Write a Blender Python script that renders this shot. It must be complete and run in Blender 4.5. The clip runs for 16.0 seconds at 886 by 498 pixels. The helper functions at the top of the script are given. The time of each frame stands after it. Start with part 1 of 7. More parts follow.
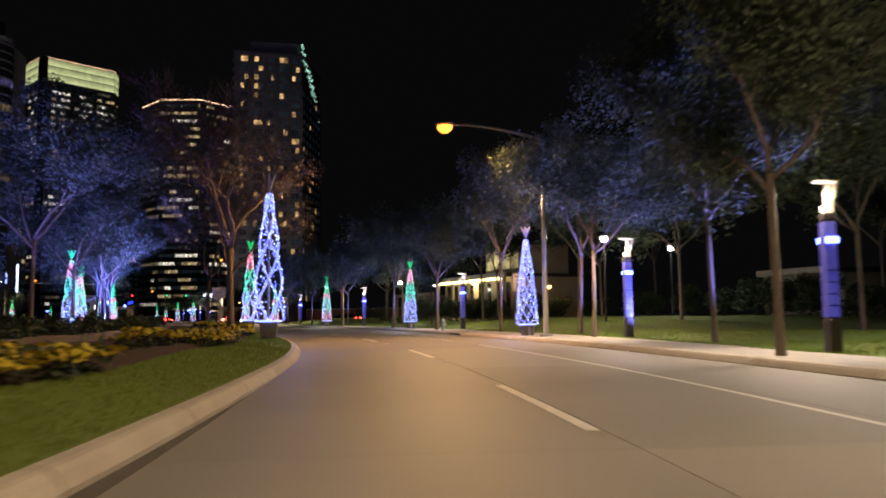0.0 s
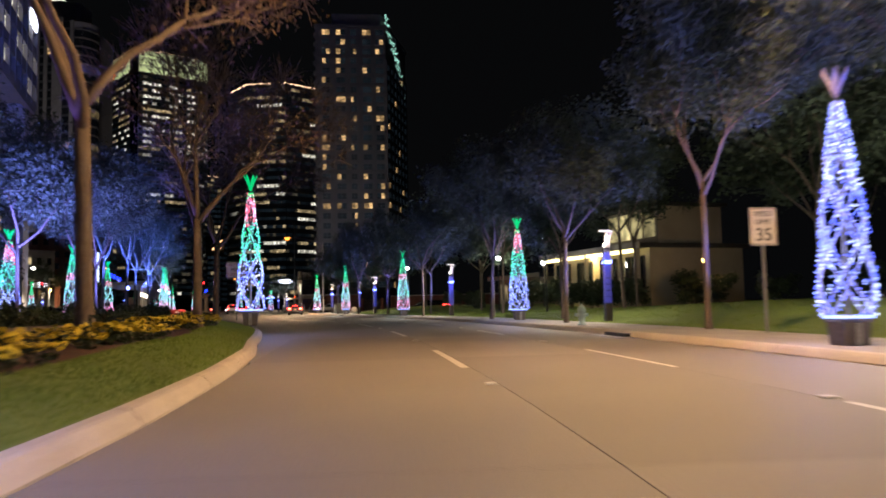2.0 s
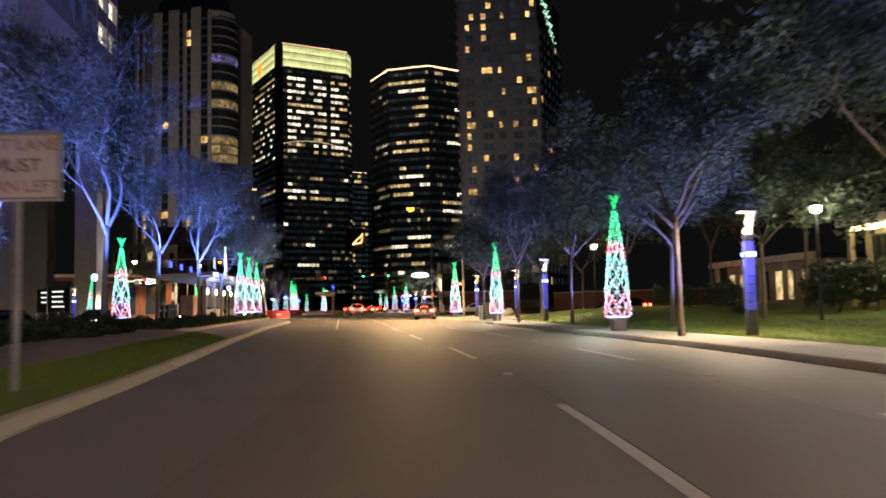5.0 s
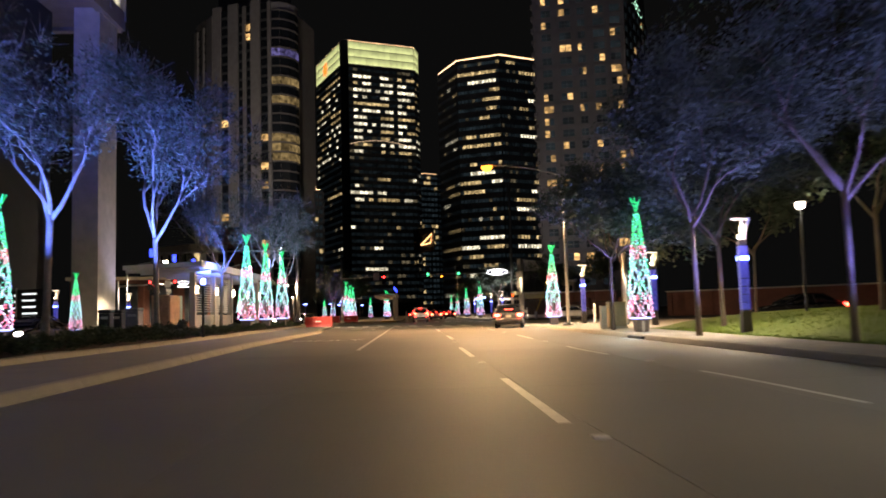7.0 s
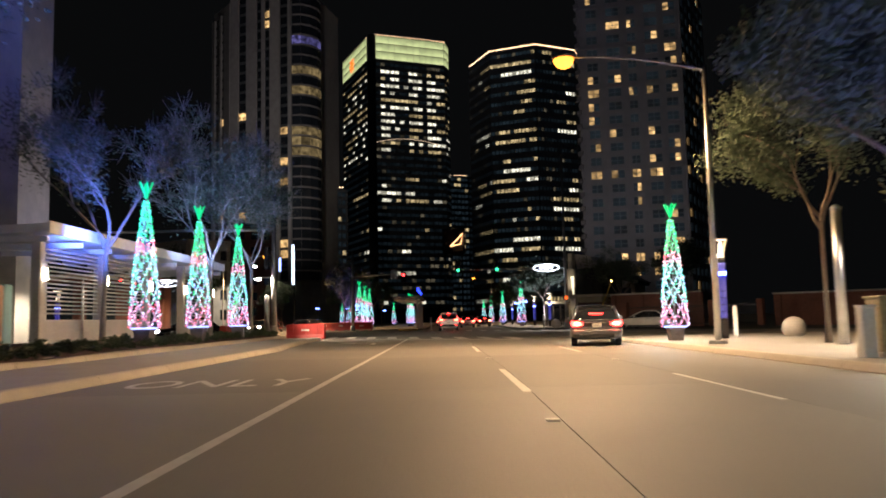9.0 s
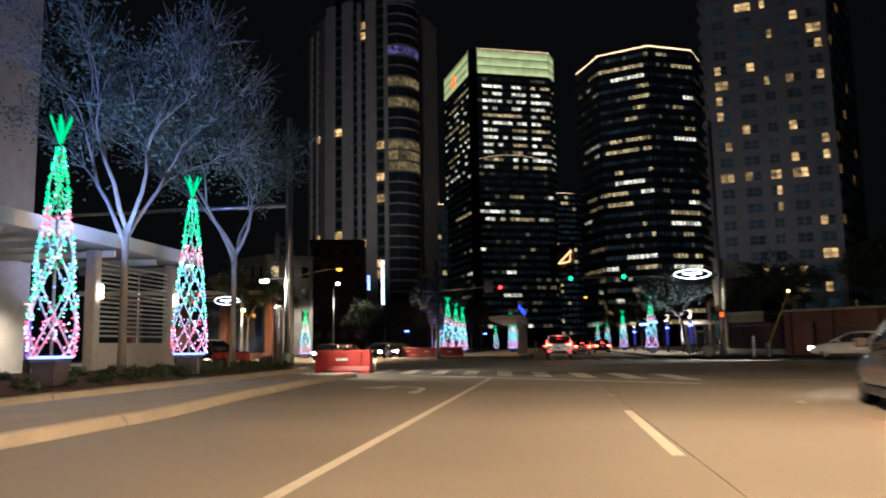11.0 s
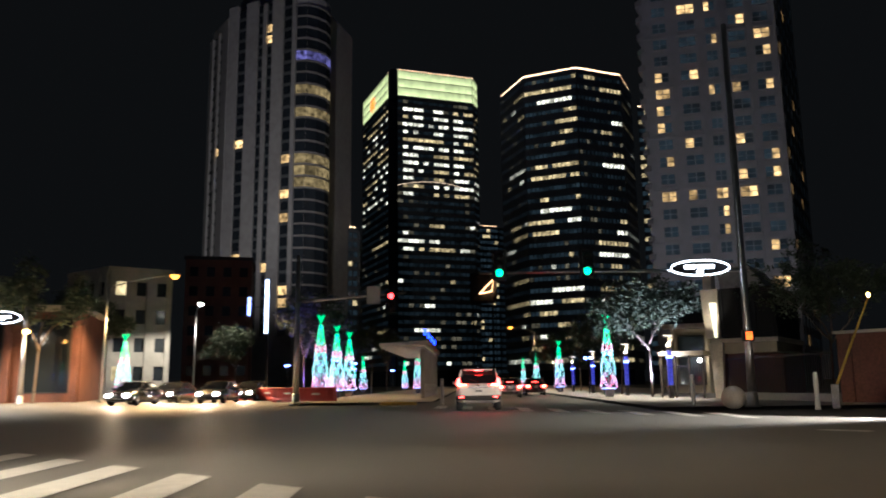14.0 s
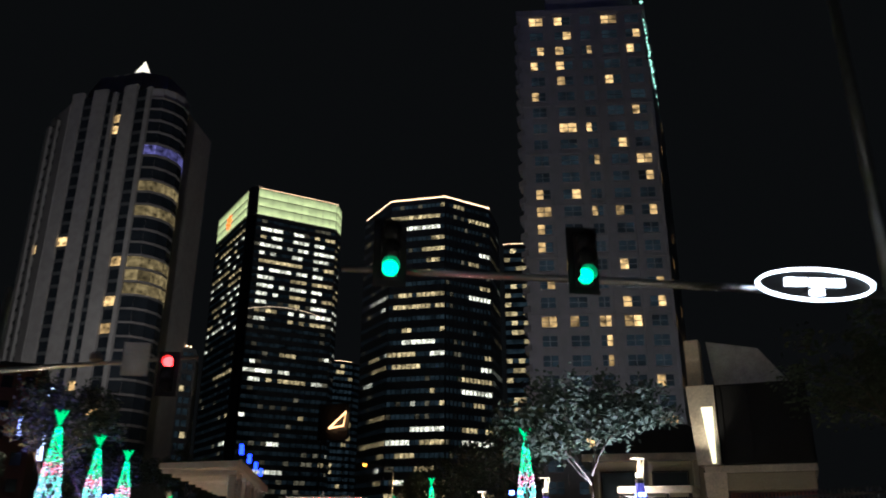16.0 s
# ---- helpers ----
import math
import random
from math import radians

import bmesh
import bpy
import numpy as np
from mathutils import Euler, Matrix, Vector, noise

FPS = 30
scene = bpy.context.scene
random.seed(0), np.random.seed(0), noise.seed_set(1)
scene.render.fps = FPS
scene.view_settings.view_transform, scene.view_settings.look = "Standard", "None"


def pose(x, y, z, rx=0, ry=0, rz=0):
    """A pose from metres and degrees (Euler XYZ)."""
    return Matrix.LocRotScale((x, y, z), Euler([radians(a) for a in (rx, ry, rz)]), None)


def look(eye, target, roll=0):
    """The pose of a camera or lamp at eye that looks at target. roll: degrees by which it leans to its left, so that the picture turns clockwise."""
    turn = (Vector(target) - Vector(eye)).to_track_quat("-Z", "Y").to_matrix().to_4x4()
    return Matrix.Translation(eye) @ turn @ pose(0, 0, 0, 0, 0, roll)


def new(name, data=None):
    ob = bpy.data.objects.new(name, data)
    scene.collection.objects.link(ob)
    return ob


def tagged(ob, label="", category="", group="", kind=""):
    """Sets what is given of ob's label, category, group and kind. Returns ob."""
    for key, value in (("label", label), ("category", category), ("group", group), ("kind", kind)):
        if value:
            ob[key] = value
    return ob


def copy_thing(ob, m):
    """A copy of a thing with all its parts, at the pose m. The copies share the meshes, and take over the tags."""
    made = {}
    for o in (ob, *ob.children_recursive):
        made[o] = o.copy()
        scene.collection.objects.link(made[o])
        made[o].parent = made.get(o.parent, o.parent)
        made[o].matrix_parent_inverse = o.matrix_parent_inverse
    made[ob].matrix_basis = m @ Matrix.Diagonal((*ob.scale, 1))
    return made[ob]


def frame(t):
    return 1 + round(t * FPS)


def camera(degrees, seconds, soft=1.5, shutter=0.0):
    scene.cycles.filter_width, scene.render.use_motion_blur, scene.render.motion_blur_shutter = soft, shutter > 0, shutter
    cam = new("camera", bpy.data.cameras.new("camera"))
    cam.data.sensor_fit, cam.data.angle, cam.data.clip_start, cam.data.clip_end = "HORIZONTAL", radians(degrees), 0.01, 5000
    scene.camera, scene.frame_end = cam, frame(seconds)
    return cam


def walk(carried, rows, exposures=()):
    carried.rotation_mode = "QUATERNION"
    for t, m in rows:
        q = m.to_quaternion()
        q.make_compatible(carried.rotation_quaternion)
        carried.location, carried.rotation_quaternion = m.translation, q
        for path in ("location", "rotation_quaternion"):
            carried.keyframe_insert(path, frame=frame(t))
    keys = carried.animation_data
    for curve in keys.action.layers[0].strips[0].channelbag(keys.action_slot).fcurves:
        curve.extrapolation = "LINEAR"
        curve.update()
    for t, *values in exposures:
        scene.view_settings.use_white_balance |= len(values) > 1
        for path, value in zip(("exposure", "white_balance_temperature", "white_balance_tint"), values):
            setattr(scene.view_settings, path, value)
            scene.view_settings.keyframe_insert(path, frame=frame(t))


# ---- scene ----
cam = camera(59.5, 16.0, soft=1.8, shutter=0.5)
PATH = [
    (0, (1.949, 6.15, 0.984), (1.861, 8.14, 1.157), -0.6),
    (0.5, (1.495, 11.025, 0.984), (1.366, 13.014, 1.149), -0.7),
    (1, (1.052, 15.84, 0.953), (0.866, 17.825, 1.109), -0.9),
    (1.5, (0.453, 20.644, 0.91), (0.196, 22.622, 1.059), -0.8),
    (2, (-0.449, 25.426, 0.937), (-0.774, 27.394, 1.08), -1.1),
    (2.5, (-1.527, 30.345, 0.984), (-1.92, 32.301, 1.12), -1.2),
    (3, (-2.786, 35.332, 1.012), (-3.25, 37.273, 1.141), -1.3),
    (3.5, (-4.236, 40.314, 1.063), (-4.769, 42.238, 1.192), -1.4),
    (4, (-5.802, 45.331, 1.089), (-6.396, 47.237, 1.219), -1.3),
    (4.5, (-7.469, 50.278, 1.142), (-8.118, 52.165, 1.28), -1.4),
    (5, (-9.329, 55.062, 1.201), (-10.024, 56.932, 1.346), -1.2),
    (7.5, (-19.74, 78.08, 1.043), (-20.633, 79.862, 1.211), -1.6),
    (8, (-21.992, 82.457, 1.039), (-22.904, 84.228, 1.212), -1.4),
    (10.5, (-32.511, 102.636, 1.03), (-33.566, 104.321, 1.253), -1.0),
    (11, (-34.431, 106.108, 1.045), (-35.591, 107.718, 1.294), -1.0),
    (11.5, (-36.141, 109.366, 1.04), (-37.371, 110.913, 1.347), -1.1),
    (12, (-37.811, 112.565, 1.051), (-39.08, 114.07, 1.403), -1.4),
    (12.5, (-39.472, 115.759, 1.068), (-40.771, 117.233, 1.44), -1.6),
    (13, (-41.188, 119.163, 1.068), (-42.44, 120.677, 1.443), -1.2),
    (13.5, (-42.99, 122.586, 1.127), (-44.091, 124.217, 1.483), -0.8),
    (14, (-44.852, 126.21, 1.096), (-45.835, 127.918, 1.438), -0.7),
    (14.5, (-46.828, 130.071, 1.059), (-47.715, 131.821, 1.448), -0.2),
    (15, (-48.964, 134.154, 1.061), (-49.759, 135.903, 1.618), 0.2),
    (15.5, (-51.184, 138.427, 1.066), (-51.886, 140.179, 1.728), 0.6),
    (16, (-53.515, 142.818, 1.08), (-54.127, 144.591, 1.774), 0.2),
]
EXPOSURES = [(0, 0.15, 6300, 16), (2.5, 0.12, 6000, 13), (4, 0.65, 6650, 11), (5.5, 0.95, 7000, 12), (7.5, 0.62, 6800, 12), (8, 0.6, 6600, 12), (10.5, 0.15, 5800, 9), (11.5, 0.52, 5700, 8), (12.5, 0.9, 5700, 8), (14, 1.05, 5650, 7), (15, 0.9, 5600, 6), (16, 0.7, 5700, 5)]
walk(cam, [(t, look(eye, target, roll)) for t, eye, target, roll in PATH], EXPOSURES)

# ---------------------------------------------------------------- world and light
SODIUM = (1.0, 0.57, 0.22)
SODIUM_PALE = (1.0, 0.63, 0.31)
WARM_WHITE = (1.0, 0.82, 0.58)
BLUE = (0.2, 0.15, 1.0)
POWER_SODIUM, POWER_PADDLE, POWER_POST, POWER_UPLIGHT = 4200, 1500, 700, 6500

world = bpy.data.worlds.new("night_sky")
scene.world = world
world.use_nodes = True
world.node_tree.nodes["Background"].inputs[0].default_value = (0.32, 0.33, 0.34, 1)
world.node_tree.nodes["Background"].inputs[1].default_value = 0.0064


def lamp(kind, place, power, colour, radius=0.15, aim=None, angle=120, blend=0.6, name="light"):
    data = bpy.data.lights.new(name, kind)
    data.energy, data.color, data.shadow_soft_size = power, colour, radius
    ob = new(name, data)
    if aim is None:
        ob.location = place
    else:
        ob.matrix_world = look(place, aim)
    if kind == "SPOT":
        data.spot_size, data.spot_blend = radians(angle), blend
    return ob


# ---------------------------------------------------------------- plan of the boulevard
# Heading of the lane line (dx/dy) along y; the boulevard bends to the west and then runs straight.
BEND = [(-80, 0.12), (0, -0.075), (23.4, -0.196), (35.2, -0.268), (47, -0.310), (58.5, -0.385), (69.6, -0.485), (80, -0.530), (700, -0.530)]
_BY, _BS = [b[0] for b in BEND], [b[1] for b in BEND]
_LY = np.arange(-80, 700, 0.25)
_LS = np.interp(_LY, _BY, _BS)
_LX = np.concatenate([[0], np.cumsum((_LS[1:] + _LS[:-1]) / 2 * 0.25)])
_LX = _LX - 3.34 - np.interp(41.1, _LY, _LX)


def at(y, o, z=0.0):
    """A place on the boulevard: y along the lane line, o metres to the right of it."""
    x, s = float(np.interp(y, _LY, _LX)), float(np.interp(y, _BY, _BS))
    n = math.hypot(1, s)
    return Vector((x + o / n, y - o * s / n, z))


def turn_at(y):
    """Degrees by which the boulevard is turned to the left of +y."""
    return math.degrees(math.atan(-float(np.interp(y, _BY, _BS))))


# ---------------------------------------------------------------- materials
def nodes_of(name):
    m = bpy.data.materials.new(name)
    m.use_nodes = True
    return m, m.node_tree.nodes, m.node_tree.links, m.node_tree.nodes["Principled BSDF"]


def surface(name, colour, rough=0.6, metal=0.0, other=None, grain=30.0, patch=1.2, amount=0.5, bump=0.15, spread=0.0, coat=0.0, glow=None):
    """A worn surface: fine grain and broad patches between two colours, with relief. spread: how much objects differ from each other."""
    m, n, l, p = nodes_of(name)
    other = other or tuple(c * 0.62 for c in colour)
    geo = n.new("ShaderNodeNewGeometry")
    fine, broad = n.new("ShaderNodeTexNoise"), n.new("ShaderNodeTexNoise")
    fine.inputs["Scale"].default_value, fine.inputs["Detail"].default_value = grain, 6
    broad.inputs["Scale"].default_value, broad.inputs["Detail"].default_value = patch, 4
    for t in (fine, broad):
        l.new(geo.outputs["Position"], t.inputs["Vector"])
    add = n.new("ShaderNodeMath")
    add.operation = "MULTIPLY_ADD"
    add.inputs[1].default_value = 0.5
    l.new(fine.outputs["Fac"], add.inputs[0])
    half = n.new("ShaderNodeMath")
    half.operation = "MULTIPLY"
    half.inputs[1].default_value = 0.5
    l.new(broad.outputs["Fac"], half.inputs[0])
    l.new(half.outputs[0], add.inputs[2])
    ramp = n.new("ShaderNodeValToRGB")
    ramp.color_ramp.elements[0].position, ramp.color_ramp.elements[1].position = 0.5 - 0.22 * amount - 0.02, 0.5 + 0.22 * amount + 0.02
    ramp.color_ramp.elements[0].color, ramp.color_ramp.elements[1].color = (*other, 1), (*colour, 1)
    l.new(add.outputs[0], ramp.inputs[0])
    out = ramp.outputs[0]
    if spread:
        info, hue = n.new("ShaderNodeObjectInfo"), n.new("ShaderNodeHueSaturation")
        rng = n.new("ShaderNodeMapRange")
        rng.inputs["To Min"].default_value, rng.inputs["To Max"].default_value = 1 - spread, 1 + spread
        l.new(info.outputs["Random"], rng.inputs["Value"])
        l.new(rng.outputs[0], hue.inputs["Value"])
        l.new(out, hue.inputs["Color"])
        out = hue.outputs[0]
    l.new(out, p.inputs["Base Color"])
    rr = n.new("ShaderNodeMapRange")
    rr.inputs["To Min"].default_value, rr.inputs["To Max"].default_value = max(0.02, rough - 0.12), min(1, rough + 0.12)
    l.new(broad.outputs["Fac"], rr.inputs["Value"])
    l.new(rr.outputs[0], p.inputs["Roughness"])
    p.inputs["Metallic"].default_value = metal
    p.inputs["Coat Weight"].default_value = coat
    if bump:
        b = n.new("ShaderNodeBump")
        b.inputs["Strength"].default_value, b.inputs["Distance"].default_value = bump, 0.02
        l.new(fine.outputs["Fac"], b.inputs["Height"])
        l.new(b.outputs[0], p.inputs["Normal"])
    if glow:
        p.inputs["Emission Color"].default_value, p.inputs["Emission Strength"].default_value = (*glow[:3], 1), glow[3]
    return m


def glowing(name, colour, strength, sampled=False, spread=0.0):
    """Something that gives off light: a lamp, a diode, a lit room behind glass."""
    m, n, l, p = nodes_of(name)
    p.inputs["Base Color"].default_value = (*[0.5 * c for c in colour], 1)
    p.inputs["Emission Color"].default_value, p.inputs["Emission Strength"].default_value = (*colour, 1), strength
    if spread:
        info, rng = n.new("ShaderNodeObjectInfo"), n.new("ShaderNodeMapRange")
        rng.inputs["To Min"].default_value, rng.inputs["To Max"].default_value = strength * (1 - spread), strength * (1 + spread)
        l.new(info.outputs["Random"], rng.inputs["Value"])
        l.new(rng.outputs[0], p.inputs["Emission Strength"])
    m.cycles.emission_sampling = "AUTO" if sampled else "NONE"
    return m


def lit_room(name, colour, strength, scale=0.9):
    """A lit room seen through its window: ceiling lights, blinds and furniture break up the glow."""
    m, n, l, p = nodes_of(name)
    geo, noise_tex, ramp = n.new("ShaderNodeNewGeometry"), n.new("ShaderNodeTexNoise"), n.new("ShaderNodeValToRGB")
    noise_tex.inputs["Scale"].default_value, noise_tex.inputs["Detail"].default_value = scale, 3
    l.new(geo.outputs["Position"], noise_tex.inputs["Vector"])
    l.new(noise_tex.outputs["Fac"], ramp.inputs[0])
    ramp.color_ramp.elements[0].position, ramp.color_ramp.elements[1].position = 0.3, 0.68
    ramp.color_ramp.elements[0].color, ramp.color_ramp.elements[1].color = (*[0.06 * c for c in colour], 1), (*colour, 1)
    info, rng, mul = n.new("ShaderNodeObjectInfo"), n.new("ShaderNodeMapRange"), n.new("ShaderNodeMath")
    rng.inputs["To Min"].default_value, rng.inputs["To Max"].default_value = 0.35 * strength, 1.3 * strength
    l.new(info.outputs["Random"], rng.inputs["Value"])
    l.new(ramp.outputs[0], p.inputs["Emission Color"])
    l.new(rng.outputs[0], p.inputs["Emission Strength"])
    p.inputs["Base Color"].default_value, p.inputs["Roughness"].default_value = (0.02, 0.02, 0.02, 1), 0.15
    m.cycles.emission_sampling = "NONE"
    return m


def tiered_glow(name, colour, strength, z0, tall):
    """A curtain wall whose uplighting is painted as emission: brightest at each tier's foot, fading upward."""
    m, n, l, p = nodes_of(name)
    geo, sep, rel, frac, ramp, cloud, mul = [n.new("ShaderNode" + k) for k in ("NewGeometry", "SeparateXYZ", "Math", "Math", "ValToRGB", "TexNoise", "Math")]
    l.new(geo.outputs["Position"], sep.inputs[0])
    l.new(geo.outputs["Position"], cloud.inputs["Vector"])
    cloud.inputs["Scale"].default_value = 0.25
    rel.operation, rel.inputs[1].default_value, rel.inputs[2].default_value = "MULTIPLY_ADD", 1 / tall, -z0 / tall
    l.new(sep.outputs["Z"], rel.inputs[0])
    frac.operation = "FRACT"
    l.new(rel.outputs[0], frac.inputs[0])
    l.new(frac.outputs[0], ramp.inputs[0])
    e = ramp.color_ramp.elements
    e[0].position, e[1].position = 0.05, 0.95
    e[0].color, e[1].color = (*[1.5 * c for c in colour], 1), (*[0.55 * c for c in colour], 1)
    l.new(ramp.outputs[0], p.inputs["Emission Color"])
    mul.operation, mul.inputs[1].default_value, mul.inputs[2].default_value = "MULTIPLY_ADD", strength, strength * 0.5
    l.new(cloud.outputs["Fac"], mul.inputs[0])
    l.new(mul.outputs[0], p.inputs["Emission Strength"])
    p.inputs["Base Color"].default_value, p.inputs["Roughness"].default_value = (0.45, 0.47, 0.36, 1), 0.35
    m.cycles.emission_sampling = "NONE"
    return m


def glass(name, colour=(0.02, 0.025, 0.03), rough=0.06):
    m, n, l, p = nodes_of(name)
    p.inputs["Base Color"].default_value, p.inputs["Roughness"].default_value = (*colour, 1), rough
    p.inputs["Specular IOR Level"].default_value = 0.6
    return m


def light_tube(name, stops, strength):
    """A milky tube whose diodes change colour with their height on the cone; stops of (height share, colour)."""
    m, n, l, p = nodes_of(name)
    tc, sep, rng, ramp = n.new("ShaderNodeTexCoord"), n.new("ShaderNodeSeparateXYZ"), n.new("ShaderNodeMapRange"), n.new("ShaderNodeValToRGB")
    l.new(tc.outputs["Object"], sep.inputs[0])
    rng.inputs["From Min"].default_value, rng.inputs["From Max"].default_value = 0.5, 4.5
    l.new(sep.outputs["Z"], rng.inputs["Value"])
    l.new(rng.outputs[0], ramp.inputs[0])
    while len(ramp.color_ramp.elements) < len(stops):
        ramp.color_ramp.elements.new(0.5)
    for e, (at_, c) in zip(ramp.color_ramp.elements, stops):
        e.position, e.color = at_, (*c, 1)
    l.new(ramp.outputs[0], p.inputs["Emission Color"])
    p.inputs["Emission Strength"].default_value = strength
    p.inputs["Base Color"].default_value, p.inputs["Roughness"].default_value = (0.4, 0.4, 0.45, 1), 0.4
    m.cycles.emission_sampling = "NONE"
    return m


ROPE = light_tube("light_tube", [(0, (0.24, 0.27, 1.0)), (0.5, (0.2, 0.24, 1.0)), (1, (0.12, 0.15, 0.7))], 1.0)
ROPE_MIX = light_tube("light_tube_festive", [(0, (0.75, 0.22, 0.5)), (0.2, (0.55, 0.4, 0.75)), (0.3, (0.4, 0.65, 0.8)), (0.52, (0.35, 0.75, 0.75)), (0.6, (0.55, 0.25, 0.3)), (0.68, (0.03, 0.25, 0.1)), (1, (0.01, 0.2, 0.07))], 0.7)
ROPE_COOL = light_tube("light_tube_cool", [(0, (0.35, 0.4, 1.0)), (0.4, (0.3, 0.4, 1.0)), (0.55, (0.08, 0.4, 0.5)), (0.7, (0.06, 0.35, 0.35)), (0.78, (0.4, 0.1, 0.16)), (0.92, (0.4, 0.08, 0.13)), (0.96, (0.03, 0.3, 0.12))], 0.65)
CONCRETE = surface("road_concrete", (0.35, 0.32, 0.28), 0.62, other=(0.2, 0.185, 0.165), grain=45, patch=0.28, amount=1.0, bump=0.3, spread=0.09)
JOINT = surface("joint_filler", (0.13, 0.115, 0.1), 0.9)
ASPHALT = surface("asphalt", (0.24, 0.225, 0.205), 0.6, other=(0.16, 0.15, 0.138), grain=70, patch=0.5, amount=0.8, bump=0.4)
KERB = surface("kerb_concrete", (0.62, 0.56, 0.46), 0.8, other=(0.42, 0.37, 0.3), grain=25, patch=1.6, amount=0.9, bump=0.3, spread=0.08)
PAVING = surface("pavement_concrete", (0.44, 0.41, 0.37), 0.8, other=(0.31, 0.29, 0.26), grain=30, patch=0.9, amount=0.9, bump=0.25, spread=0.1)
MARKING = surface("road_paint", (0.85, 0.83, 0.78), 0.55, other=(0.55, 0.53, 0.48), grain=60, patch=5, amount=0.7, bump=0.2)
YELLOW_PAINT = surface("yellow_paint", (0.7, 0.45, 0.05), 0.6, other=(0.4, 0.26, 0.04), grain=50, patch=4)
GRASS = surface("lawn_soil", (0.15, 0.205, 0.03), 0.95, other=(0.1, 0.145, 0.022), grain=60, patch=0.7, amount=0.9, bump=0.5)
BLADE = surface("grass_blades", (0.21, 0.29, 0.038), 0.7, other=(0.14, 0.205, 0.028), grain=40, patch=0.5, amount=0.9, bump=0)
MULCH = surface("mulch", (0.10, 0.05, 0.03), 0.95, other=(0.04, 0.022, 0.015), grain=50, patch=2, bump=0.6)
WALKWAY = surface("worn_brown_walk", (0.36, 0.29, 0.23), 0.9, other=(0.24, 0.19, 0.15), grain=30, patch=0.8, amount=0.9, bump=0.3)
EARTH = surface("far_ground", (0.06, 0.06, 0.05), 0.95, other=(0.035, 0.035, 0.03), grain=2, patch=0.05)
BARK = surface("bark", (0.2, 0.155, 0.12), 0.9, other=(0.1, 0.075, 0.055), grain=14, patch=3, amount=0.9, bump=0.7)
BARK_PALE = surface("pale_bark", (0.26, 0.23, 0.2), 0.9, other=(0.14, 0.12, 0.1), grain=12, patch=4, amount=0.9, bump=0.6)
LEAF = surface("oak_leaves", (0.09, 0.118, 0.07), 0.85, other=(0.045, 0.062, 0.035), grain=6, patch=0.8, amount=1, bump=0)
LEAF_DRY = surface("autumn_leaves", (0.17, 0.11, 0.05), 0.7, other=(0.08, 0.055, 0.03), grain=6, patch=0.8, amount=1, bump=0)
HEDGE = surface("hedge_leaves", (0.05, 0.075, 0.03), 0.6, other=(0.022, 0.035, 0.014), grain=8, patch=1, amount=1, bump=0)
YELLOW_FLOWER = surface("yellow_petals", (0.75, 0.62, 0.04), 0.6, other=(0.55, 0.42, 0.03), grain=20, patch=3, bump=0)
STEEL = surface("polished_steel", (0.62, 0.62, 0.62), 0.36, metal=1.0, other=(0.5, 0.5, 0.5), grain=4, patch=1.2, amount=0.4, bump=0.03)
BRUSHED = surface("brushed_steel", (0.55, 0.54, 0.52), 0.35, metal=1.0, grain=20, patch=2, bump=0.05)
GALV = surface("galvanised_steel", (0.4, 0.4, 0.4), 0.5, metal=0.7, grain=20, patch=3, bump=0.05)
BLACK_METAL = surface("black_metal", (0.02, 0.02, 0.022), 0.45, grain=30, patch=2, bump=0.05)
SCREEN_DARK = surface("black_cladding", (0.008, 0.009, 0.011), 0.9, grain=10, patch=1, bump=0.1)
BRONZE = surface("dark_bronze", (0.06, 0.05, 0.045), 0.5, metal=0.4, grain=20, patch=2, bump=0.05)
COLUMN_PANEL = surface("translucent_panel", (0.12, 0.12, 0.3), 0.5, grain=15, patch=2, bump=0.1, spread=0.3, glow=(0.06, 0.08, 1.0, 0.2))
COLUMN_DIM = surface("translucent_panel_dim", (0.12, 0.12, 0.3), 0.5, grain=15, patch=2, bump=0.1, glow=(0.07, 0.075, 1.0, 0.16))
CREAM = surface("cream_metal", (0.72, 0.64, 0.52), 0.5, grain=15, patch=2, bump=0.05)
WHITE_PAINT = surface("white_paint", (0.75, 0.74, 0.72), 0.55, other=(0.6, 0.58, 0.55), grain=20, patch=2, bump=0.08)
STUCCO = surface("beige_stucco", (0.48, 0.42, 0.31), 0.9, other=(0.36, 0.31, 0.22), grain=25, patch=0.5, bump=0.3)
BRICK = surface("red_brick", (0.2, 0.085, 0.06), 0.9, other=(0.12, 0.05, 0.038), grain=8, patch=0.6, bump=0.3)
STONE = surface("pale_stone", (0.5, 0.47, 0.43), 0.85, other=(0.36, 0.34, 0.31), grain=20, patch=1, bump=0.2)
ROOF_DARK = surface("dark_roof", (0.05, 0.05, 0.052), 0.85, grain=12, patch=1, bump=0.3)
POT = surface("planter_metal", (0.2, 0.18, 0.17), 0.5, metal=0.5, other=(0.12, 0.1, 0.095), grain=20, patch=3, bump=0.1)
RED_PLASTIC = surface("red_barrier_plastic", (0.46, 0.035, 0.03), 0.5, other=(0.3, 0.025, 0.022), grain=12, patch=2, bump=0.1)
TAN_CABINET = surface("tan_cabinet_paint", (0.5, 0.43, 0.27), 0.55, grain=20, patch=2, bump=0.05)
HYDRANT = surface("hydrant_paint", (0.42, 0.55, 0.55), 0.5, other=(0.28, 0.38, 0.4), grain=20, patch=6, bump=0.1)
SIGN_WHITE = surface("sign_white", (0.74, 0.73, 0.69), 0.5, other=(0.62, 0.6, 0.56), grain=15, patch=1.5, bump=0.03)
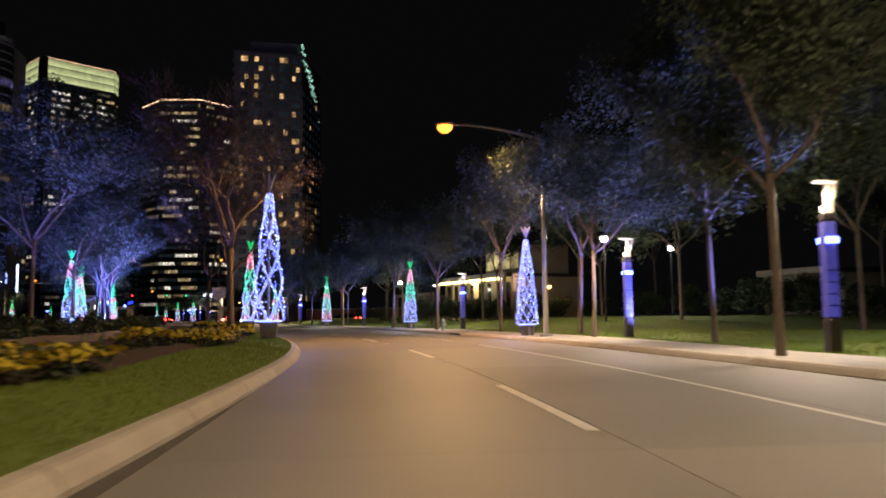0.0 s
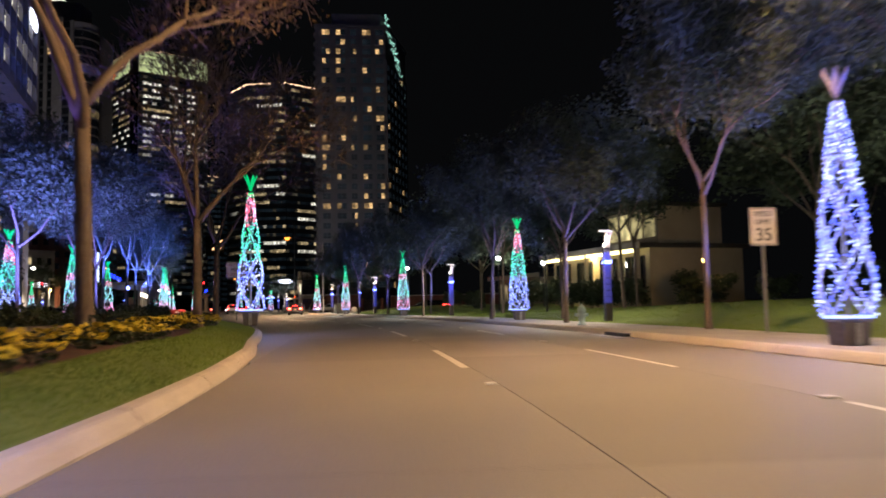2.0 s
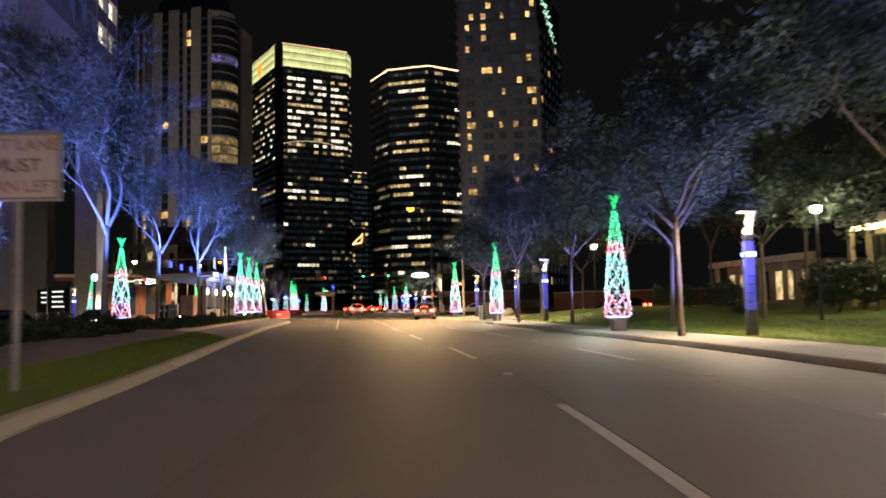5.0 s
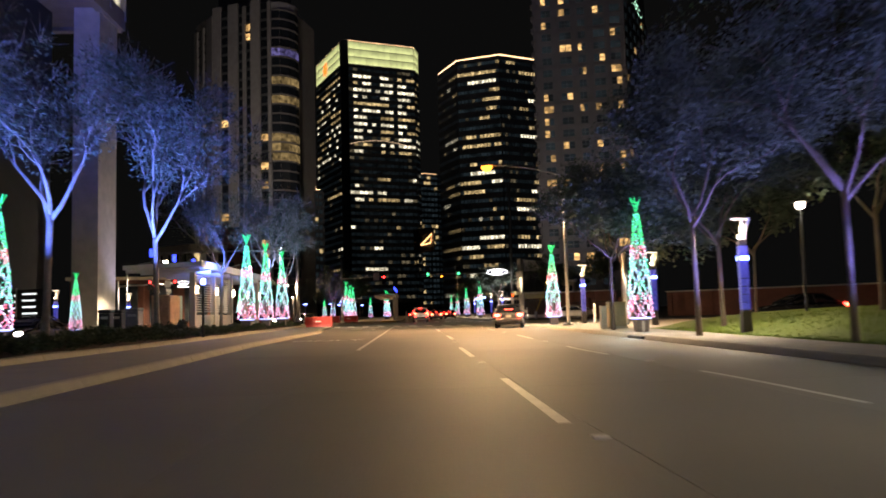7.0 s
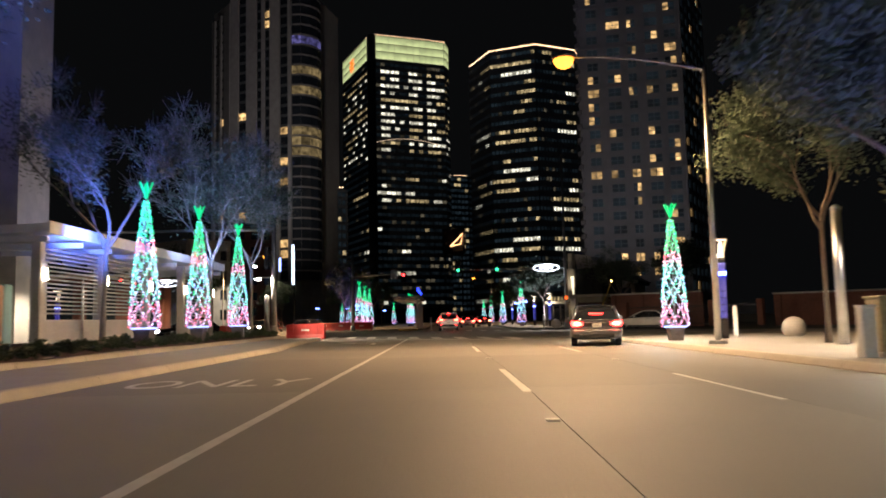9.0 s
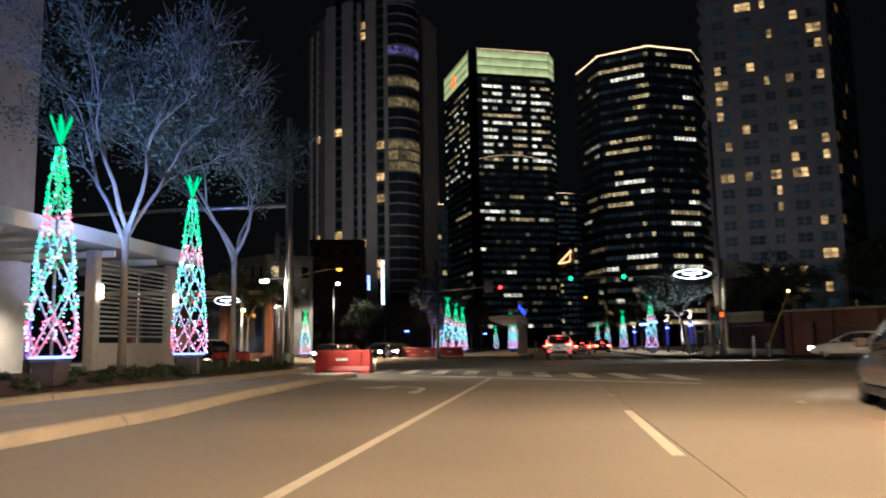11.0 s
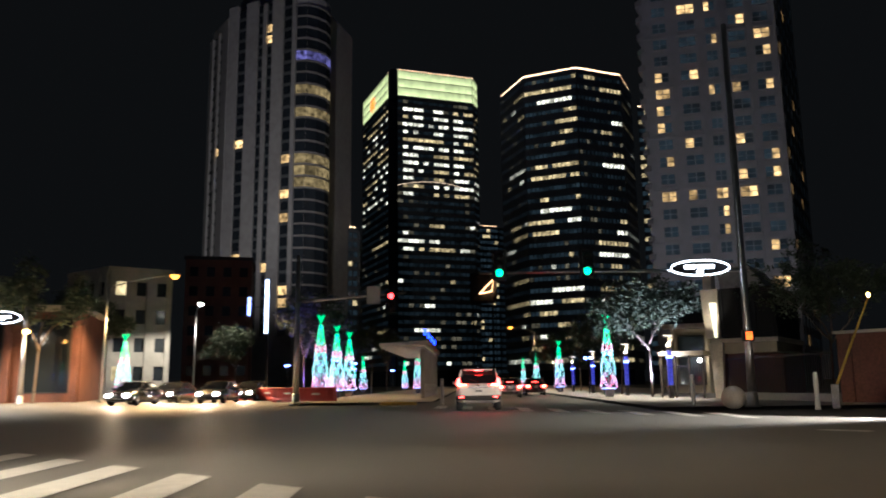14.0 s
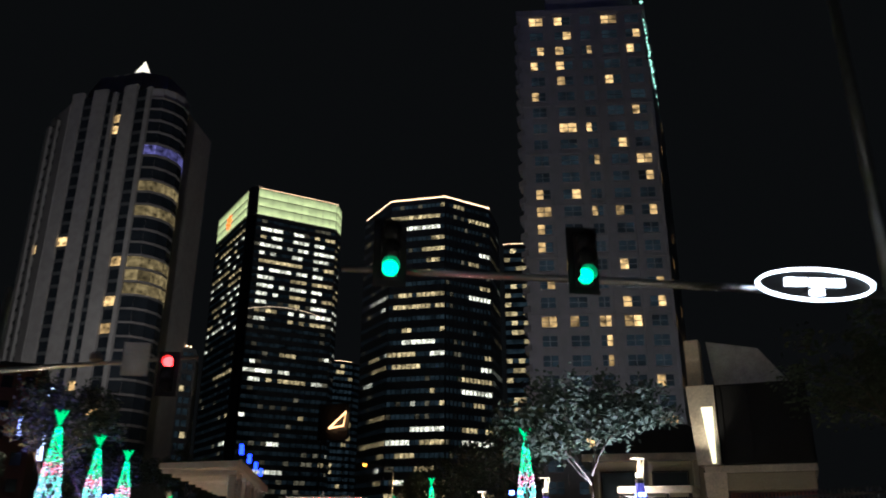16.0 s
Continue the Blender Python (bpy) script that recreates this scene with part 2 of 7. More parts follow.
SIGN_BLACK = surface("sign_black", (0.025, 0.025, 0.025), 0.5, bump=0)
SIGN_RED = surface("sign_red", (0.5, 0.26, 0.22), 0.5, bump=0)
GLASS = glass("window_glass")
CAR_GLASS = glass("car_glass", (0.012, 0.013, 0.015), 0.05)
TYRE = surface("tyre_rubber", (0.02, 0.02, 0.02), 0.85, bump=0.1)
RIM = surface("alloy_rim", (0.5, 0.5, 0.5), 0.35, metal=0.9, bump=0)
PAINT_WHITE = surface("car_white", (0.7, 0.67, 0.62), 0.28, other=(0.62, 0.59, 0.55), grain=3, patch=1.2, amount=0.6, bump=0, coat=0.6)
PAINT_DARK = surface("car_dark_grey", (0.045, 0.04, 0.042), 0.25, grain=3, patch=1, bump=0, coat=0.7)
PAINT_BLACK = surface("car_black", (0.012, 0.012, 0.014), 0.22, grain=3, patch=1, bump=0, coat=0.8)
PAINT_GREY = surface("car_grey", (0.17, 0.17, 0.18), 0.3, metal=0.5, grain=3, patch=1, bump=0, coat=0.6)
PAINT_SILVER = surface("car_silver", (0.42, 0.42, 0.43), 0.3, metal=0.5, grain=3, patch=1, bump=0, coat=0.5)
TRIM = surface("black_trim", (0.018, 0.018, 0.019), 0.55, bump=0.05)
CHROME = surface("chrome", (0.65, 0.65, 0.66), 0.12, metal=1, bump=0)

LED_WHITE = glowing("led_white", (0.62, 0.74, 1.0), 2.4)
LED_BLUE = glowing("led_blue", (0.1, 0.15, 1.0), 3.0)
LED_COOL = glowing("led_cool_white", (0.3, 0.4, 1.0), 2.4)
LED_GREEN = glowing("led_green", (0.02, 0.8, 0.22), 1.7)
LED_CYAN = glowing("led_cyan", (0.12, 0.85, 0.65), 2.2)
LED_RED = glowing("led_red", (1.0, 0.12, 0.2), 2.0)
LED_PINK = glowing("led_pink", (1.0, 0.38, 0.65), 2.2)
PLUME_GREEN = glowing("plume_green", (0.01, 0.7, 0.2), 0.75)
PLUME_BLUE = surface("plume_pale", (0.55, 0.5, 0.62), 0.5)
SODIUM_GLOW = glowing("sodium_lamp", (1.0, 0.32, 0.03), 3.5)
AMBER_GLOW = glowing("amber_lamp", (1.0, 0.45, 0.08), 25)
POST_GLOW = glowing("white_lamp", (1.0, 0.93, 0.78), 30)
PADDLE_GLOW = glowing("reflector_glow", (1.0, 0.9, 0.72), 2.4)
BLUE_GLOW = glowing("blue_flood", (0.12, 0.18, 1.0), 13)
BLUE_LANTERN = glowing("blue_lantern", (0.02, 0.04, 1.0), 4)
SIGNAL_GREEN = glowing("signal_green", (0.06, 1.0, 0.36), 1.9)
SIGNAL_RED = glowing("signal_red", (1.0, 0.02, 0.02), 9)
HAND_GLOW = glowing("signal_orange", (1.0, 0.12, 0.015), 1.8)
SIGN_GLOW = glowing("sign_neon", (0.85, 0.9, 1.0), 6)
TAIL_GLOW = glowing("tail_light", (1.0, 0.02, 0.015), 22, sampled=True)
TAIL_CORE = glowing("brake_light", (1.0, 0.3, 0.12), 14)
HEAD_GLOW = glowing("headlight", (1.0, 0.93, 0.8), 90)
WALL_LIGHT = glowing("wall_lantern", (1.0, 0.85, 0.6), 9)
EDGE_WARM = glowing("warm_string_light", (1.0, 0.62, 0.34), 2.6)
STRIP_YELLOW = glowing("cove_light", (1.0, 0.82, 0.32), 5, sampled=True)
CROWN_GLOW = tiered_glow("curtain_wall_painted_glow", (0.6, 0.66, 0.29), 0.6, 132.3, 4.07)
ORANGE_LOGO = glowing("orange_emblem", (1.0, 0.16, 0.01), 1.3)
ROOM_COOL = lit_room("office_room", (1.0, 0.93, 0.7), 1.5, 1.3)
ROOM_WARM = lit_room("warm_room", (1.0, 0.74, 0.36), 0.7, 1.1)
ROOM_HOME = lit_room("flat_room", (1.0, 0.6, 0.23), 1.15, 0.8)
ROOM_BAY = lit_room("bay_room", (1.0, 0.7, 0.3), 0.2, 0.8)
ROOM_COVE = lit_room("clerestory_room", (1.0, 0.82, 0.35), 0.9, 0.8)
ROOM_VIOLET = lit_room("violet_room", (0.4, 0.35, 1.0), 0.28)
TOWER_GLASS = surface("dark_tower_glass", (0.03, 0.036, 0.045), 0.2, other=(0.016, 0.02, 0.026), grain=0.3, patch=0.1, bump=0)
# Faint blue emission put on the dark panes; no room is lit there.
PANE_FAINT_GLOW = lit_room("dark_pane_faint_glow", (0.5, 0.8, 1.0), 0.02, 0.3)
ROOM_FAINT = lit_room("faint_office_room", (1.0, 0.85, 0.55), 0.09, 0.9)
TOWER_BAND = surface("dark_spandrel", (0.11, 0.115, 0.12), 0.5, other=(0.07, 0.075, 0.08), grain=1, patch=0.1, bump=0)
TOWER_BEIGE = surface("precast_beige", (0.27, 0.25, 0.24), 0.85, other=(0.2, 0.185, 0.175), grain=0.6, patch=0.08, bump=0)
TOWER_WHITE = surface("precast_white", (0.42, 0.4, 0.39), 0.85, other=(0.32, 0.3, 0.29), grain=0.6, patch=0.06, bump=0)


# ---------------------------------------------------------------- building blocks
class Geo:
    """Vertices and faces gathered piece by piece for one mesh."""

    def __init__(self):
        self.v, self.f = [], []

    def add(self, verts, faces, m=None):
        k = len(self.v)
        self.v += [tuple(m @ Vector(p)) for p in verts] if m else [tuple(p) for p in verts]
        self.f += [tuple(i + k for i in face) for face in faces]
        return self

    def box(self, x0, x1, y0, y1, z0, z1, m=None, bevel=0.0):
        if not bevel:
            v = [(x, y, z) for z in (z0, z1) for x, y in ((x0, y0), (x1, y0), (x1, y1), (x0, y1))]
            return self.add(v, [(3, 2, 1, 0), (4, 5, 6, 7), (0, 1, 5, 4), (1, 2, 6, 5), (2, 3, 7, 6), (3, 0, 4, 7)], m)
        b = min(bevel, (x1 - x0) / 4, (y1 - y0) / 4, (z1 - z0) / 3)
        v = []
        for i, z in ((0.7 * b, z0), (0, z0 + 0.7 * b), (0, z1 - 0.7 * b), (0.7 * b, z1)):
            v += [(x0 + i + b, y0 + i, z), (x1 - i - b, y0 + i, z), (x1 - i, y0 + i + b, z), (x1 - i, y1 - i - b, z)]
            v += [(x1 - i - b, y1 - i, z), (x0 + i + b, y1 - i, z), (x0 + i, y1 - i - b, z), (x0 + i, y0 + i + b, z)]
        f = [tuple(reversed(range(8))), tuple(range(24, 32))]
        f += [(r * 8 + k, r * 8 + (k + 1) % 8, r * 8 + 8 + (k + 1) % 8, r * 8 + 8 + k) for r in range(3) for k in range(8)]
        return self.add(v, f, m)

    def tube(self, pts, radii, n=8, caps=True):
        """A round tube through points."""
        pts = [Vector(p) for p in pts]
        radii = radii if isinstance(radii, (list, tuple)) else [radii] * len(pts)
        v, side = [], None
        for i, p in enumerate(pts):
            d = (pts[min(i + 1, len(pts) - 1)] - pts[max(i - 1, 0)]).normalized()
            side = (side - d * side.dot(d)).normalized() if side and (side - d * side.dot(d)).length > 1e-3 else d.orthogonal().normalized()
            up = d.cross(side)
            v += [p + radii[i] * (math.cos(2 * math.pi * k / n) * side + math.sin(2 * math.pi * k / n) * up) for k in range(n)]
        f = [(r * n + k, r * n + (k + 1) % n, (r + 1) * n + (k + 1) % n, (r + 1) * n + k) for r in range(len(pts) - 1) for k in range(n)]
        if caps:
            f += [tuple(reversed(range(n))), tuple(range((len(pts) - 1) * n, len(pts) * n))]
        return self.add(v, f)

    def lathe(self, profile, n=20, m=None):
        """Turned round z: profile of (radius, z), from the bottom up."""
        v = [(r * math.cos(2 * math.pi * k / n), r * math.sin(2 * math.pi * k / n), z) for r, z in profile for k in range(n)]
        f = [(i * n + k, i * n + (k + 1) % n, (i + 1) * n + (k + 1) % n, (i + 1) * n + k) for i in range(len(profile) - 1) for k in range(n)]
        f += [tuple(reversed(range(n))), tuple(range((len(profile) - 1) * n, len(profile) * n))]
        return self.add(v, f, m)

    def prism(self, outline, z0, z1, m=None):
        """A plan outline, anticlockwise, raised from z0 to z1."""
        n = len(outline)
        v = [(x, y, z0) for x, y in outline] + [(x, y, z1) for x, y in outline]
        return self.add(v, [tuple(reversed(range(n))), tuple(range(n, 2 * n))] + [(k, (k + 1) % n, n + (k + 1) % n, n + k) for k in range(n)], m)

    def gem(self, p, r):
        """A small rounded bulb with twelve corners."""
        x, y, z = p
        ring = [(x + 0.89 * r * math.cos(k * 1.2566 + s), y + 0.89 * r * math.sin(k * 1.2566 + s), z + h * r) for h, s in ((-0.45, 0), (0.45, 0.628)) for k in range(5)]
        f = [(10, (k + 1) % 5, k) for k in range(5)] + [(11, 5 + k, 5 + (k + 1) % 5) for k in range(5)]
        f += [(k, (k + 1) % 5, 5 + k) for k in range(5)] + [((k + 1) % 5, 5 + (k + 1) % 5, 5 + k) for k in range(5)]
        return self.add(ring + [(x, y, z - r), (x, y, z + r)], f)

    def ribbon(self, rows):
        """A sheet through rows of points, all of one length."""
        n = len(rows[0])
        f = [(i * n + k, i * n + k + 1, (i + 1) * n + k + 1, (i + 1) * n + k) for i in range(len(rows) - 1) for k in range(n - 1)]
        return self.add([p for row in rows for p in row], f)

    def mesh(self, name, material, smooth=False):
        me = bpy.data.meshes.new(name)
        me.from_pydata(self.v, [], self.f)
        me.materials.append(material)
        if smooth:
            me.polygons.foreach_set("use_smooth", [True] * len(me.polygons))
        me.update()
        return me


def part(name, geo, material, parent=None, label="", smooth=False, m=None):
    ob = new(name, geo.mesh(name, material, smooth) if isinstance(geo, Geo) else geo)
    if parent is not None:
        ob.parent = parent
    if m is not None:
        ob.matrix_local = m
    return tagged(ob, label)


def empty(name, m, label, category, group="", kind=""):
    ob = new(name)
    ob.empty_display_size = 0.2
    ob.matrix_basis = m
    return tagged(ob, label, category, group, kind)


def whole(name, geo, material, label, category, group="", kind="", smooth=False, m=None):
    ob = part(name, geo, material, None, "", smooth)
    if m is not None:
        ob.matrix_basis = m
    return tagged(ob, label, category, group, kind)


def lettering(words, size, material, parent, m, name="lettering"):
    """Flat raised letters from the built-in font."""
    c = bpy.data.curves.new(name, "FONT")
    c.body, c.size, c.extrude, c.align_x, c.align_y = words, size, 0.004, "CENTER", "CENTER"
    c.materials.append(material)
    ob = new(name, c)
    bpy.context.view_layer.update()
    me = bpy.data.meshes.new_from_object(ob.evaluated_get(bpy.context.evaluated_depsgraph_get()))
    bpy.data.objects.remove(ob)
    return part(name, me, material, parent, m=m)

# ---------------------------------------------------------------- ground, road, kerbs
def strip(o0, o1, y0, y1, z, step=2.0, lift=None):
    """A sheet that follows the boulevard between two offsets, which may vary along it."""
    a = o0 if callable(o0) else (lambda y: o0)
    b = o1 if callable(o1) else (lambda y: o1)
    rows = []
    for y in np.linspace(y0, y1, max(2, int((y1 - y0) / step) + 1)):
        rows.append([at(y, a(y), z(y, 0) if callable(z) else z), at(y, b(y), z(y, 1) if callable(z) else z)])
    return Geo().ribbon(rows)


def kerb_left(y):
    """Offset of the median's kerb: it draws back for the turning lane."""
    return float(np.interp(y, [-80, 8, 14, 18, 21, 24, 28, 32, 36, 41, 45, 49, 54, 57, 64, 68, 72, 78, 85, 92, 96, 100, 110, 117, 121, 125, 128], [-3.65, -3.58, -3.42, -3.3, -3.18, -3.1, -3.08, -3.1, -3.2, -3.48, -3.92, -4.2, -4.52, -4.78, -5.7, -6.0, -6.32, -6.68, -6.95, -7.12, -7.28, -7.4, -7.3, -7.25, -7.75, -8.1, -8.3]))


KERB_W = 0.24


def lane_shift(y):
    """How far the painted lane line strays from the plan line."""
    return float(np.interp(y, [0, 50, 64, 76, 84, 95, 105, 118], [0.1, 0.1, 0.15, 0.12, -0.12, -0.16, -0.02, -0.1]))


def right_line(y):
    """Offset of the line between the two right-hand lanes."""
    return float(np.interp(y, [8, 13, 16, 20, 32, 50, 60, 84, 92, 102], [2.6, 2.68, 2.78, 2.88, 2.96, 3.02, 3.18, 3.2, 2.8, 2.88]))


def kerb_right(y):
    return float(np.interp(y, [-80, 60, 72, 300], [5.55, 5.55, 5.95, 5.95]))


Y_START, Y_STOP = -60.0, 133.0
ground = whole("ground", Geo().box(-2500, 2500, -600, 4000, -1.0, -0.06), EARTH, "dark open ground under the district at night", "ground", kind="structure")
bed = Geo().ribbon([[at(y, kerb_left(y) - 0.2, -0.02), at(y, kerb_right(y) + 0.2, -0.02)] for y in np.arange(Y_START, Y_STOP + 1, 2)])
road = whole("road", bed, JOINT, "pale concrete boulevard with dark joints and worn lane lines", "road", kind="structure")

# The junction is asphalt, laid between the two ends of the boulevard.
junction_outline = [(-140, 152), (-95, 139), (-66, 130.0), (-58.5, 126.4), (-52.5, 126.0), (-43.0, 124.4), (-36.5, 122.5), (-28, 121), (-5, 109), (60, 92), (60, 118), (0, 136), (-40, 149.5), (-50.5, 153.0), (-56, 159), (-72, 166.5), (-84, 172), (-130, 182)]
junction = whole("junction", Geo().prism(junction_outline, -0.055, -0.004), ASPHALT, "dark asphalt crossing of two streets", "road", kind="structure")
far_road = whole("far_road", strip(lambda y: -6.0 if y < 162 else -3.2, 6.0, 150, 420, -0.006, 10), ASPHALT, "dark asphalt boulevard going on past the crossing", "road", kind="structure")
whole("bus_lane", strip(-22.5, -15.0 - 2.6, 40, 134, -0.01, 4), ASPHALT, "dark asphalt lanes behind the planted median", "road", kind="structure")


def kerb(name, offset, width, y0, y1, side, label, length=3.0, height=0.15):
    """Kerb stones with rounded top edges, one after another with open joints."""
    body = tagged(new(name, strip(lambda y: offset(y) + (0 if side > 0 else -width), lambda y: offset(y) + (width if side > 0 else 0), y0, y1, 0.02, 3).mesh(name, JOINT)), label, "kerb", kind="structure")
    y = y0
    while y < y1:
        rows = []
        for yy in np.linspace(y + 0.012, min(y + length, y1) - 0.012, 4):
            o, jit = offset(yy), 0.006 * math.sin(yy * 3.1)
            prof = [(0.0, -0.02), (0.0 + jit, 0.02), (0.06 + jit, height - 0.05), (0.1 + jit, height - 0.012), (0.14, height), (width, height + 0.004), (width, -0.02)]
            rows.append([at(yy, o + side * a, z) for a, z in prof])
        piece = Geo().ribbon(rows)
        n = len(rows[0])
        piece.f += [tuple(range(n)), tuple(reversed(range((len(rows) - 1) * n, len(rows) * n)))]
        if side > 0:
            piece.f = [tuple(reversed(q)) for q in piece.f]
        part("kerbstone", piece, KERB, body, smooth=False)
        y += length
    return body


kerb("kerb_median", kerb_left, KERB_W, -40, 131.2, -1, "pale worn concrete kerb along the planted median")
whole("kerb_nose", Geo().box(-1.25, 1.3, -0.12, 0.14, -0.04, 0.152, bevel=0.03), KERB, "pale worn concrete kerb across the end of the median", "kerb", kind="structure", m=Matrix.Translation(at(131.2, -9.6)) @ pose(0, 0, 0, 0, 0, turn_at(131)))
kerb("kerb_pavement", kerb_right, 0.2, -40, 121.5, 1, "pale concrete kerb along the pavement")
kerb("kerb_planter", lambda y: -10.55 - 0.25 * math.sin(y * 0.02), 0.2, 80, 133, -1, "sand-coloured kerb round the planting bed", height=0.32)

# Lane lines, reflective buttons and the turning arrow lie a few millimetres proud.
def marking(name, o0, o1, y0, y1, label, material=MARKING, z=0.004):
    return whole(name, strip(o0, o1, y0, y1, z, 1.0), material, label, "road marking", group="lane lines", kind="structure")


for k, y in enumerate([5.4 - 12.0 * j for j in range(3, 0, -1)] + [5.4, 17.3, 29.2, 41.2, 52.8, 64.2, 75.9, 85.2, 95.0, 105.7, 117.8]):
    marking("lane_dash", lane_shift(y) - 0.065, lane_shift(y) + 0.065, y - 4.4, y, "worn white dash on pale concrete")
marking("lane_line", lambda y: right_line(y) - 0.05, lambda y: right_line(y) + 0.05, -50, 32.2, "long worn white line on pale concrete")
for y0, y1 in ((36, 40.2), (48, 51.8), (58.8, 62.9), (70, 73.9), (81.4, 85.4), (90, 93.8), (99.8, 103.8), (112.2, 116.0)):
    marking("lane_dash", lambda y: right_line(y) - 0.05, lambda y: right_line(y) + 0.05, y0, y1, "thin worn white dash on pale concrete")
marking("turn_lane_line", -3.29, -3.16, 95, 129.6, "broad white line beside the turning lane")
button = Geo().box(-0.07, 0.07, -0.06, 0.06, 0.0, 0.022, bevel=0.012).mesh("road_button", SIGN_WHITE)
for o, places in ((0.0, (23.0, 34.5, 45.5, 56.8, 67.9, 80.0, 88.6, 98.5, 109.5, 121.0)), (2.95, (32.5, 43.5, 54.8, 66.8, 77.9, 87.5, 97.2, 108.0, 119.0))):
    for y in places:
        b = tagged(new("road_button", button), "small white reflective button on the lane line", "road stud", "lane buttons")
        b.matrix_basis = Matrix.Translation(at(y, o + (lane_shift(y) if o == 0.0 else right_line(y) - 2.95), 0.0)) @ pose(0, 0, 0, 0, 0, turn_at(y))

stop = Geo().ribbon([[(-52.6 + 11.8 * u, 128.75 - 2.75 * u + d, 0.004) for d in (-0.2, 0.2)] for u in np.linspace(0, 1, 8)])
whole("stop_line", stop, MARKING, "worn white stop line across the lanes", "road marking", kind="structure")
for i in range(15):
    x = -53.7 + 1.72 * (i - 7)
    y = 130.2 - 0.2 * (x + 53.7)
    g = Geo().ribbon([[(x - 0.3 - 2.4 * u, y + 3.9 * u, 0.005), (x + 0.4 - 2.4 * u, y + 3.9 * u - 0.1, 0.005)] for u in (0, 0.5, 1)])
    whole("crosswalk_bar", g, MARKING, "broad worn white bar of the crossing", "road marking", "near crosswalk", kind="structure")
for i in range(9):
    x = -62.6 + 1.75 * i
    y = 156.6 - 0.42 * (x + 62.6)
    g = Geo().ribbon([[(x - 0.3 - 1.9 * u, y + 3.6 * u, 0.005), (x + 0.32 - 1.9 * u, y + 3.6 * u - 0.1, 0.005)] for u in (0, 0.5, 1)])
    whole("crosswalk_bar", g, MARKING, "broad white bar of the far crossing", "road marking", "far crosswalk", kind="structure")
for i in range(8):
    p = Vector((-46.5 + 2.2 * i, 150.2 - 1.05 * i - 2.4, 0.005))
    g = Geo().ribbon([[p + Vector((0.5 * u, 1.3 * u - 2.6, 0)), p + Vector((0.5 * u + 1.0, 1.3 * u - 2.9, 0))] for u in (0, 0.3)])
    whole("crosswalk_bar", g, MARKING, "white bar of the side crossing", "road marking", "side crosswalk", kind="structure")
# The arrow and word of the turning lane.
arrow = Geo()
bend = [(122.2, -4.4), (123.4, -4.42), (124.1, -4.55), (124.5, -4.9), (124.65, -5.4)]
arrow.ribbon([[at(y - 0.14 * k / 4, o - 0.13 + 0.13 * k / 4, 0.005), at(y + 0.14 * k / 4, o + 0.13 - 0.13 * k / 4, 0.005)] for k, (y, o) in enumerate(bend)])
arrow.add([at(123.85, -5.38, 0.005), at(125.4, -5.38, 0.005), at(124.4, -6.25, 0.005)], [(0, 1, 2)])
whole("turn_arrow", arrow, MARKING, "white left-turn arrow painted on concrete", "road marking", kind="structure")
word = empty("lane_word", Matrix.Translation(at(103.6, -5.2, 0.006)) @ pose(0, 0, 0, 0, 0, turn_at(104)) @ Matrix.Diagonal((1, 1.9, 0.2, 1)), "white word painted flat on the turning lane", "road marking", kind="structure")
lettering("ONLY", 1.15, MARKING, word, Matrix.Identity(4), "painted_letters")
# Gully mouths in the right kerb.
for y in (45.2, 97.2):
    g = Geo().box(-0.35, 0.25, -1.1, 1.1, 0.0, 0.012, bevel=0.01)
    dr = empty("storm_drain", Matrix.Translation(at(y, kerb_right(y) - 0.1, 0.0)) @ pose(0, 0, 0, 0, 0, turn_at(y)), "dark storm drain mouth in the kerb", "drain", "storm drains", "structure")
    part("drain_plate", g, GALV, dr)
    # No opening is cut; a black box gives the mouth its shade.
    part("drain_mouth", Geo().box(-0.02, 0.11, -0.8, 0.8, 0.014, 0.1), BLACK_METAL, dr, "black box standing in for the open slot's shade")

# ---------------------------------------------------------------- median, lawns, planting
def median_height(y, d):
    """Height of the planted median, d metres behind its kerb."""
    return 0.14 + 0.42 * (1 - math.exp(-d / 1.3)) + 0.03 * math.sin(y * 0.7) * min(1, d)


def lawn_height(y, o):
    d = o - 8.3
    return 0.14 + (0.45 + 0.28 * math.sin(y * 0.13 + 1.0)) * (1 - math.exp(-max(0, d - 0.3) / 3.2)) * min(1, max(0, d) / 1.5) + 0.04 * math.sin(y * 0.5 + o * 0.4) * min(1, max(0, d))


def sheet(name, offsets, y0, y1, height, material, label, category, step=1.0, bumps=0.0):
    rows = []
    for y in np.arange(y0, y1 + step / 2, step):
        rows.append([at(y, o, height(y, o) + bumps * noise.noise((o * 1.3, y * 1.3, 0))) for o in offsets(y)])
    return whole(name, Geo().ribbon(rows), material, label, category, kind="structure", smooth=True)


def median_z(y, o):
    return median_height(y, max(0.0, kerb_left(y) - KERB_W - o))


sheet("median_lawn", lambda y: [kerb_left(y) - KERB_W - d for d in (0, 0.25, 0.5, 0.75, 1.0, 1.3)], -40, 83, median_z, GRASS, "mown green grass on the rising median", "lawn", 1.0, 0.02)
sheet("flower_bed", lambda y: [kerb_left(y) - 1.52 - d for d in (0, 0.5, 1.0, 1.5, 2.2, 3.05)], -40, 62, median_z, MULCH, "brown mulch bed on the median", "flower bed", 1.0, 0.05)
sheet("median_slab", lambda y: [-10.7, kerb_left(y) - KERB_W], 83, 131, lambda y, o: 0.145, PAVING, "pale concrete slab beside the turning lane", "pavement", 2.0)
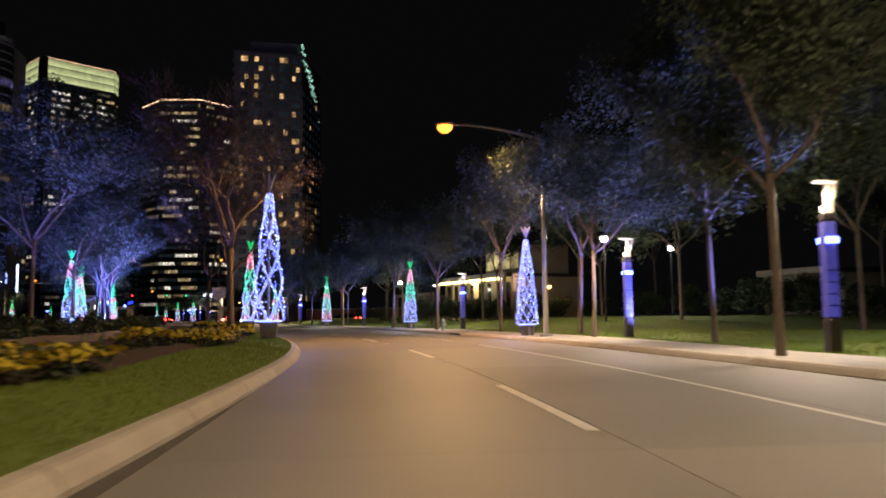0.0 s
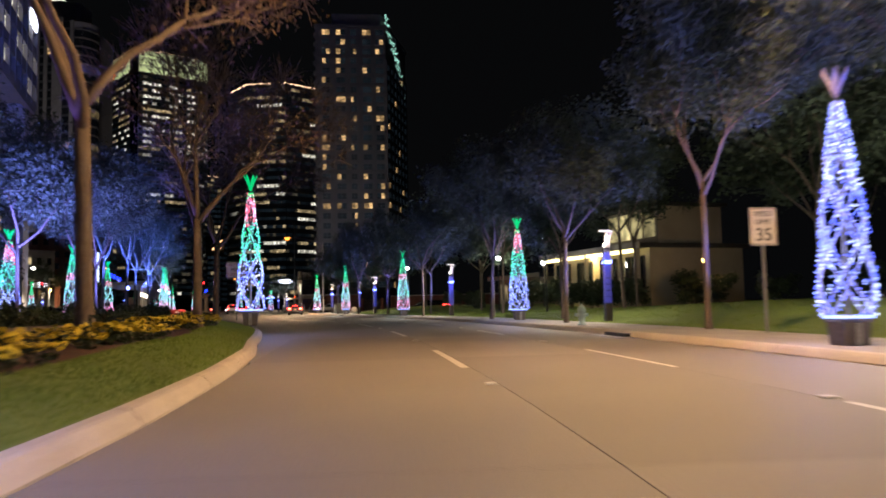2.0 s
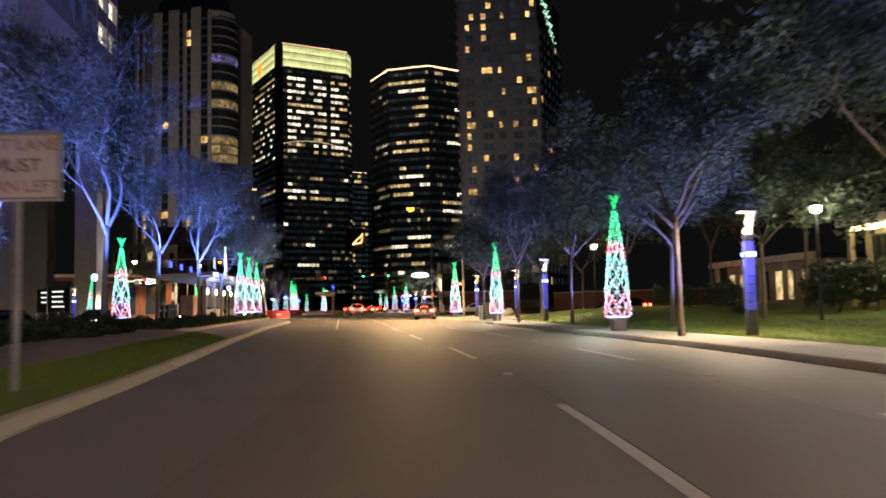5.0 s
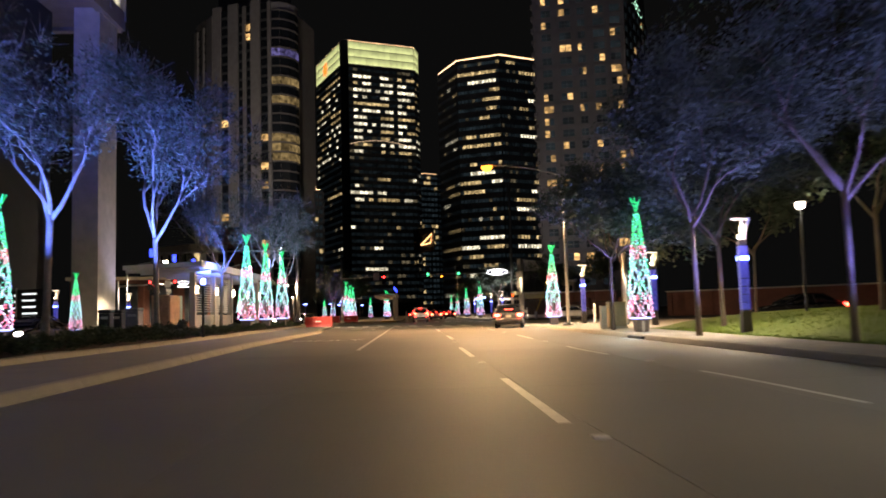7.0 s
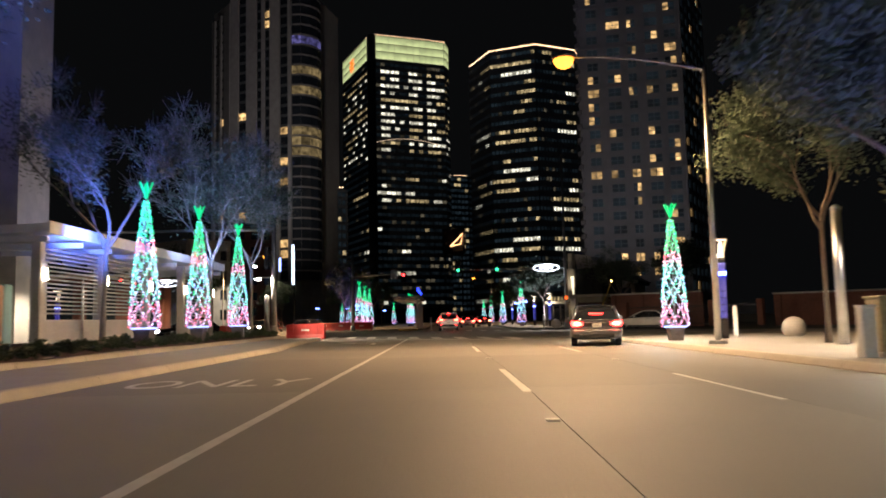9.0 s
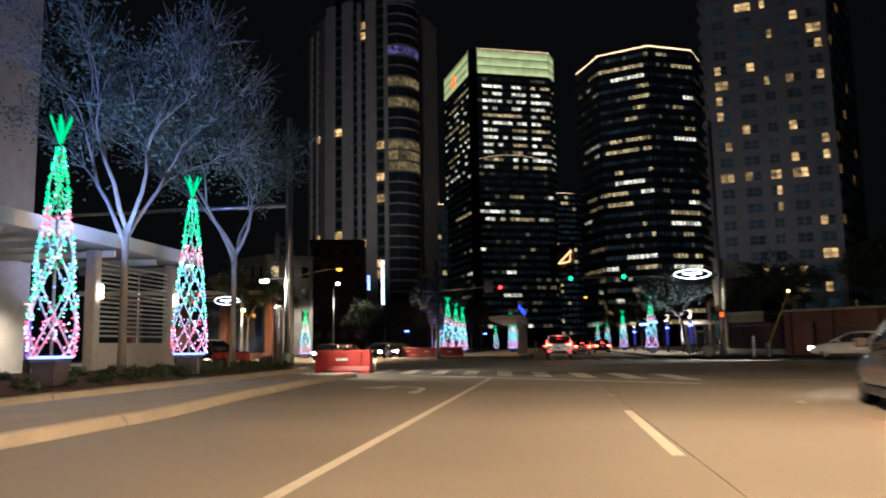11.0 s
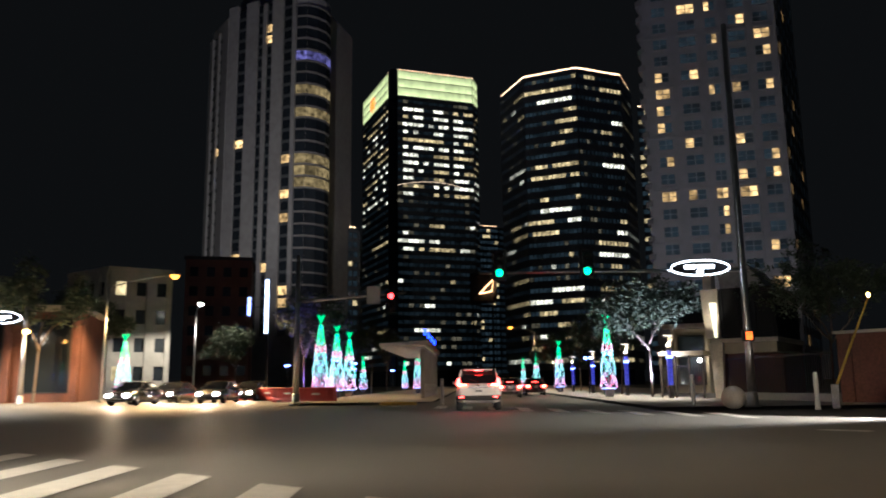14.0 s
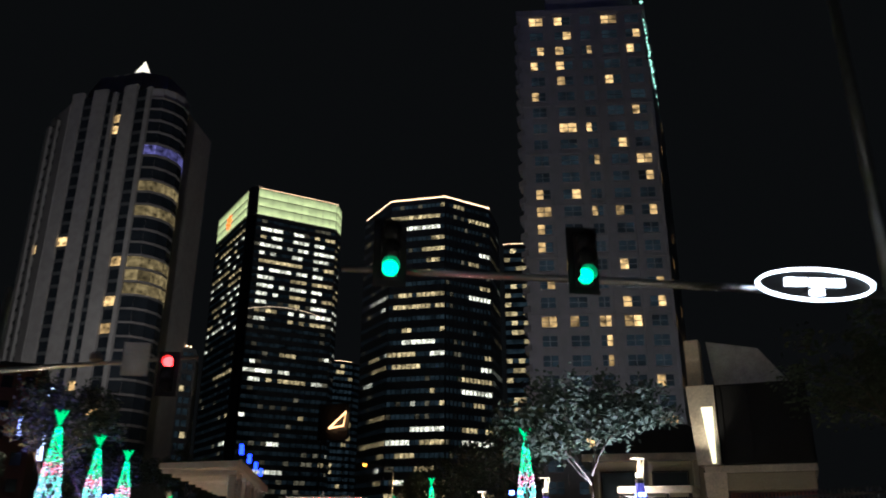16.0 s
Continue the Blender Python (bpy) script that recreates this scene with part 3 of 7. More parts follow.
sheet("planting_bed", lambda y: [-10.75, -11.5, -12.4, -13.6, -15.0], 82, 132, lambda y, o: 0.3 + 0.25 * min(1.0, (-o - 10.7) / 1.2), MULCH, "dark planting bed behind a sandy kerb", "flower bed", 2.0, 0.06)
sheet("station_ground", lambda y: [-60, -34, -28, -22.4], 30, 150, lambda y, o: 0.02, PAVING, "dim paved ground behind the bus lanes", "pavement", 5.0)
sheet("platform", lambda y: [-17.8, -15.0], 84, 132, lambda y, o: 0.35, PAVING, "pale concrete platform under the shelter", "platform", 2.0)
sheet("median_walk", lambda y: [kerb_left(y) - 1.52 - d for d in (3.05, 2.2, 1.5, 1.0, 0.5, 0)], 62, 83, lambda y, o: median_z(y, o) - 0.004, WALKWAY, "worn brown walk between grass and hedge", "path", 1.0, 0.02)
sheet("median_shoulder", lambda y: [-17.6, -11.2, -9.8, kerb_left(y) - 4.55], -40, 84, lambda y, o: 0.12 if o < -12 else median_z(y, o) - 0.02, WALKWAY, "dim brown walk behind the flowers", "path", 2.0, 0.02)


def lawn_edge(y):
    return 8.25 + 0.15 * math.sin(y * 0.2) - (0.35 if y < 24 else 0)


sheet("park_lawn", lambda y: [lawn_edge(y) + d for d in (0, 0.4, 0.9, 1.6, 2.5, 3.6, 5, 7, 9.5, 13, 17)], -30, 104, lawn_height, GRASS, "mown green grass rising in low mounds", "lawn", 1.5, 0.05)
sheet("park_ground", lambda y: [lawn_edge(y) + d for d in (17, 24, 34, 50, 80)], -30, 112, lambda y, o: lawn_height(y, o) - 0.03, GRASS, "dark grass under the park trees", "lawn", 4.0, 0.1)
sheet("corner_pavement", lambda y: [kerb_right(y) + 0.2, 8.3, 12, 20, 40], 104, 121.5, lambda y, o: 0.145, PAVING, "pale concrete corner by the crossing", "pavement", 1.5)
sheet("far_pavement", lambda y: [6.2, 9, 13, 25], 154, 330, lambda y, o: 0.1, PAVING, "pale pavement past the crossing", "pavement", 4.0)
sheet("far_median", lambda y: [-11.5, -9, -6.2, -3.2], 164, 330, lambda y, o: 0.14, PAVING, "pale median past the crossing", "pavement", 4.0)
nose = Geo().lathe([(1.1, 0), (1.1, 0.1), (1.0, 0.15)], 16, Matrix.Translation((-67.9, 161.3, 0)) @ Matrix.Diagonal((1.0, 0.6, 1, 1)))
whole("median_nose", nose, YELLOW_PAINT, "yellow painted kerb nose of the far median", "kerb", kind="structure")


def blades(name, spots, label, tall=0.07, wide=0.012):
    """Grass blades standing on the given spots, one mesh."""
    g = Geo()
    for p in spots:
        a, h = random.uniform(0, 6.28), tall * random.uniform(0.5, 1.3)
        dx, dy = math.cos(a) * wide, math.sin(a) * wide
        lx, ly = random.uniform(-0.5, 0.5) * h, random.uniform(-0.5, 0.5) * h
        g.add([(p[0] - dx, p[1] - dy, p[2] - 0.01), (p[0] + dx, p[1] + dy, p[2] - 0.01), (p[0] + lx, p[1] + ly, p[2] + h)], [(0, 1, 2)])
    return whole(name, g, BLADE, label, "grass", kind="stuff")


random.seed(4)
spots = []
for _ in range(60000):
    y = random.uniform(8, 82)
    o = kerb_left(y) - KERB_W - random.uniform(0.03, 1.32)
    spots.append(at(y, o, median_z(y, o)))
blades("median_grass", spots, "short green grass blades along the median kerb", 0.035, 0.01)
spots = []
for _ in range(60000):
    y = random.uniform(14, 102)
    o = lawn_edge(y) + random.uniform(0, 1) ** 1.6 * 10
    spots.append(at(y, o, lawn_height(y, o)))
blades("park_grass", spots, "short green grass blades on the park mounds", 0.05, 0.016)


def leaf_cluster(g, c, r, n, size):
    """Loose leaves round a point."""
    for _ in range(n):
        d = Vector((random.gauss(0, 1), random.gauss(0, 1), random.gauss(0, 0.8)))
        p = Vector(c) + d.normalized() * r * random.uniform(0.3, 1.0)
        u = Vector((random.uniform(-1, 1), random.uniform(-1, 1), random.uniform(-0.6, 0.6))).normalized() * size * random.uniform(0.6, 1.3)
        w = u.cross(Vector((random.uniform(-1, 1), random.uniform(-1, 1), random.uniform(-1, 1)))).normalized() * size * 0.45
        g.add([p - u, p + w, p + u, p - w], [(0, 1, 2, 3)])


# Yellow flowers in loose drifts, each clump a thing.
random.seed(8)
clump = []
for v in range(3):
    gl, gf = Geo(), Geo()
    leaf_cluster(gl, (0, 0, 0.1), 0.26, 90, 0.06)
    for _ in range(46):
        a, r = random.uniform(0, 6.28), 0.34 * math.sqrt(random.random())
        c = Vector((r * math.cos(a), r * math.sin(a), random.uniform(0.16, 0.26)))
        tilt = Euler((random.uniform(-0.7, 0.7), random.uniform(-0.7, 0.7), random.uniform(0, 6)))
        m = Matrix.Translation(c) @ tilt.to_matrix().to_4x4()
        gf.add([(0.048 * math.cos(k * 1.2566), 0.048 * math.sin(k * 1.2566), 0.008 * (k % 2)) for k in range(5)], [(0, 1, 2, 3, 4)], m)
    clump.append((gl.mesh("leaves", HEDGE), gf.mesh("petals", YELLOW_FLOWER)))
for y in np.arange(12, 60.5, 0.62):
    for row in range(2):
        if math.sin(y * 0.55 + row) + random.uniform(-0.8, 0.8) < 0.1:
            continue
        o = kerb_left(y) - 1.8 - 0.6 * row + random.uniform(-0.2, 0.2)
        f = empty("flower_clump", Matrix.Translation(at(y + random.uniform(-0.2, 0.2), o, median_z(y, o))) @ pose(0, 0, 0, 0, 0, random.uniform(0, 360)) @ Matrix.Scale(random.uniform(0.8, 1.25), 4), "clump of yellow pansies with dark leaves in mulch", "flowers", "median flowers")
        me = random.choice(clump)
        part("leaves", me[0], HEDGE, f)
        tagged(part("petals", me[1], YELLOW_FLOWER, f), "yellow petals", kind="stuff")


def bush(r, h, seed, leaf=0.09, n=900):
    """A shrub of leaves over a few stems."""
    random.seed(seed)
    gl, gs = Geo(), Geo()
    for _ in range(7):
        a = random.uniform(0, 6.28)
        tip = (r * 0.7 * math.cos(a), r * 0.7 * math.sin(a), h * random.uniform(0.5, 0.8))
        gs.tube([(0, 0, 0), (tip[0] * 0.4, tip[1] * 0.4, tip[2] * 0.6), tip], [0.03, 0.02, 0.008], 5)
    for _ in range(26):
        a, q = random.uniform(0, 6.28), math.sqrt(random.random())
        leaf_cluster(gl, (r * 0.75 * q * math.cos(a), r * 0.75 * q * math.sin(a), h * random.uniform(0.25, 0.85)), r * 0.34, n // 26, leaf)
    return gl.mesh("leaves", HEDGE), gs.mesh("stems", BARK)


BUSHES = [bush(0.7, 0.75, 21), bush(1.1, 1.7, 22, 0.12, 1300), bush(1.5, 2.6, 23, 0.15, 1700), bush(0.6, 0.55, 24)]


def shrub(kind, place, label, group="shrubs", size=1.0, stretch=1.0):
    b = empty("shrub", Matrix.Translation(place) @ pose(0, 0, 0, 0, 0, random.uniform(0, 360)) @ Matrix.Diagonal((size * stretch, size, size, 1)), label, "shrub", group)
    part("foliage", BUSHES[kind][0], HEDGE, b)
    tagged(part("stem", BUSHES[kind][1], BARK, b), kind="stuff")
    return b


random.seed(31)
for y in np.arange(84, 132, 1.1):
    shrub(random.choice((0, 3)), at(y, -11.9 + random.uniform(-0.25, 0.25), 0.42), "low dark shrub in the planting bed", "planting bed shrubs", random.uniform(0.6, 0.85) * (0.6 if y > 107 else 1.0))
    shrub(random.choice((0, 3)), at(y + 0.5, -11.02 + random.uniform(-0.08, 0.08), 0.32), "low dark shrub behind the sandy kerb", "planting bed shrubs", random.uniform(0.55, 0.78) * (0.7 if y > 107 else 1.0))
for y in np.arange(13, 82, 0.95):
    shrub(random.choice((0, 3)), at(y, -10.4 + random.uniform(-0.2, 0.2), 0.4), "low dark hedge plant along the median walk", "median hedge", random.uniform(0.8, 1.05))
for y in np.arange(40, 84, 1.15):
    shrub(0, at(y, -17.0 + random.uniform(-0.2, 0.2), 0.1), "clipped dark hedge plant beside the bus lanes", "hedge plants", random.uniform(0.95, 1.15))
for y, o, k, s in ((86, 20, 2, 1.0), (88.5, 22, 2, 0.9), (79, 27, 2, 1.1), (83, 25.5, 1, 1.0), (90, 17, 1, 0.9), (92.5, 18, 1, 1.0), (95, 17.5, 1, 0.8), (98, 18, 1, 1.0), (75, 28.5, 2, 1.2), (72, 28, 2, 1.0), (67, 28, 1, 1.3), (63, 29, 2, 1.0), (58, 29, 2, 1.0), (53, 28, 1, 1.2), (101, 19, 1, 0.9), (88, 16.5, 3, 1.2), (76, 23.6, 1, 1.5), (78.5, 23.4, 1, 1.6), (80.8, 23.5, 1, 1.5), (83.2, 23.2, 1, 1.6), (86, 23.6, 1, 1.5), (88.6, 23.4, 1, 1.6), (91, 23.5, 1, 1.5), (60, 27.5, 1, 1.3), (49, 27, 2, 1.0), (46, 26, 1, 1.3), (42, 25, 2, 1.0), (38, 24, 1, 1.2), (34, 25, 2, 1.1), (28, 24, 1, 1.2)):
    shrub(k, at(y, o, lawn_height(y, o) - 0.05), "dense dark evergreen bush in the park", "park bushes", s)

# ---------------------------------------------------------------- trees
def limb(g, p, d, length, r, depth, tips, spread):
    """One limb with its forks; the ends are gathered in tips."""
    steps = 4
    pts, radii, q, way = [p.copy()], [r], p.copy(), d.normalized()
    for i in range(steps):
        way = (way + Vector((random.gauss(0, 0.16), random.gauss(0, 0.16), random.gauss(0.03, 0.12)))).normalized()
        q = q + way * length / steps
        pts.append(q.copy())
        radii.append(r * (1 - 0.45 * (i + 1) / steps))
    g.tube(pts, radii, 7 if depth < 2 else 5, caps=depth == 0)
    if depth >= 3:
        tips.append((q, way))
        return
    for k in range(3 if depth < 2 else 2):
        a = random.uniform(0, 6.28)
        side = way.orthogonal().normalized()
        side = (math.cos(a) * side + math.sin(a) * way.cross(side)) * spread
        start = pts[-1] if k else pts[-2]
        limb(g, start, way + side + Vector((0, 0, 0.12)), length * random.uniform(0.62, 0.82), radii[-1] * random.uniform(0.7, 0.9), depth + 1, tips, spread)
    if depth > 0:
        tips.append((pts[2], way))


def tree_meshes(seed, trunk=2.6, tall=3.0, r=0.13, leaves=130, leaf=0.08, spread=0.75, bark=BARK, leaf_material=LEAF, lean=0.06, twigs=0):
    """A park tree: tapered trunk, forked limbs, and a ragged crown of single leaves."""
    random.seed(seed)
    gt, gl, tips = Geo(), Geo(), []
    top = Vector((random.gauss(0, lean), random.gauss(0, lean), trunk))
    gt.tube([(0, 0, -0.15), (0, 0, 0.08), (top.x * 0.2, top.y * 0.2, 0.5), (top.x * 0.6, top.y * 0.6, trunk * 0.6), top], [r * 1.7, r * 1.35, r * 1.05, r * 0.95, r * 0.9], 10)
    for k in range(4):
        a = k * 1.57 + random.uniform(-0.4, 0.4)
        limb(gt, top + Vector((0, 0, -0.1 * k)), Vector((math.cos(a) * spread, math.sin(a) * spread, 1.0)), tall * random.uniform(0.4, 0.52), r * 0.72, 0, tips, spread * 0.8)
    for p, way in tips:
        leaf_cluster(gl, p, random.uniform(0.35, 0.75), leaves, leaf)
        for _ in range(twigs):
            d = (way + Vector((random.gauss(0, 0.6), random.gauss(0, 0.6), random.gauss(0.15, 0.5)))).normalized() * random.uniform(0.35, 0.85)
            gt.tube([p, p + d * 0.5 + Vector((0, 0, random.uniform(-0.04, 0.06))), p + d], [0.012, 0.008, 0.004], 3, caps=False)
    return gt.mesh("trunk", bark, True), gl.mesh("crown", leaf_material)


OAK_SHAPES = ((101, 2.6, 3.0, 0.06, 0.75), (102, 2.9, 3.4, 0.058, 0.75), (103, 2.5, 2.9, 0.055, 0.85), (104, 3.0, 3.8, 0.065, 0.7))
OAKS = [tree_meshes(s, t, h, r, 210, 0.055, w) for s, t, h, r, w in OAK_SHAPES]
OAKS_FAR = [tree_meshes(s, t, h, r, 52, 0.115, w) for s, t, h, r, w in OAK_SHAPES]
THIN = [tree_meshes(111, 2.6, 3.8, 0.1, 30, 0.055, 0.6, BARK, LEAF_DRY, twigs=9), tree_meshes(112, 2.9, 4.2, 0.1, 34, 0.055, 0.55, BARK, LEAF_DRY, twigs=9)]
PALE = [tree_meshes(121, 2.7, 3.4, 0.07, 66, 0.052, 0.55, BARK_PALE, twigs=7), tree_meshes(122, 3.0, 3.8, 0.075, 66, 0.052, 0.5, BARK_PALE, twigs=7)]


def tree(meshes, place, size, label, group, spin=None, lit=None, power=1.0, colour=BLUE, lamp_z=0.15):
    t = empty("tree", Matrix.Translation(place) @ pose(0, 0, 0, 0, 0, random.uniform(0, 360) if spin is None else spin) @ Matrix.Scale(size, 4), label, "tree", group)
    part("trunk", meshes[0], BARK, t)
    part("crown", meshes[1], LEAF, t)
    if lit is not None:
        p = Vector(place)
        lamp("SPOT", p + Vector((lit[0], lit[1], lamp_z)), POWER_UPLIGHT * power, colour, 0.15, p + Vector((0, 0, 4.2 * size)), 95, 0.9, "tree_uplight")
    return t


random.seed(50)
# The pavement row: slim live oaks beside and behind the walk.
for y, o, k, s, lit in ((-8, 7.0, 0, 1.1, 0), (6, 8.8, 1, 1.1, 0), (20.6, 6.4, 2, 1.15, 0), (27.1, 8.7, 1, 1.1, 1.0), (34.0, 8.0, 0, 1.05, 0.7), (38.2, 9.3, 3, 1.0, 1.0), (45.0, 8.0, 1, 1.1, 0.5), (53.6, 7.0, 0, 1.1, 0.5), (58.7, 8.9, 2, 1.05, 0.8), (62.8, 6.8, 3, 0.95, 0.3), (68.2, 9.0, 1, 1.0, 0.5), (76.0, 7.1, 0, 1.1, 0.4), (81.5, 9.6, 2, 1.1, 0.7), (89.5, 8.4, 3, 0.95, 0.6), (94.9, 7.1, 1, 1.0, 0.6), (98.7, 9.6, 0, 1.0, 0.5), (102.5, 6.7, 2, 1.0, 0.3), (111.4, 9.9, 1, 0.95, 0.0)):
    tree(OAKS[k], at(y, o, lawn_height(y, o) - 0.03 if o > 8.3 else 0.14), s * 1.26, "slim live oak with dark ragged crown beside the pavement", "pavement oaks", None, (1.9, -1.6) if lit else None, lit * (0.75 if y < 48 else 0.6), (0.2, 0.22, 1.0))
# The park behind: broad dark crowns.
for y, o, k, s in ((14, 15, 3, 1.5), (22, 22, 1, 1.5), (31, 17, 0, 1.4), (38, 26, 3, 1.6), (44, 18, 2, 1.5), (50, 15, 1, 1.3), (57, 21, 0, 1.5), (64, 15, 3, 1.35), (70, 20, 1, 1.5), (72.5, 11.5, 3, 1.3), (84, 15, 2, 1.3), (91, 22, 3, 1.4), (98, 15, 0, 1.3), (104, 24, 1, 1.4), (109, 16, 2, 1.2), (30, 34, 3, 1.7), (48, 36, 0, 1.8), (66, 34, 1, 1.7), (112, 32, 3, 1.5)):
    tree(OAKS_FAR[k], at(y, o, lawn_height(y, o) - 0.05), s * 1.1, "broad dark oak standing in the park lawn", "park oaks")
# The median row: thinly leaved trees with warm bark, lit blue from below.
for y, o, k, s, lit in ((37.6, -5.55, 1, 1.25, 0.18), (47.2, -5.75, 0, 1.2, 0.18), (61.9, -6.85, 1, 1.3, 0.25)):
    tree(THIN[k], at(y, o, median_z(y, o) - 0.05), s, "thinly leaved tree with warm brown bark on the median", "median trees", None, (-1.6, 1.2) if lit else None, lit, (0.3, 0.2, 1.0))
for y, o, k, s, lit in ((103.6, -12.3, 0, 1.55, 0.9), (114.9, -12.8, 1, 1.15, 0.7), (122.6, -11.75, 0, 1.35, 0.8), (127.6, -11.3, 1, 1.25, 0.25), (96.5, -13.2, 1, 1.4, 0.6), (88, -13.3, 0, 1.7, 0.6), (80, -14.2, 1, 1.5, 0.5)):
    tree(PALE[k], at(y, o, 0.45 if y > 84 else 0.12), s, "young tree with pale bark in the planting bed", "planting bed trees", None, (1.7, -2.0) if lit else None, lit * (1.3 if y < 108 else 0.6 if y < 118 else 0.35), (0.1, 0.19, 1.0) if y < 118 else (0.3, 0.48, 1.0), 2.4)
for y, o, k, s, lit in ((36.5, -12.4, 3, 1.3, 1.3), (45, -12.8, 0, 1.35, 1.5), (54.5, -13.0, 2, 1.35, 1.5), (63.5, -13.2, 1, 1.25, 1.3), (72.5, -13.6, 3, 1.2, 0.9), (60, -24, 1, 1.4, 1.4), (70, -26, 3, 1.4, 1.4), (80, -25, 0, 1.3, 1.4), (90, -26, 2, 1.3, 1.6), (99, -27, 3, 1.2, 1.4), (64, -33, 1, 1.4, 1.0), (82, -35, 0, 1.4, 1.0), (98, -37, 1, 1.3, 0)):
    tree((OAKS if o > -15 else OAKS_FAR)[k], at(y, o, 0.0), s, "oak with crown washed in blue light from below", "blue-lit oaks", None, (2.6, -2.4) if lit else None, lit * 1.15, (0.18, 0.2, 1.0), 0.75)
for y, o, k, s, lit in ((172, 10.6, 0, 1.3, 1.6), (183, 11, 1, 1.1, 0), (192, 12, 2, 1.1, 0), (204, 11, 3, 1.1, 0), (180, -14, 1, 1.2, 0.5), (190, -15, 2, 1.2, 0.5), (202, -16, 0, 1.2, 0), (178, -34, 3, 1.4, 0), (190, -38, 1, 1.4, 0), (205, -28, 0, 1.3, 0), (215, 10, 0, 1.1, 0), (228, 11, 1, 1.1, 0), (216, -14, 3, 1.2, 0), (232, -14, 1, 1.2, 0)):
    tree(OAKS_FAR[k], at(y, o, 0.08), s, "street tree in a paved surround past the crossing", "far street trees", None, (0.8, -0.9) if lit else None, lit * 0.35, BLUE if o < 0 else (0.75, 0.75, 1.0))


tree(OAKS_FAR[3], Vector((-47.6, 169.5, 0.1)), 1.0, "dark evergreen tree in front of the corner building", "corner trees")
tree(OAKS_FAR[1], Vector((-41.5, 170.5, 0.1)), 1.2, "dark evergreen tree in front of the corner building", "corner trees")


# ---------------------------------------------------------------- light cones
def light_cone(style, seed):
    """A lattice cone of light tubes and diodes on a planter, with leaf plumes on top; 5 m high, stands on z = 0."""
    random.seed(seed)
    m = empty("light_cone", Matrix.Identity(4), "", "light sculpture")
    z0, z1 = 0.52, 4.45

    def rad(u):
        return 0.385 * (1 - u ** 1.5) + 0.05

    pot = Geo().add([(sx * w, sy * w, z) for w, z in ((0.2, 0.0), (0.215, 0.04), (0.245, 0.4), (0.265, 0.41), (0.265, 0.46), (0.22, 0.46), (0.21, 0.4)) for sx, sy in ((-1, -1), (1, -1), (1, 1), (-1, 1))], [(3, 2, 1, 0), (24, 25, 26, 27)] + [(4 * r + k, 4 * r + (k + 1) % 4, 4 * r + 4 + (k + 1) % 4, 4 * r + 4 + k) for r in range(6) for k in range(4)])
    part("planter", pot, POT, m, "dark tapered square metal planter")
    part("planter_light", Geo().box(-0.055, 0.055, -0.272, -0.25, 0.02, 0.4, bevel=0.01), BRUSHED, m, "bright steel plate")
    part("stand", Geo().tube([(0, 0, 0.3), (0, 0, 0.52)], [0.1, 0.16], 10), GALV, m)
    ring = [(math.cos(a) * 0.38, math.sin(a) * 0.38, z0 - 0.02) for a in np.linspace(0, 2 * math.pi, 25)]
    part("base_ring", Geo().tube(ring, 0.026, 6), LED_COOL, m, "glowing white ring")
    tube = Geo()
    strings = {}

    def colour_at(w):
        if style == "blue":
            return random.choice(("white", "cool", "cool", "blue", "blue"))
        if style == "cool":
            return random.choice(("green",) if w > 0.93 else ("red", "pink", "red", "white") if w > 0.72 else ("cyan", "cyan", "green", "cyan") if w > 0.4 else ("cool", "white", "blue", "cool"))
        if w > 0.68:
            return random.choice(("green", "green", "green", "green", "cyan"))
        if w > 0.56:
            return random.choice(("red", "pink", "white", "red"))
        if w > 0.2:
            return random.choice(("cyan", "green", "white", "cool", "cyan"))
        return random.choice(("pink", "white", "red", "red", "pink"))

    for sense in (1, -1):
        for k in range(4):
            pts = []
            for u in np.linspace(0, 0.97, 34):
                a = sense * u * 5.0 + k * math.pi / 2
                pts.append((rad(u) * math.cos(a), rad(u) * math.sin(a), z0 + (z1 - z0) * u))
            tube.tube(pts, 0.016, 6)
            # The diode string is wound along its tube, a little proud of it.
            for u in np.arange(0.006, 0.97, 0.019):
                a = sense * u * 5.0 + k * math.pi / 2 + random.gauss(0, 0.1)
                r = rad(u) * random.uniform(1.0, 1.1) + 0.012
                p = (r * math.cos(a), r * math.sin(a), z0 + (z1 - z0) * u + random.gauss(0, 0.02))
                strings.setdefault(colour_at(u + random.gauss(0, 0.025)), Geo()).gem(p, random.uniform(0.018, 0.03))
    for _ in range(190):
        u, a = random.uniform(0.02, 0.97) ** 0.8, random.uniform(0, 6.283)
        p = (rad(u) * math.cos(a), rad(u) * math.sin(a), z0 + (z1 - z0) * u)
        strings.setdefault(colour_at(u + random.gauss(0, 0.025)), Geo()).gem(p, random.uniform(0.016, 0.028))
    part("tube_lattice", tube, {"blue": ROPE, "cool": ROPE_COOL, "mixed": ROPE_MIX}[style], m, "helical lattice of glowing tubes")
    part("mast", Geo().tube([(0, 0, 0.4), (0, 0, z1 + 0.25)], [0.03, 0.02], 8), GALV, m)
    for c, g in strings.items():
        tagged(part("light_string", g, {"white": LED_WHITE, "cool": LED_COOL, "blue": LED_BLUE, "green": LED_GREEN, "cyan": LED_CYAN, "red": LED_RED, "pink": LED_PINK}[c], m), c + " diodes", kind="stuff")
    plume = {"blue": PLUME_BLUE, "cool": PLUME_GREEN, "mixed": PLUME_GREEN}[style]
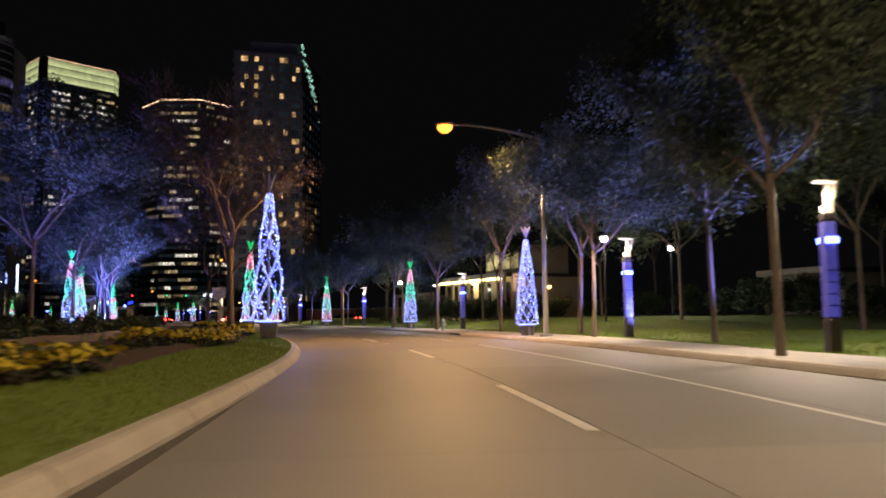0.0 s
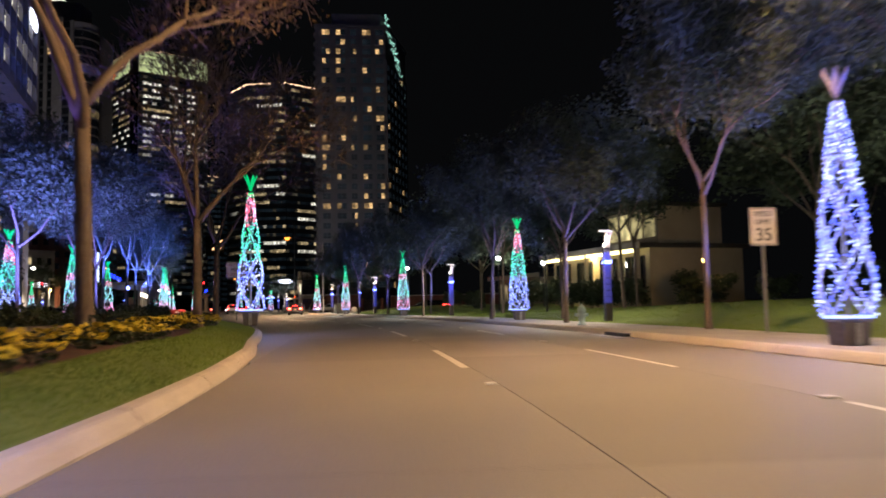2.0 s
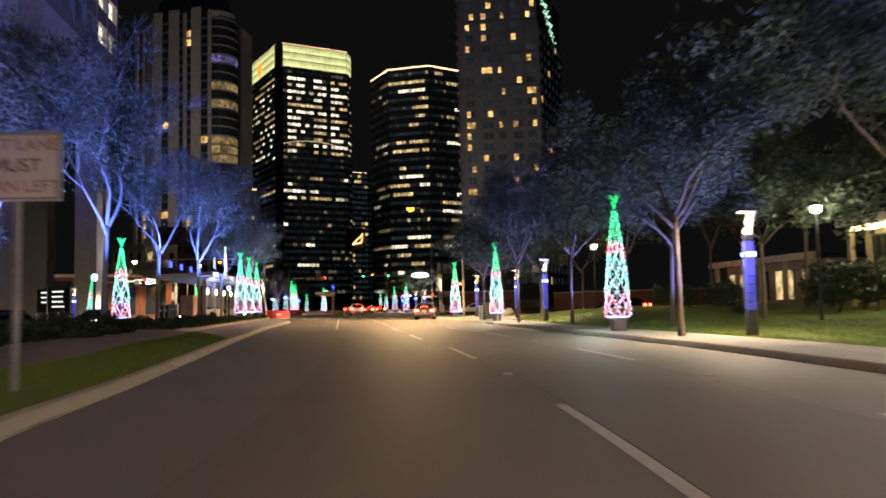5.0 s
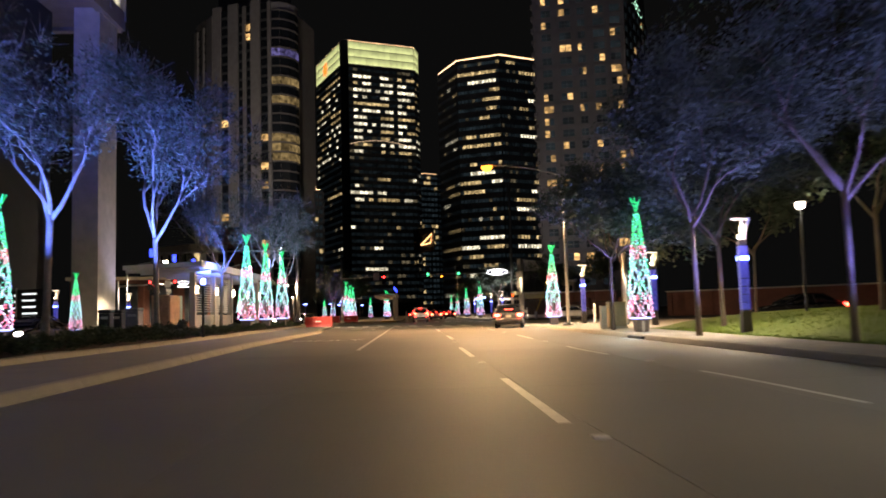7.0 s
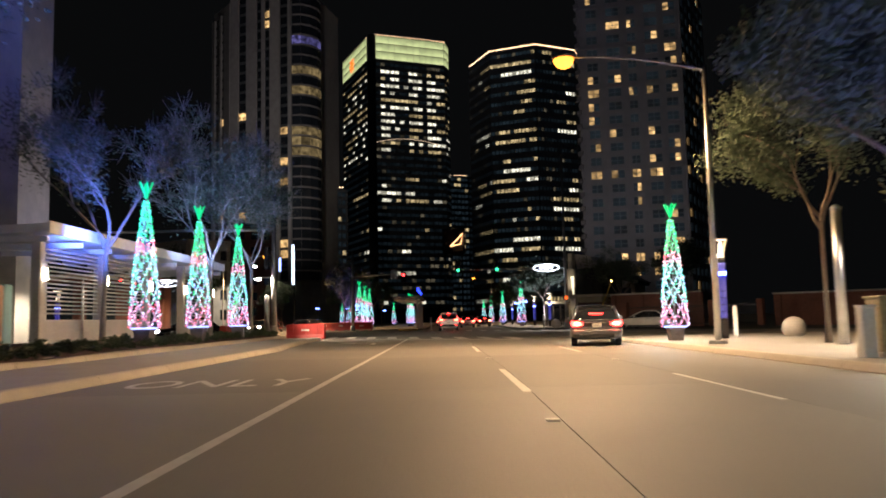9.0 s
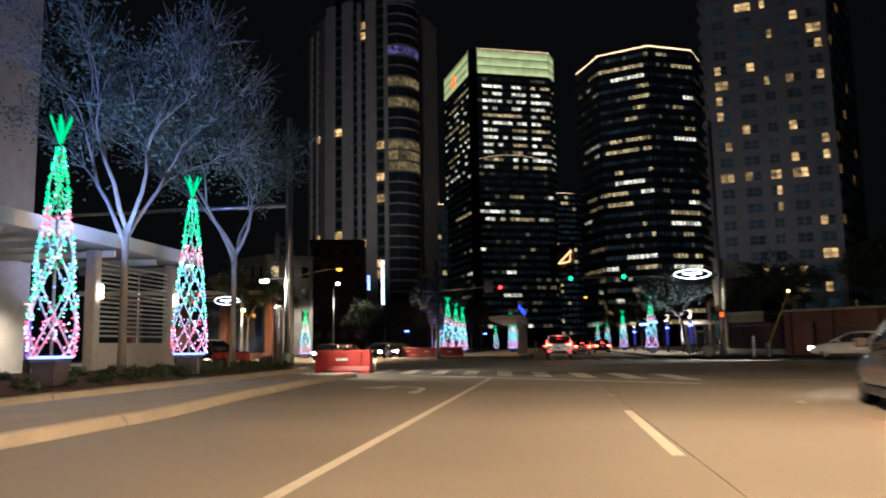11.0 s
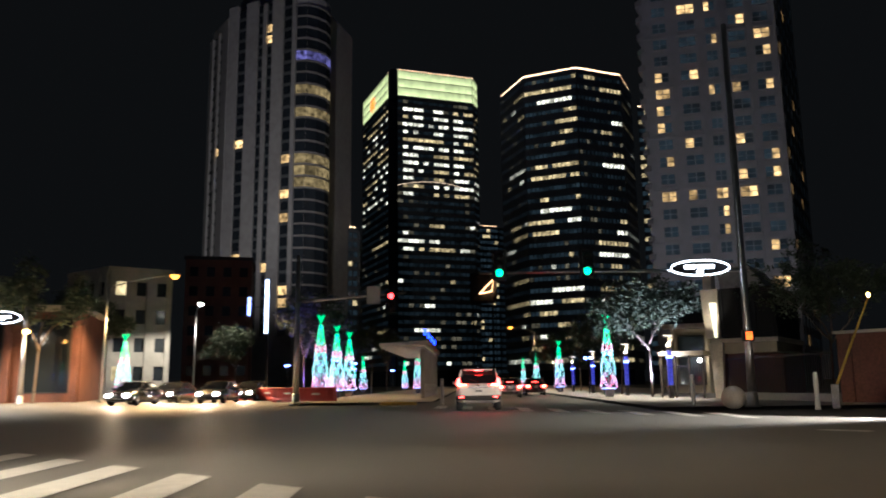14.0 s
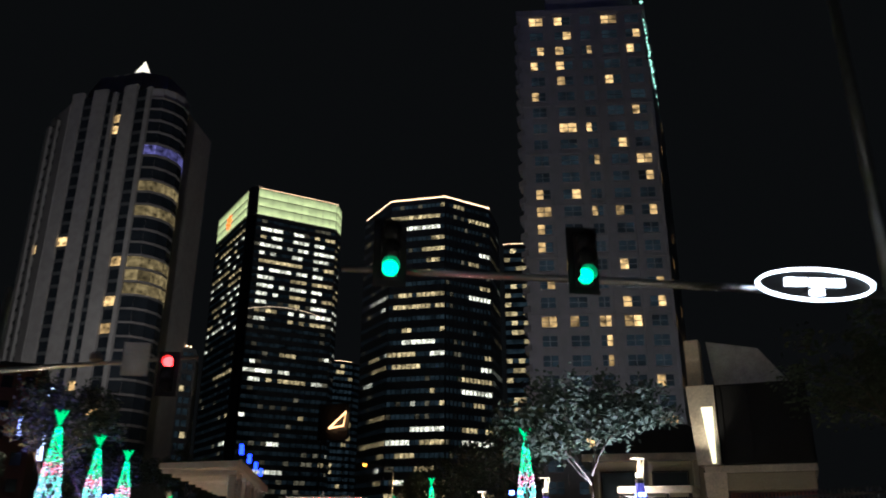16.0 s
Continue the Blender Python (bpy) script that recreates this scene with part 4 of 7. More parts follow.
    for k in range(6):
        a = k * 1.047
        ca, sa = math.cos(a), math.sin(a)
        rows = []
        for t, w in ((0, 0.025), (0.3, 0.045), (0.65, 0.05), (0.9, 0.03), (1.0, 0.008)):
            away, z = 0.03 + 0.2 * t ** 1.3, z1 - 0.05 + 0.5 * t
            rows.append([(away * ca - w * sa, away * sa + w * ca, z), (away * ca * 0.86, away * sa * 0.86, z + 0.01), (away * ca + w * sa, away * sa - w * ca, z)])
        g = Geo().ribbon(rows)
        back = Geo().ribbon([[Vector(p) + Vector((0, 0, 0.012)) for p in row] for row in rows])
        g.add(back.v, [tuple(reversed(q)) for q in back.f])
        part("plume", g, plume, m)
    return m


CONES = {}
CONE_SPOTS = [
    # y, o, ground, height scale, width scale, style
    (29.6, -4.0, 0.4, 0.99, 0.98, "blue"), (51.6, -4.74, 0.36, 1.03, 1.0, "cool"),
    (37.4, 6.55, 0.14, 0.94, 0.98, "blue"), (59.9, 7.2, 0.14, 0.99, 1.0, "cool"), (80.7, 7.1, 0.14, 1.02, 1.02, "mixed"), (99.6, 6.9, 0.14, 1.02, 0.98, "mixed"), (115.6, 6.9, 0.14, 0.98, 1.0, "mixed"),
    (114.5, -11.2, 0.4, 1.12, 1.08, "mixed"), (119.4, -11.15, 0.4, 1.12, 1.04, "mixed"), (124.6, -11.1, 0.4, 1.12, 1.04, "mixed"),
    (52.0, -14.2, 0.12, 0.95, 1.0, "cool"), (58.5, -14.6, 0.12, 0.85, 1.0, "cool"), (75.4, -15.4, 0.1, 1.0, 1.05, "mixed"), (98.0, -15.6, 0.35, 1.05, 1.1, "mixed"),
    (66.0, -30.0, 0.0, 0.95, 1.0, "mixed"), (88.0, -31.0, 0.0, 0.95, 1.0, "mixed"), (104.0, -27.5, 0.0, 1.0, 1.0, "mixed"), (128.0, -27.5, 0.0, 1.0, 1.0, "mixed"),
    (172.9, 8.0, 0.1, 1.1, 1.15, "mixed"), (197.6, 7.9, 0.1, 1.05, 1.1, "mixed"), (222.0, 7.8, 0.1, 1.05, 1.1, "mixed"), (246.0, 7.8, 0.1, 1.05, 1.1, "mixed"),
    (173.0, -11.2, 0.14, 1.15, 1.2, "mixed"), (178.6, -11.2, 0.14, 1.1, 1.2, "mixed"), (184.0, -11.2, 0.14, 1.08, 1.2, "mixed"), (199.0, -6.6, 0.14, 1.05, 1.1, "mixed"), (204.0, -6.6, 0.14, 1.05, 1.1, "mixed"), (209.0, -6.6, 0.14, 1.05, 1.1, "mixed"),
    (179.4, -27.9, 0.0, 1.06, 1.3, "mixed"), (206.0, -17.0, 0.0, 1.0, 1.1, "mixed"), (222.0, -16.0, 0.0, 1.0, 1.1, "mixed"), (232.0, -22.0, 0.0, 1.0, 1.1, "mixed"), (240.0, -12.0, 0.0, 1.0, 1.1, "mixed"),
]
LABELS = {"cool": "lattice cone of teal and blue-white lights with green plumes", "blue": "lattice cone of blue-white lights on a dark planter", "mixed": "lattice cone of green, red and white lights on a planter"}
random.seed(60)
for y, o, z, h, w, style in CONE_SPOTS:
    m = Matrix.Translation(at(y, o, z)) @ pose(0, 0, 0, 0, 0, turn_at(y) + random.choice((0, 90, 180))) @ Matrix.Diagonal((w, w, h, 1))
    if style not in CONES:
        c = light_cone(style, {"blue": 61, "mixed": 62, "cool": 63}[style])
        c.matrix_basis = m
        CONES[style] = c
        tagged(c, LABELS[style], "light sculpture", "light cones")
    else:
        made = copy_thing(CONES[style], Matrix.Identity(4))
        made.matrix_basis = m
    if y < 130 and (abs(o) < 16):
        lamp("POINT", at(y, o + (0.75 if o < 0 else -0.75), z + 1.6), 70 if o > -8 else 13, (0.35, 0.42, 1.0) if style != "mixed" else (0.55, 0.85, 0.9), 0.4, name="cone_light")


# ---------------------------------------------------------------- light columns on the pavement
def light_column():
    """A clad column with blue floodlights, curved fins and a lit reflector paddle; about 4 m."""
    c = empty("light_column", Matrix.Identity(4), "", "lamp post")
    part("base", Geo().box(-0.27, 0.27, -0.24, 0.24, 0.0, 0.78, bevel=0.03), BRONZE, c, "dark bronze base")
    part("core", Geo().box(-0.2, 0.2, -0.17, 0.17, 0.78, 3.1), BLACK_METAL, c)
    panel = Geo().box(-0.112, 0.112, -0.02, 0.02, -0.125, 0.125, bevel=0.02).mesh("panel", COLUMN_PANEL)
    tall = Geo().box(-0.118, 0.118, -0.02, 0.02, -0.56, 0.56, bevel=0.02).mesh("tall_panel", COLUMN_DIM)
    for side in (-1, 1):
        for x in (-0.125, 0.125):
            for k in range(4):
                part("panel", panel, COLUMN_PANEL, c, m=Matrix.Translation((x, side * 0.2, 0.95 + 0.275 * k)))
            part("tall_panel", tall, COLUMN_DIM, c, m=Matrix.Translation((x, side * 0.2, 2.49)))
    sidep = Geo().box(-0.018, 0.018, -0.15, 0.15, 0.82, 3.05, bevel=0.01).mesh("side_panel", COLUMN_DIM)
    for x in (-0.235, 0.235):
        part("side_panel", sidep, COLUMN_DIM, c, m=Matrix.Translation((x, 0, 0)))
    flood = Geo().box(-0.12, 0.12, -0.06, 0.06, -0.075, 0.075, bevel=0.04).mesh("floodlight", BLUE_GLOW)
    for x in (-0.15, 0.15):
        for side in (-1, 1):
            part("floodlight", flood, BLUE_GLOW, c, "bright blue floodlight", m=Matrix.Translation((x, side * 0.27, 2.62)))
    part("collar", Geo().box(-0.24, 0.24, -0.22, 0.22, 3.1, 3.26, bevel=0.03), BRONZE, c)
    for x, lean in ((-0.02, 0.12), (0.16, 0.3)):
        pts = [(x, 0, 3.2), (x + 0.03, 0, 3.45), (x + 0.4 * lean, 0, 3.7), (x + lean, 0, 3.98)]
        rows = [[(px - 0.07, -0.12, pz), (px + 0.07, -0.12, pz), (px + 0.07, 0.12, pz), (px - 0.07, 0.12, pz), (px - 0.07, -0.12, pz)] for px, _, pz in pts]
        part("fin", Geo().ribbon(rows), CREAM, c, "curved cream metal fin")
    part("spotlight", Geo().lathe([(0.05, 0), (0.1, 0.06), (0.1, 0.14), (0.06, 0.16)], 12, Matrix.Translation((-0.16, 0, 3.28))), PADDLE_GLOW, c, "warm lamp aimed at the reflector")
    paddle = Geo().prism([(-0.62, -0.03), (-0.5, -0.17), (0.1, -0.2), (0.5, -0.16), (0.5, 0.16), (0.1, 0.2), (-0.5, 0.17), (-0.62, 0.03)], 4.0, 4.04)
    part("reflector", paddle, CREAM, c, "cream reflector paddle")
    # The underside emits, standing in for the spotlight's light on the paddle.
    under = Geo().prism([(-0.56, -0.03), (-0.46, -0.14), (0.1, -0.17), (0.42, -0.13), (0.42, 0.13), (0.1, 0.17), (-0.46, 0.14), (-0.56, 0.03)], 3.985, 3.997)
    part("reflector_face", under, PADDLE_GLOW, c, "underside of the reflector with painted glow")
    return c


first = None
for y, o, z in ((-12, 8.6, 0.14), (21.4, 8.1, 0.14), (32.7, 8.75, 0.14), (54.0, 8.9, 0.14), (75.4, 8.95, 0.14), (95.6, 8.9, 0.14), (116.6, 9.0, 0.14), (108.0, 10.4, 0.14), (167.4, 10.5, 0.1), (176.5, 10.0, 0.1), (188, 9.6, 0.1), (200, 9.6, 0.1), (214, 9.6, 0.1), (62.5, -27.0, 0), (86.0, -28.0, 0), (129.15, -29.6, 0), (139.5, -28.2, 0)):
    m = Matrix.Translation(at(y, o, z)) @ pose(0, 0, 0, 0, 0, turn_at(y)) @ Matrix.Diagonal((0.72, 0.72, 0.95, 1))
    if first is None:
        first = light_column()
        first.matrix_basis = m
        tagged(first, "tall column glowing blue with a cream reflector on top", "lamp post", "light columns")
        col = first
    else:
        col = copy_thing(first, m)
    lamp("SPOT", m @ Vector((-0.25, 0, 3.9)), POWER_PADDLE, WARM_WHITE, 0.3, m @ Vector((-1.6, 0, 0)), 150, 0.9, "column_light")


# ---------------------------------------------------------------- street lights and posts
def street_light(pole, head, label, power=1.0, colour=SODIUM, material=SODIUM_GLOW, bowl=True, angle=172):
    """A polished pole with a swept arm and a cobra-head lamp."""
    s = empty("street_light", Matrix.Translation(pole), label, "street light", "street lights")
    h = Vector(head) - Vector(pole)
    part("pole", Geo().tube([(0, 0, 0.12), (0, 0, h.z * 0.5), (0, 0, h.z - 0.6)], [0.105, 0.09, 0.07], 14), STEEL, s, "polished steel pole", True)
    part("base_plate", Geo().box(-0.24, 0.24, -0.24, 0.24, 0, 0.12, bevel=0.03), GALV, s)
    arm = [(h.x * t, h.y * t, h.z - 0.75 + 0.85 * math.sin(t * 1.57)) for t in (0, 0.15, 0.3, 0.5, 0.75, 0.95)]
    part("arm", Geo().tube(arm, [0.06, 0.055, 0.05, 0.045, 0.04, 0.035], 8), GALV, s, "curved grey arm", True)
    yaw = math.degrees(math.atan2(h.y, h.x))
    m = Matrix.Translation((h.x, h.y, h.z + 0.08)) @ pose(0, 0, 0, 0, 0, yaw)
    lampbox = part("lamp_head", Geo().box(-0.38, 0.38, -0.15, 0.15, -0.02, 0.12, bevel=0.05), GALV, s, m=m)
    # The bowl is oversized, so that its shape stands in for the lamp's bloom.
    part("lens", Geo().lathe([(0.08, -0.32), (0.2, -0.27), (0.31, -0.14), (0.33, -0.02)] if bowl else [(0.1, -0.03), (0.13, -0.015)], 16), material, lampbox, "glowing lamp lens")
    lamp("SPOT", Vector(head) + Vector((0, 0, -0.38)), POWER_SODIUM * power, colour, 0.15, Vector(head) + Vector((0, 0, -5)), angle, 0.25, "street_lamp_light")
    return s


street_light((4.62, 37.1, 0.14), (0.68, 37.75, 8.8), "polished steel street light with an orange sodium lamp", 1.0)
street_light((-30.05, 115.4, 0.14), (-34.25, 114.5, 9.3), "polished steel street light with an orange sodium lamp", 1.55, SODIUM_PALE)
# The next two street lights are added out of view to light the road.
street_light(tuple(at(-10, 6.4, 0.14)), tuple(at(-10, 2.2, 8.9)), "polished steel street light with an orange sodium lamp", 0.8)
street_light(tuple(at(10, 7.9, 0.14)), tuple(at(10, 2.6, 8.9)), "added street light out of view with a warm white lamp", 0.42, (1.0, 0.76, 0.46), POST_GLOW)
street_light((-97.5, 165.2, 0.0), (-92.3, 167.2, 9.5), "grey street light with an orange sodium lamp", 2.6, angle=150)
street_light((-100.6, 148.6, 0.0), (-96.0, 150.9, 8.9), "grey street light with a white lamp on the side street", 1.9, (1.0, 0.84, 0.62), POST_GLOW, angle=150)
street_light((-116.8, 191.8, 0.0), (-114.4, 190.2, 10.6), "grey street light with a white lamp on the side street", 1.0, (1.0, 0.84, 0.62), POST_GLOW, angle=150)
street_light(tuple(at(232, 8.6, 0.1)), tuple(at(232, 5.0, 9.4)), "grey street light with an orange sodium lamp", 0.7)


def park_lamp(place, tall, label, power=1.0, amber=False):
    p = empty("park_lamp", Matrix.Translation(place), label, "lamp", "park lamps")
    part("post", Geo().tube([(0, 0, 0), (0, 0, tall - 0.3)], [0.06, 0.045], 8), BLACK_METAL, p)
    part("lantern", Geo().lathe([(0.08, tall - 0.32), (0.17, tall - 0.25), (0.17, tall - 0.1), (0.1, tall - 0.06)], 12), AMBER_GLOW if amber else POST_GLOW, p, "glowing lantern")
    part("hood", Geo().lathe([(0.34, tall - 0.07), (0.36, tall - 0.04), (0.08, tall + 0.08), (0.03, tall + 0.1)], 14), BLACK_METAL, p)
    lamp("POINT", Vector(place) + Vector((0, 0, tall - 0.45)), POWER_POST * power, SODIUM if amber else (1.0, 0.92, 0.76), 0.15, name="park_lamp_light")
    return p


for y, o, h, a in ((24.5, 13.5, 4.4, 0), (50.5, 22, 4.6, 0), (44.0, 13.5, 4.6, 0), (66.7, 11.7, 4.5, 0), (80.5, 15.0, 4.4, 0), (86.0, 22.0, 4.2, 0), (101.0, 14.0, 4.4, 0), (88.0, 30, 3.6, 1), (72, 27, 3.6, 1)):
    park_lamp(at(y, o, lawn_height(y, o) if o > 8.3 else 0.14), h, "black park lamp with a bright white lantern" if not a else "black park lamp with an amber lantern", (1.6 if o < 12.5 else 0.9 if y < 60 else 0.3) if not a else 0.22, bool(a))

# ---------------------------------------------------------------- towers
UNIT_PANE = {}


def pane_mesh(material):
    """A glazed pane 1 x 1 m, 8 cm deep, facing -y; objects scale it."""
    if material.name not in UNIT_PANE:
        UNIT_PANE[material.name] = Geo().box(-0.5, 0.5, -0.04, 0.04, -0.5, 0.5).mesh("pane_" + material.name, material)
    return UNIT_PANE[material.name]


def face_frame(p0, p1):
    """Pose whose x runs from p0 to p1 along a facade, with -y outward (p0 to p1 has the outside on its right)."""
    d = Vector((p1[0] - p0[0], p1[1] - p0[1], 0))
    return Matrix.Translation((p0[0], p0[1], 0)) @ pose(0, 0, 0, 0, 0, math.degrees(math.atan2(d.y, d.x))), d.length


def facade(tower, p0, p1, z0, z1, floors, bays, wall, lit, seed, band=0.42, pier=0.18, depth=0.5, dark=PANE_FAINT_GLOW, mullion=False, names=("wall", "window_glass")):
    """One side of a tower: spandrel bands and piers in relief, dark panes between them and single lit panes.
    lit(floor, bay) gives a room material or None."""
    random.seed(seed)
    m, width = face_frame(p0, p1)
    fh, bw = (z1 - z0) / floors, width / bays
    panes, bars = Geo(), Geo()
    dark_count = 0
    for i in range(floors + 1):
        z = z0 + i * fh
        h = band * fh
        top = min(z + h / 2, z1 + 0.4)
        part("spandrel", pane_mesh(wall), wall, tower, m=m @ Matrix.Translation((width / 2, 0.15 - depth / 2, (z - h / 2 + top) / 2)) @ Matrix.Diagonal((width, (depth + 0.3) / 0.08, top - z + h / 2, 1)))
    if pier:
        for j in range(bays + 1):
            x, w = j * bw, pier * bw
            xa, xb = max(0, x - w / 2), min(width, x + w / 2)
            part("pier", pane_mesh(wall), wall, tower, m=m @ Matrix.Translation(((xa + xb) / 2, 0.09 - depth / 2, (z0 + z1) / 2)) @ Matrix.Diagonal((xb - xa, (depth + 0.42) / 0.08, z1 - z0, 1)))
    for i in range(floors):
        for j in range(bays):
            zc, xc = z0 + (i + 0.5) * fh, (j + 0.5) * bw
            room = lit(i, j)
            sx, sz = bw * (1 - pier) + (0.02 if not pier else 0), fh * (1 - band)
            if room is None and mullion:
                part("window_pane", pane_mesh(dark), dark, tower, m=m @ Matrix.Translation((xc, 0, zc)) @ Matrix.Diagonal((sx, 1, sz, 1)))
            elif room is None:
                dark_count += 1
                panes.box(xc - sx / 2, xc + sx / 2, -0.04, 0.04, zc - sz / 2, zc + sz / 2, m)
            else:
                part("lit_window", pane_mesh(room), room, tower, "lit window", m=m @ Matrix.Translation((xc, 0, zc)) @ Matrix.Diagonal((sx, 1, sz, 1)))
            if mullion:
                bars.box(xc - 0.06, xc + 0.06, -0.12, -0.05, zc - sz / 2, zc + sz / 2, m)
                bars.box(xc - sx / 2, xc + sx / 2, -0.12, -0.05, zc + sz * 0.12 - 0.05, zc + sz * 0.12 + 0.05, m)
    if dark_count:
        tagged(part(names[1], panes, dark, tower), "dark glazed panes", kind="stuff")
    if mullion:
        tagged(part("mullions", bars, TOWER_BEIGE, tower), "slim window bars", kind="stuff")
    return m, width


def light_row(tower, pts, z, step, size, material, name="light_string"):
    """A string of small lamps along a roof edge."""
    g = Geo()
    for (x0, y0), (x1, y1) in zip(pts, pts[1:]):
        n = max(2, int(math.hypot(x1 - x0, y1 - y0) / step))
        for k in range(n):
            u = k / n
            zz = z if not callable(z) else z(x0 + (x1 - x0) * u, y0 + (y1 - y0) * u)
            g.gem((x0 + (x1 - x0) * u, y0 + (y1 - y0) * u, zz), size)
    tagged(part(name, g, material, tower), "string of warm lamps", kind="stuff")


# The bank tower with the glowing green-gold crown.
bank = empty("office_tower", Matrix.Identity(4), "dark glass office tower with glowing green-gold crown", "office tower", "towers")
BA, BL0, BL1, BB, BC = (-231.9, 410.8), (-237.0, 411.6), (-270.0, 437.5), (-207.6, 438.6), (-209.6, 446.6)
part("core", Geo().prism([BL1, BL0, (-234.6, 413.2), BA, BB, BC, (-236.0, 470.0)], 0, 143), TOWER_GLASS, bank, "dark glass body")


def lit_runs(share, stop, rooms):
    """Lit windows in runs along each floor, as whole offices are lit; share(floor, bay) is how likely a run is there."""
    rows = {}

    def f(i, j):
        if i not in rows:
            row, on, room = [], False, rooms[0]
            for k in range(40):
                p = share(i, k)
                if on and (random.random() < stop or p == 0):
                    on = False
                elif not on and random.random() < stop * p / max(0.05, 1 - p):
                    on, room = True, random.choice(rooms)
                row.append(room if on and p > 0 else ROOM_FAINT if random.random() < 0.1 else None)
            rows[i] = row
        return rows[i][j]

    return f


def bank_share(i, j):
    if i >= 33:
        return 0
    if i < 21:
        return 0.45 if i in (14, 15, 17) else 0.08
    return (0, 0.75, 0.75, 0.75, 0.3, 0.3, 0.25, 0.96, 0.96, 0.96, 0, 0.7, 0.7, 0.7, 0.3)[j % 15]


facade(bank, BA, BB, 8, 131.5, 34, 15, TOWER_BAND, lit_runs(bank_share, 0.35, (ROOM_COOL, ROOM_COOL, ROOM_COOL, ROOM_WARM)), 201, 0.56, 0.05)
facade(bank, BL1, BL0, 8, 131.5, 34, 10, TOWER_BAND, lit_runs(lambda i, j: 0.6 if 21 <= i < 33 else 0.06, 0.4, (ROOM_COOL, ROOM_COOL, ROOM_WARM)), 202, 0.56, 0.06)
facade(bank, BB, BC, 8, 131.5, 34, 2, TOWER_BAND, lit_runs(lambda i, j: 0.6 if 21 <= i < 33 else 0.05, 0.5, (ROOM_COOL, ROOM_WARM)), 203, 0.56, 0.07)
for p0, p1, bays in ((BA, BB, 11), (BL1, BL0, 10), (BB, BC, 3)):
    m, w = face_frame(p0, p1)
    part("crown_glass", Geo().box(0.2, w - 0.2, -0.5, -0.2, 132.3, 144.4, m), CROWN_GLOW, bank, "pale green curtain wall with painted tiered glow")
    g = Geo()
    for k in range(4):
        g.box(0, w, -0.7, -0.45, 132.0 + 4.07 * k, 132.3 + 4.07 * k, m)
    for k in range(bays + 1):
        g.box(k * w / bays - 0.04, k * w / bays + 0.04, -0.54, -0.47, 132, 144.6, m)
    part("crown_frame", g, CREAM, bank, "pale frame of the crown")
light_row(bank, [BL1, BL0], 145, 1.3, 0.28, EDGE_WARM)
light_row(bank, [BA, BB, BC], 145, 1.3, 0.28, EDGE_WARM)
m, w = face_frame(BA, BB)
# Glowing tube painted as the neighbour tower's roof edge mirrored in the glass.
arc = [m @ Vector((u * w, -0.9, 92.0 - 11.5 * (u - 0.46) ** 2)) for u in np.linspace(0.0, 0.9, 15)]
part("light_arc", Geo().tube([tuple(p) for p in arc], 0.1, 6), glowing("reflected_edge_glow", (1.0, 0.7, 0.45), 0.7), bank, "thin glowing arc painted as a reflection in the glass")
part("corner_slot", Geo().prism([(-237.2, 411.2), (-234.6, 412.4), (-231.6, 410.4), (-234.4, 409.4)], 131.6, 145.2), TOWER_BAND, bank, "dark slot between the crown's faces")
m, w = face_frame(BL1, BL0)
emblem = Geo()
for a in range(8):
    c, s = math.cos(a * 0.785), math.sin(a * 0.785)
    emblem.add([(w * 0.42 + 2.6 * c - 0.9 * s, -0.75, 137.2 + 2.6 * s + 0.9 * c), (w * 0.42 + 4.4 * c, -0.75, 137.2 + 4.4 * s), (w * 0.42 + 2.6 * c + 0.9 * s, -0.75, 137.2 + 2.6 * s - 0.9 * c), (w * 0.42, -0.75, 137.2)], [(0, 1, 2, 3)], m)
part("emblem", emblem, ORANGE_LOGO, bank, "orange glowing emblem")

# The faceted office tower with a warm lit roof edge.
facet = empty("office_tower", Matrix.Identity(4), "faceted dark glass tower with warm roof edge lights", "office tower", "towers")
RP = [(-166.0, 396.0), (-160.6, 371.6), (-146.0, 359.0), (-128.0, 360.6), (-117.4, 374.4), (-118.9, 391.0)]
part("core", Geo().prism(RP + [(-135, 412), (-155, 414)], 0, 103.6), TOWER_GLASS, facet, "dark glass body")


FACET_FLOORS = [random.Random(77).choice((0.12, 0.25, 0.35, 0.5, 0.62)) for _ in range(30)]
for k, (bays, share) in enumerate(((8, 0.6), (12, 1.0), (12, 1.3), (12, 1.2), (8, 1.0))):
    facade(facet, RP[k], RP[k + 1], 6, 103.5, 26, bays, TOWER_BAND, lit_runs(lambda i, j, q=share: min(0.8, FACET_FLOORS[i] * q), 0.14, (ROOM_WARM, ROOM_WARM, ROOM_COOL)), 210 + k, 0.62, 0.04)
light_row(facet, RP[1:], 104.6, 0.9, 0.24, EDGE_WARM)
part("roof_edge", Geo().tube([(x, y, 104.3) for x, y in RP[1:]], 0.1, 6), EDGE_WARM, facet, "warm glowing roof edge")
annex = empty("office_tower", Matrix.Identity(4), "dark office tower with a lit corner behind the faceted one", "office tower", "towers")
AP = [(-125.4, 425.8), (-114.0, 428.0), (-110.0, 452.0), (-130.0, 452.0)]
part("core", Geo().prism(AP, 0, 110), TOWER_GLASS, annex)
facade(annex, AP[0], AP[1], 6, 109.5, 28, 5, TOWER_BAND, lambda i, j: ROOM_WARM if random.random() < 0.5 else None, 230, 0.5, 0.05)
light_row(annex, [AP[0], AP[1], AP[2]], 110.8, 1.0, 0.28, EDGE_WARM)

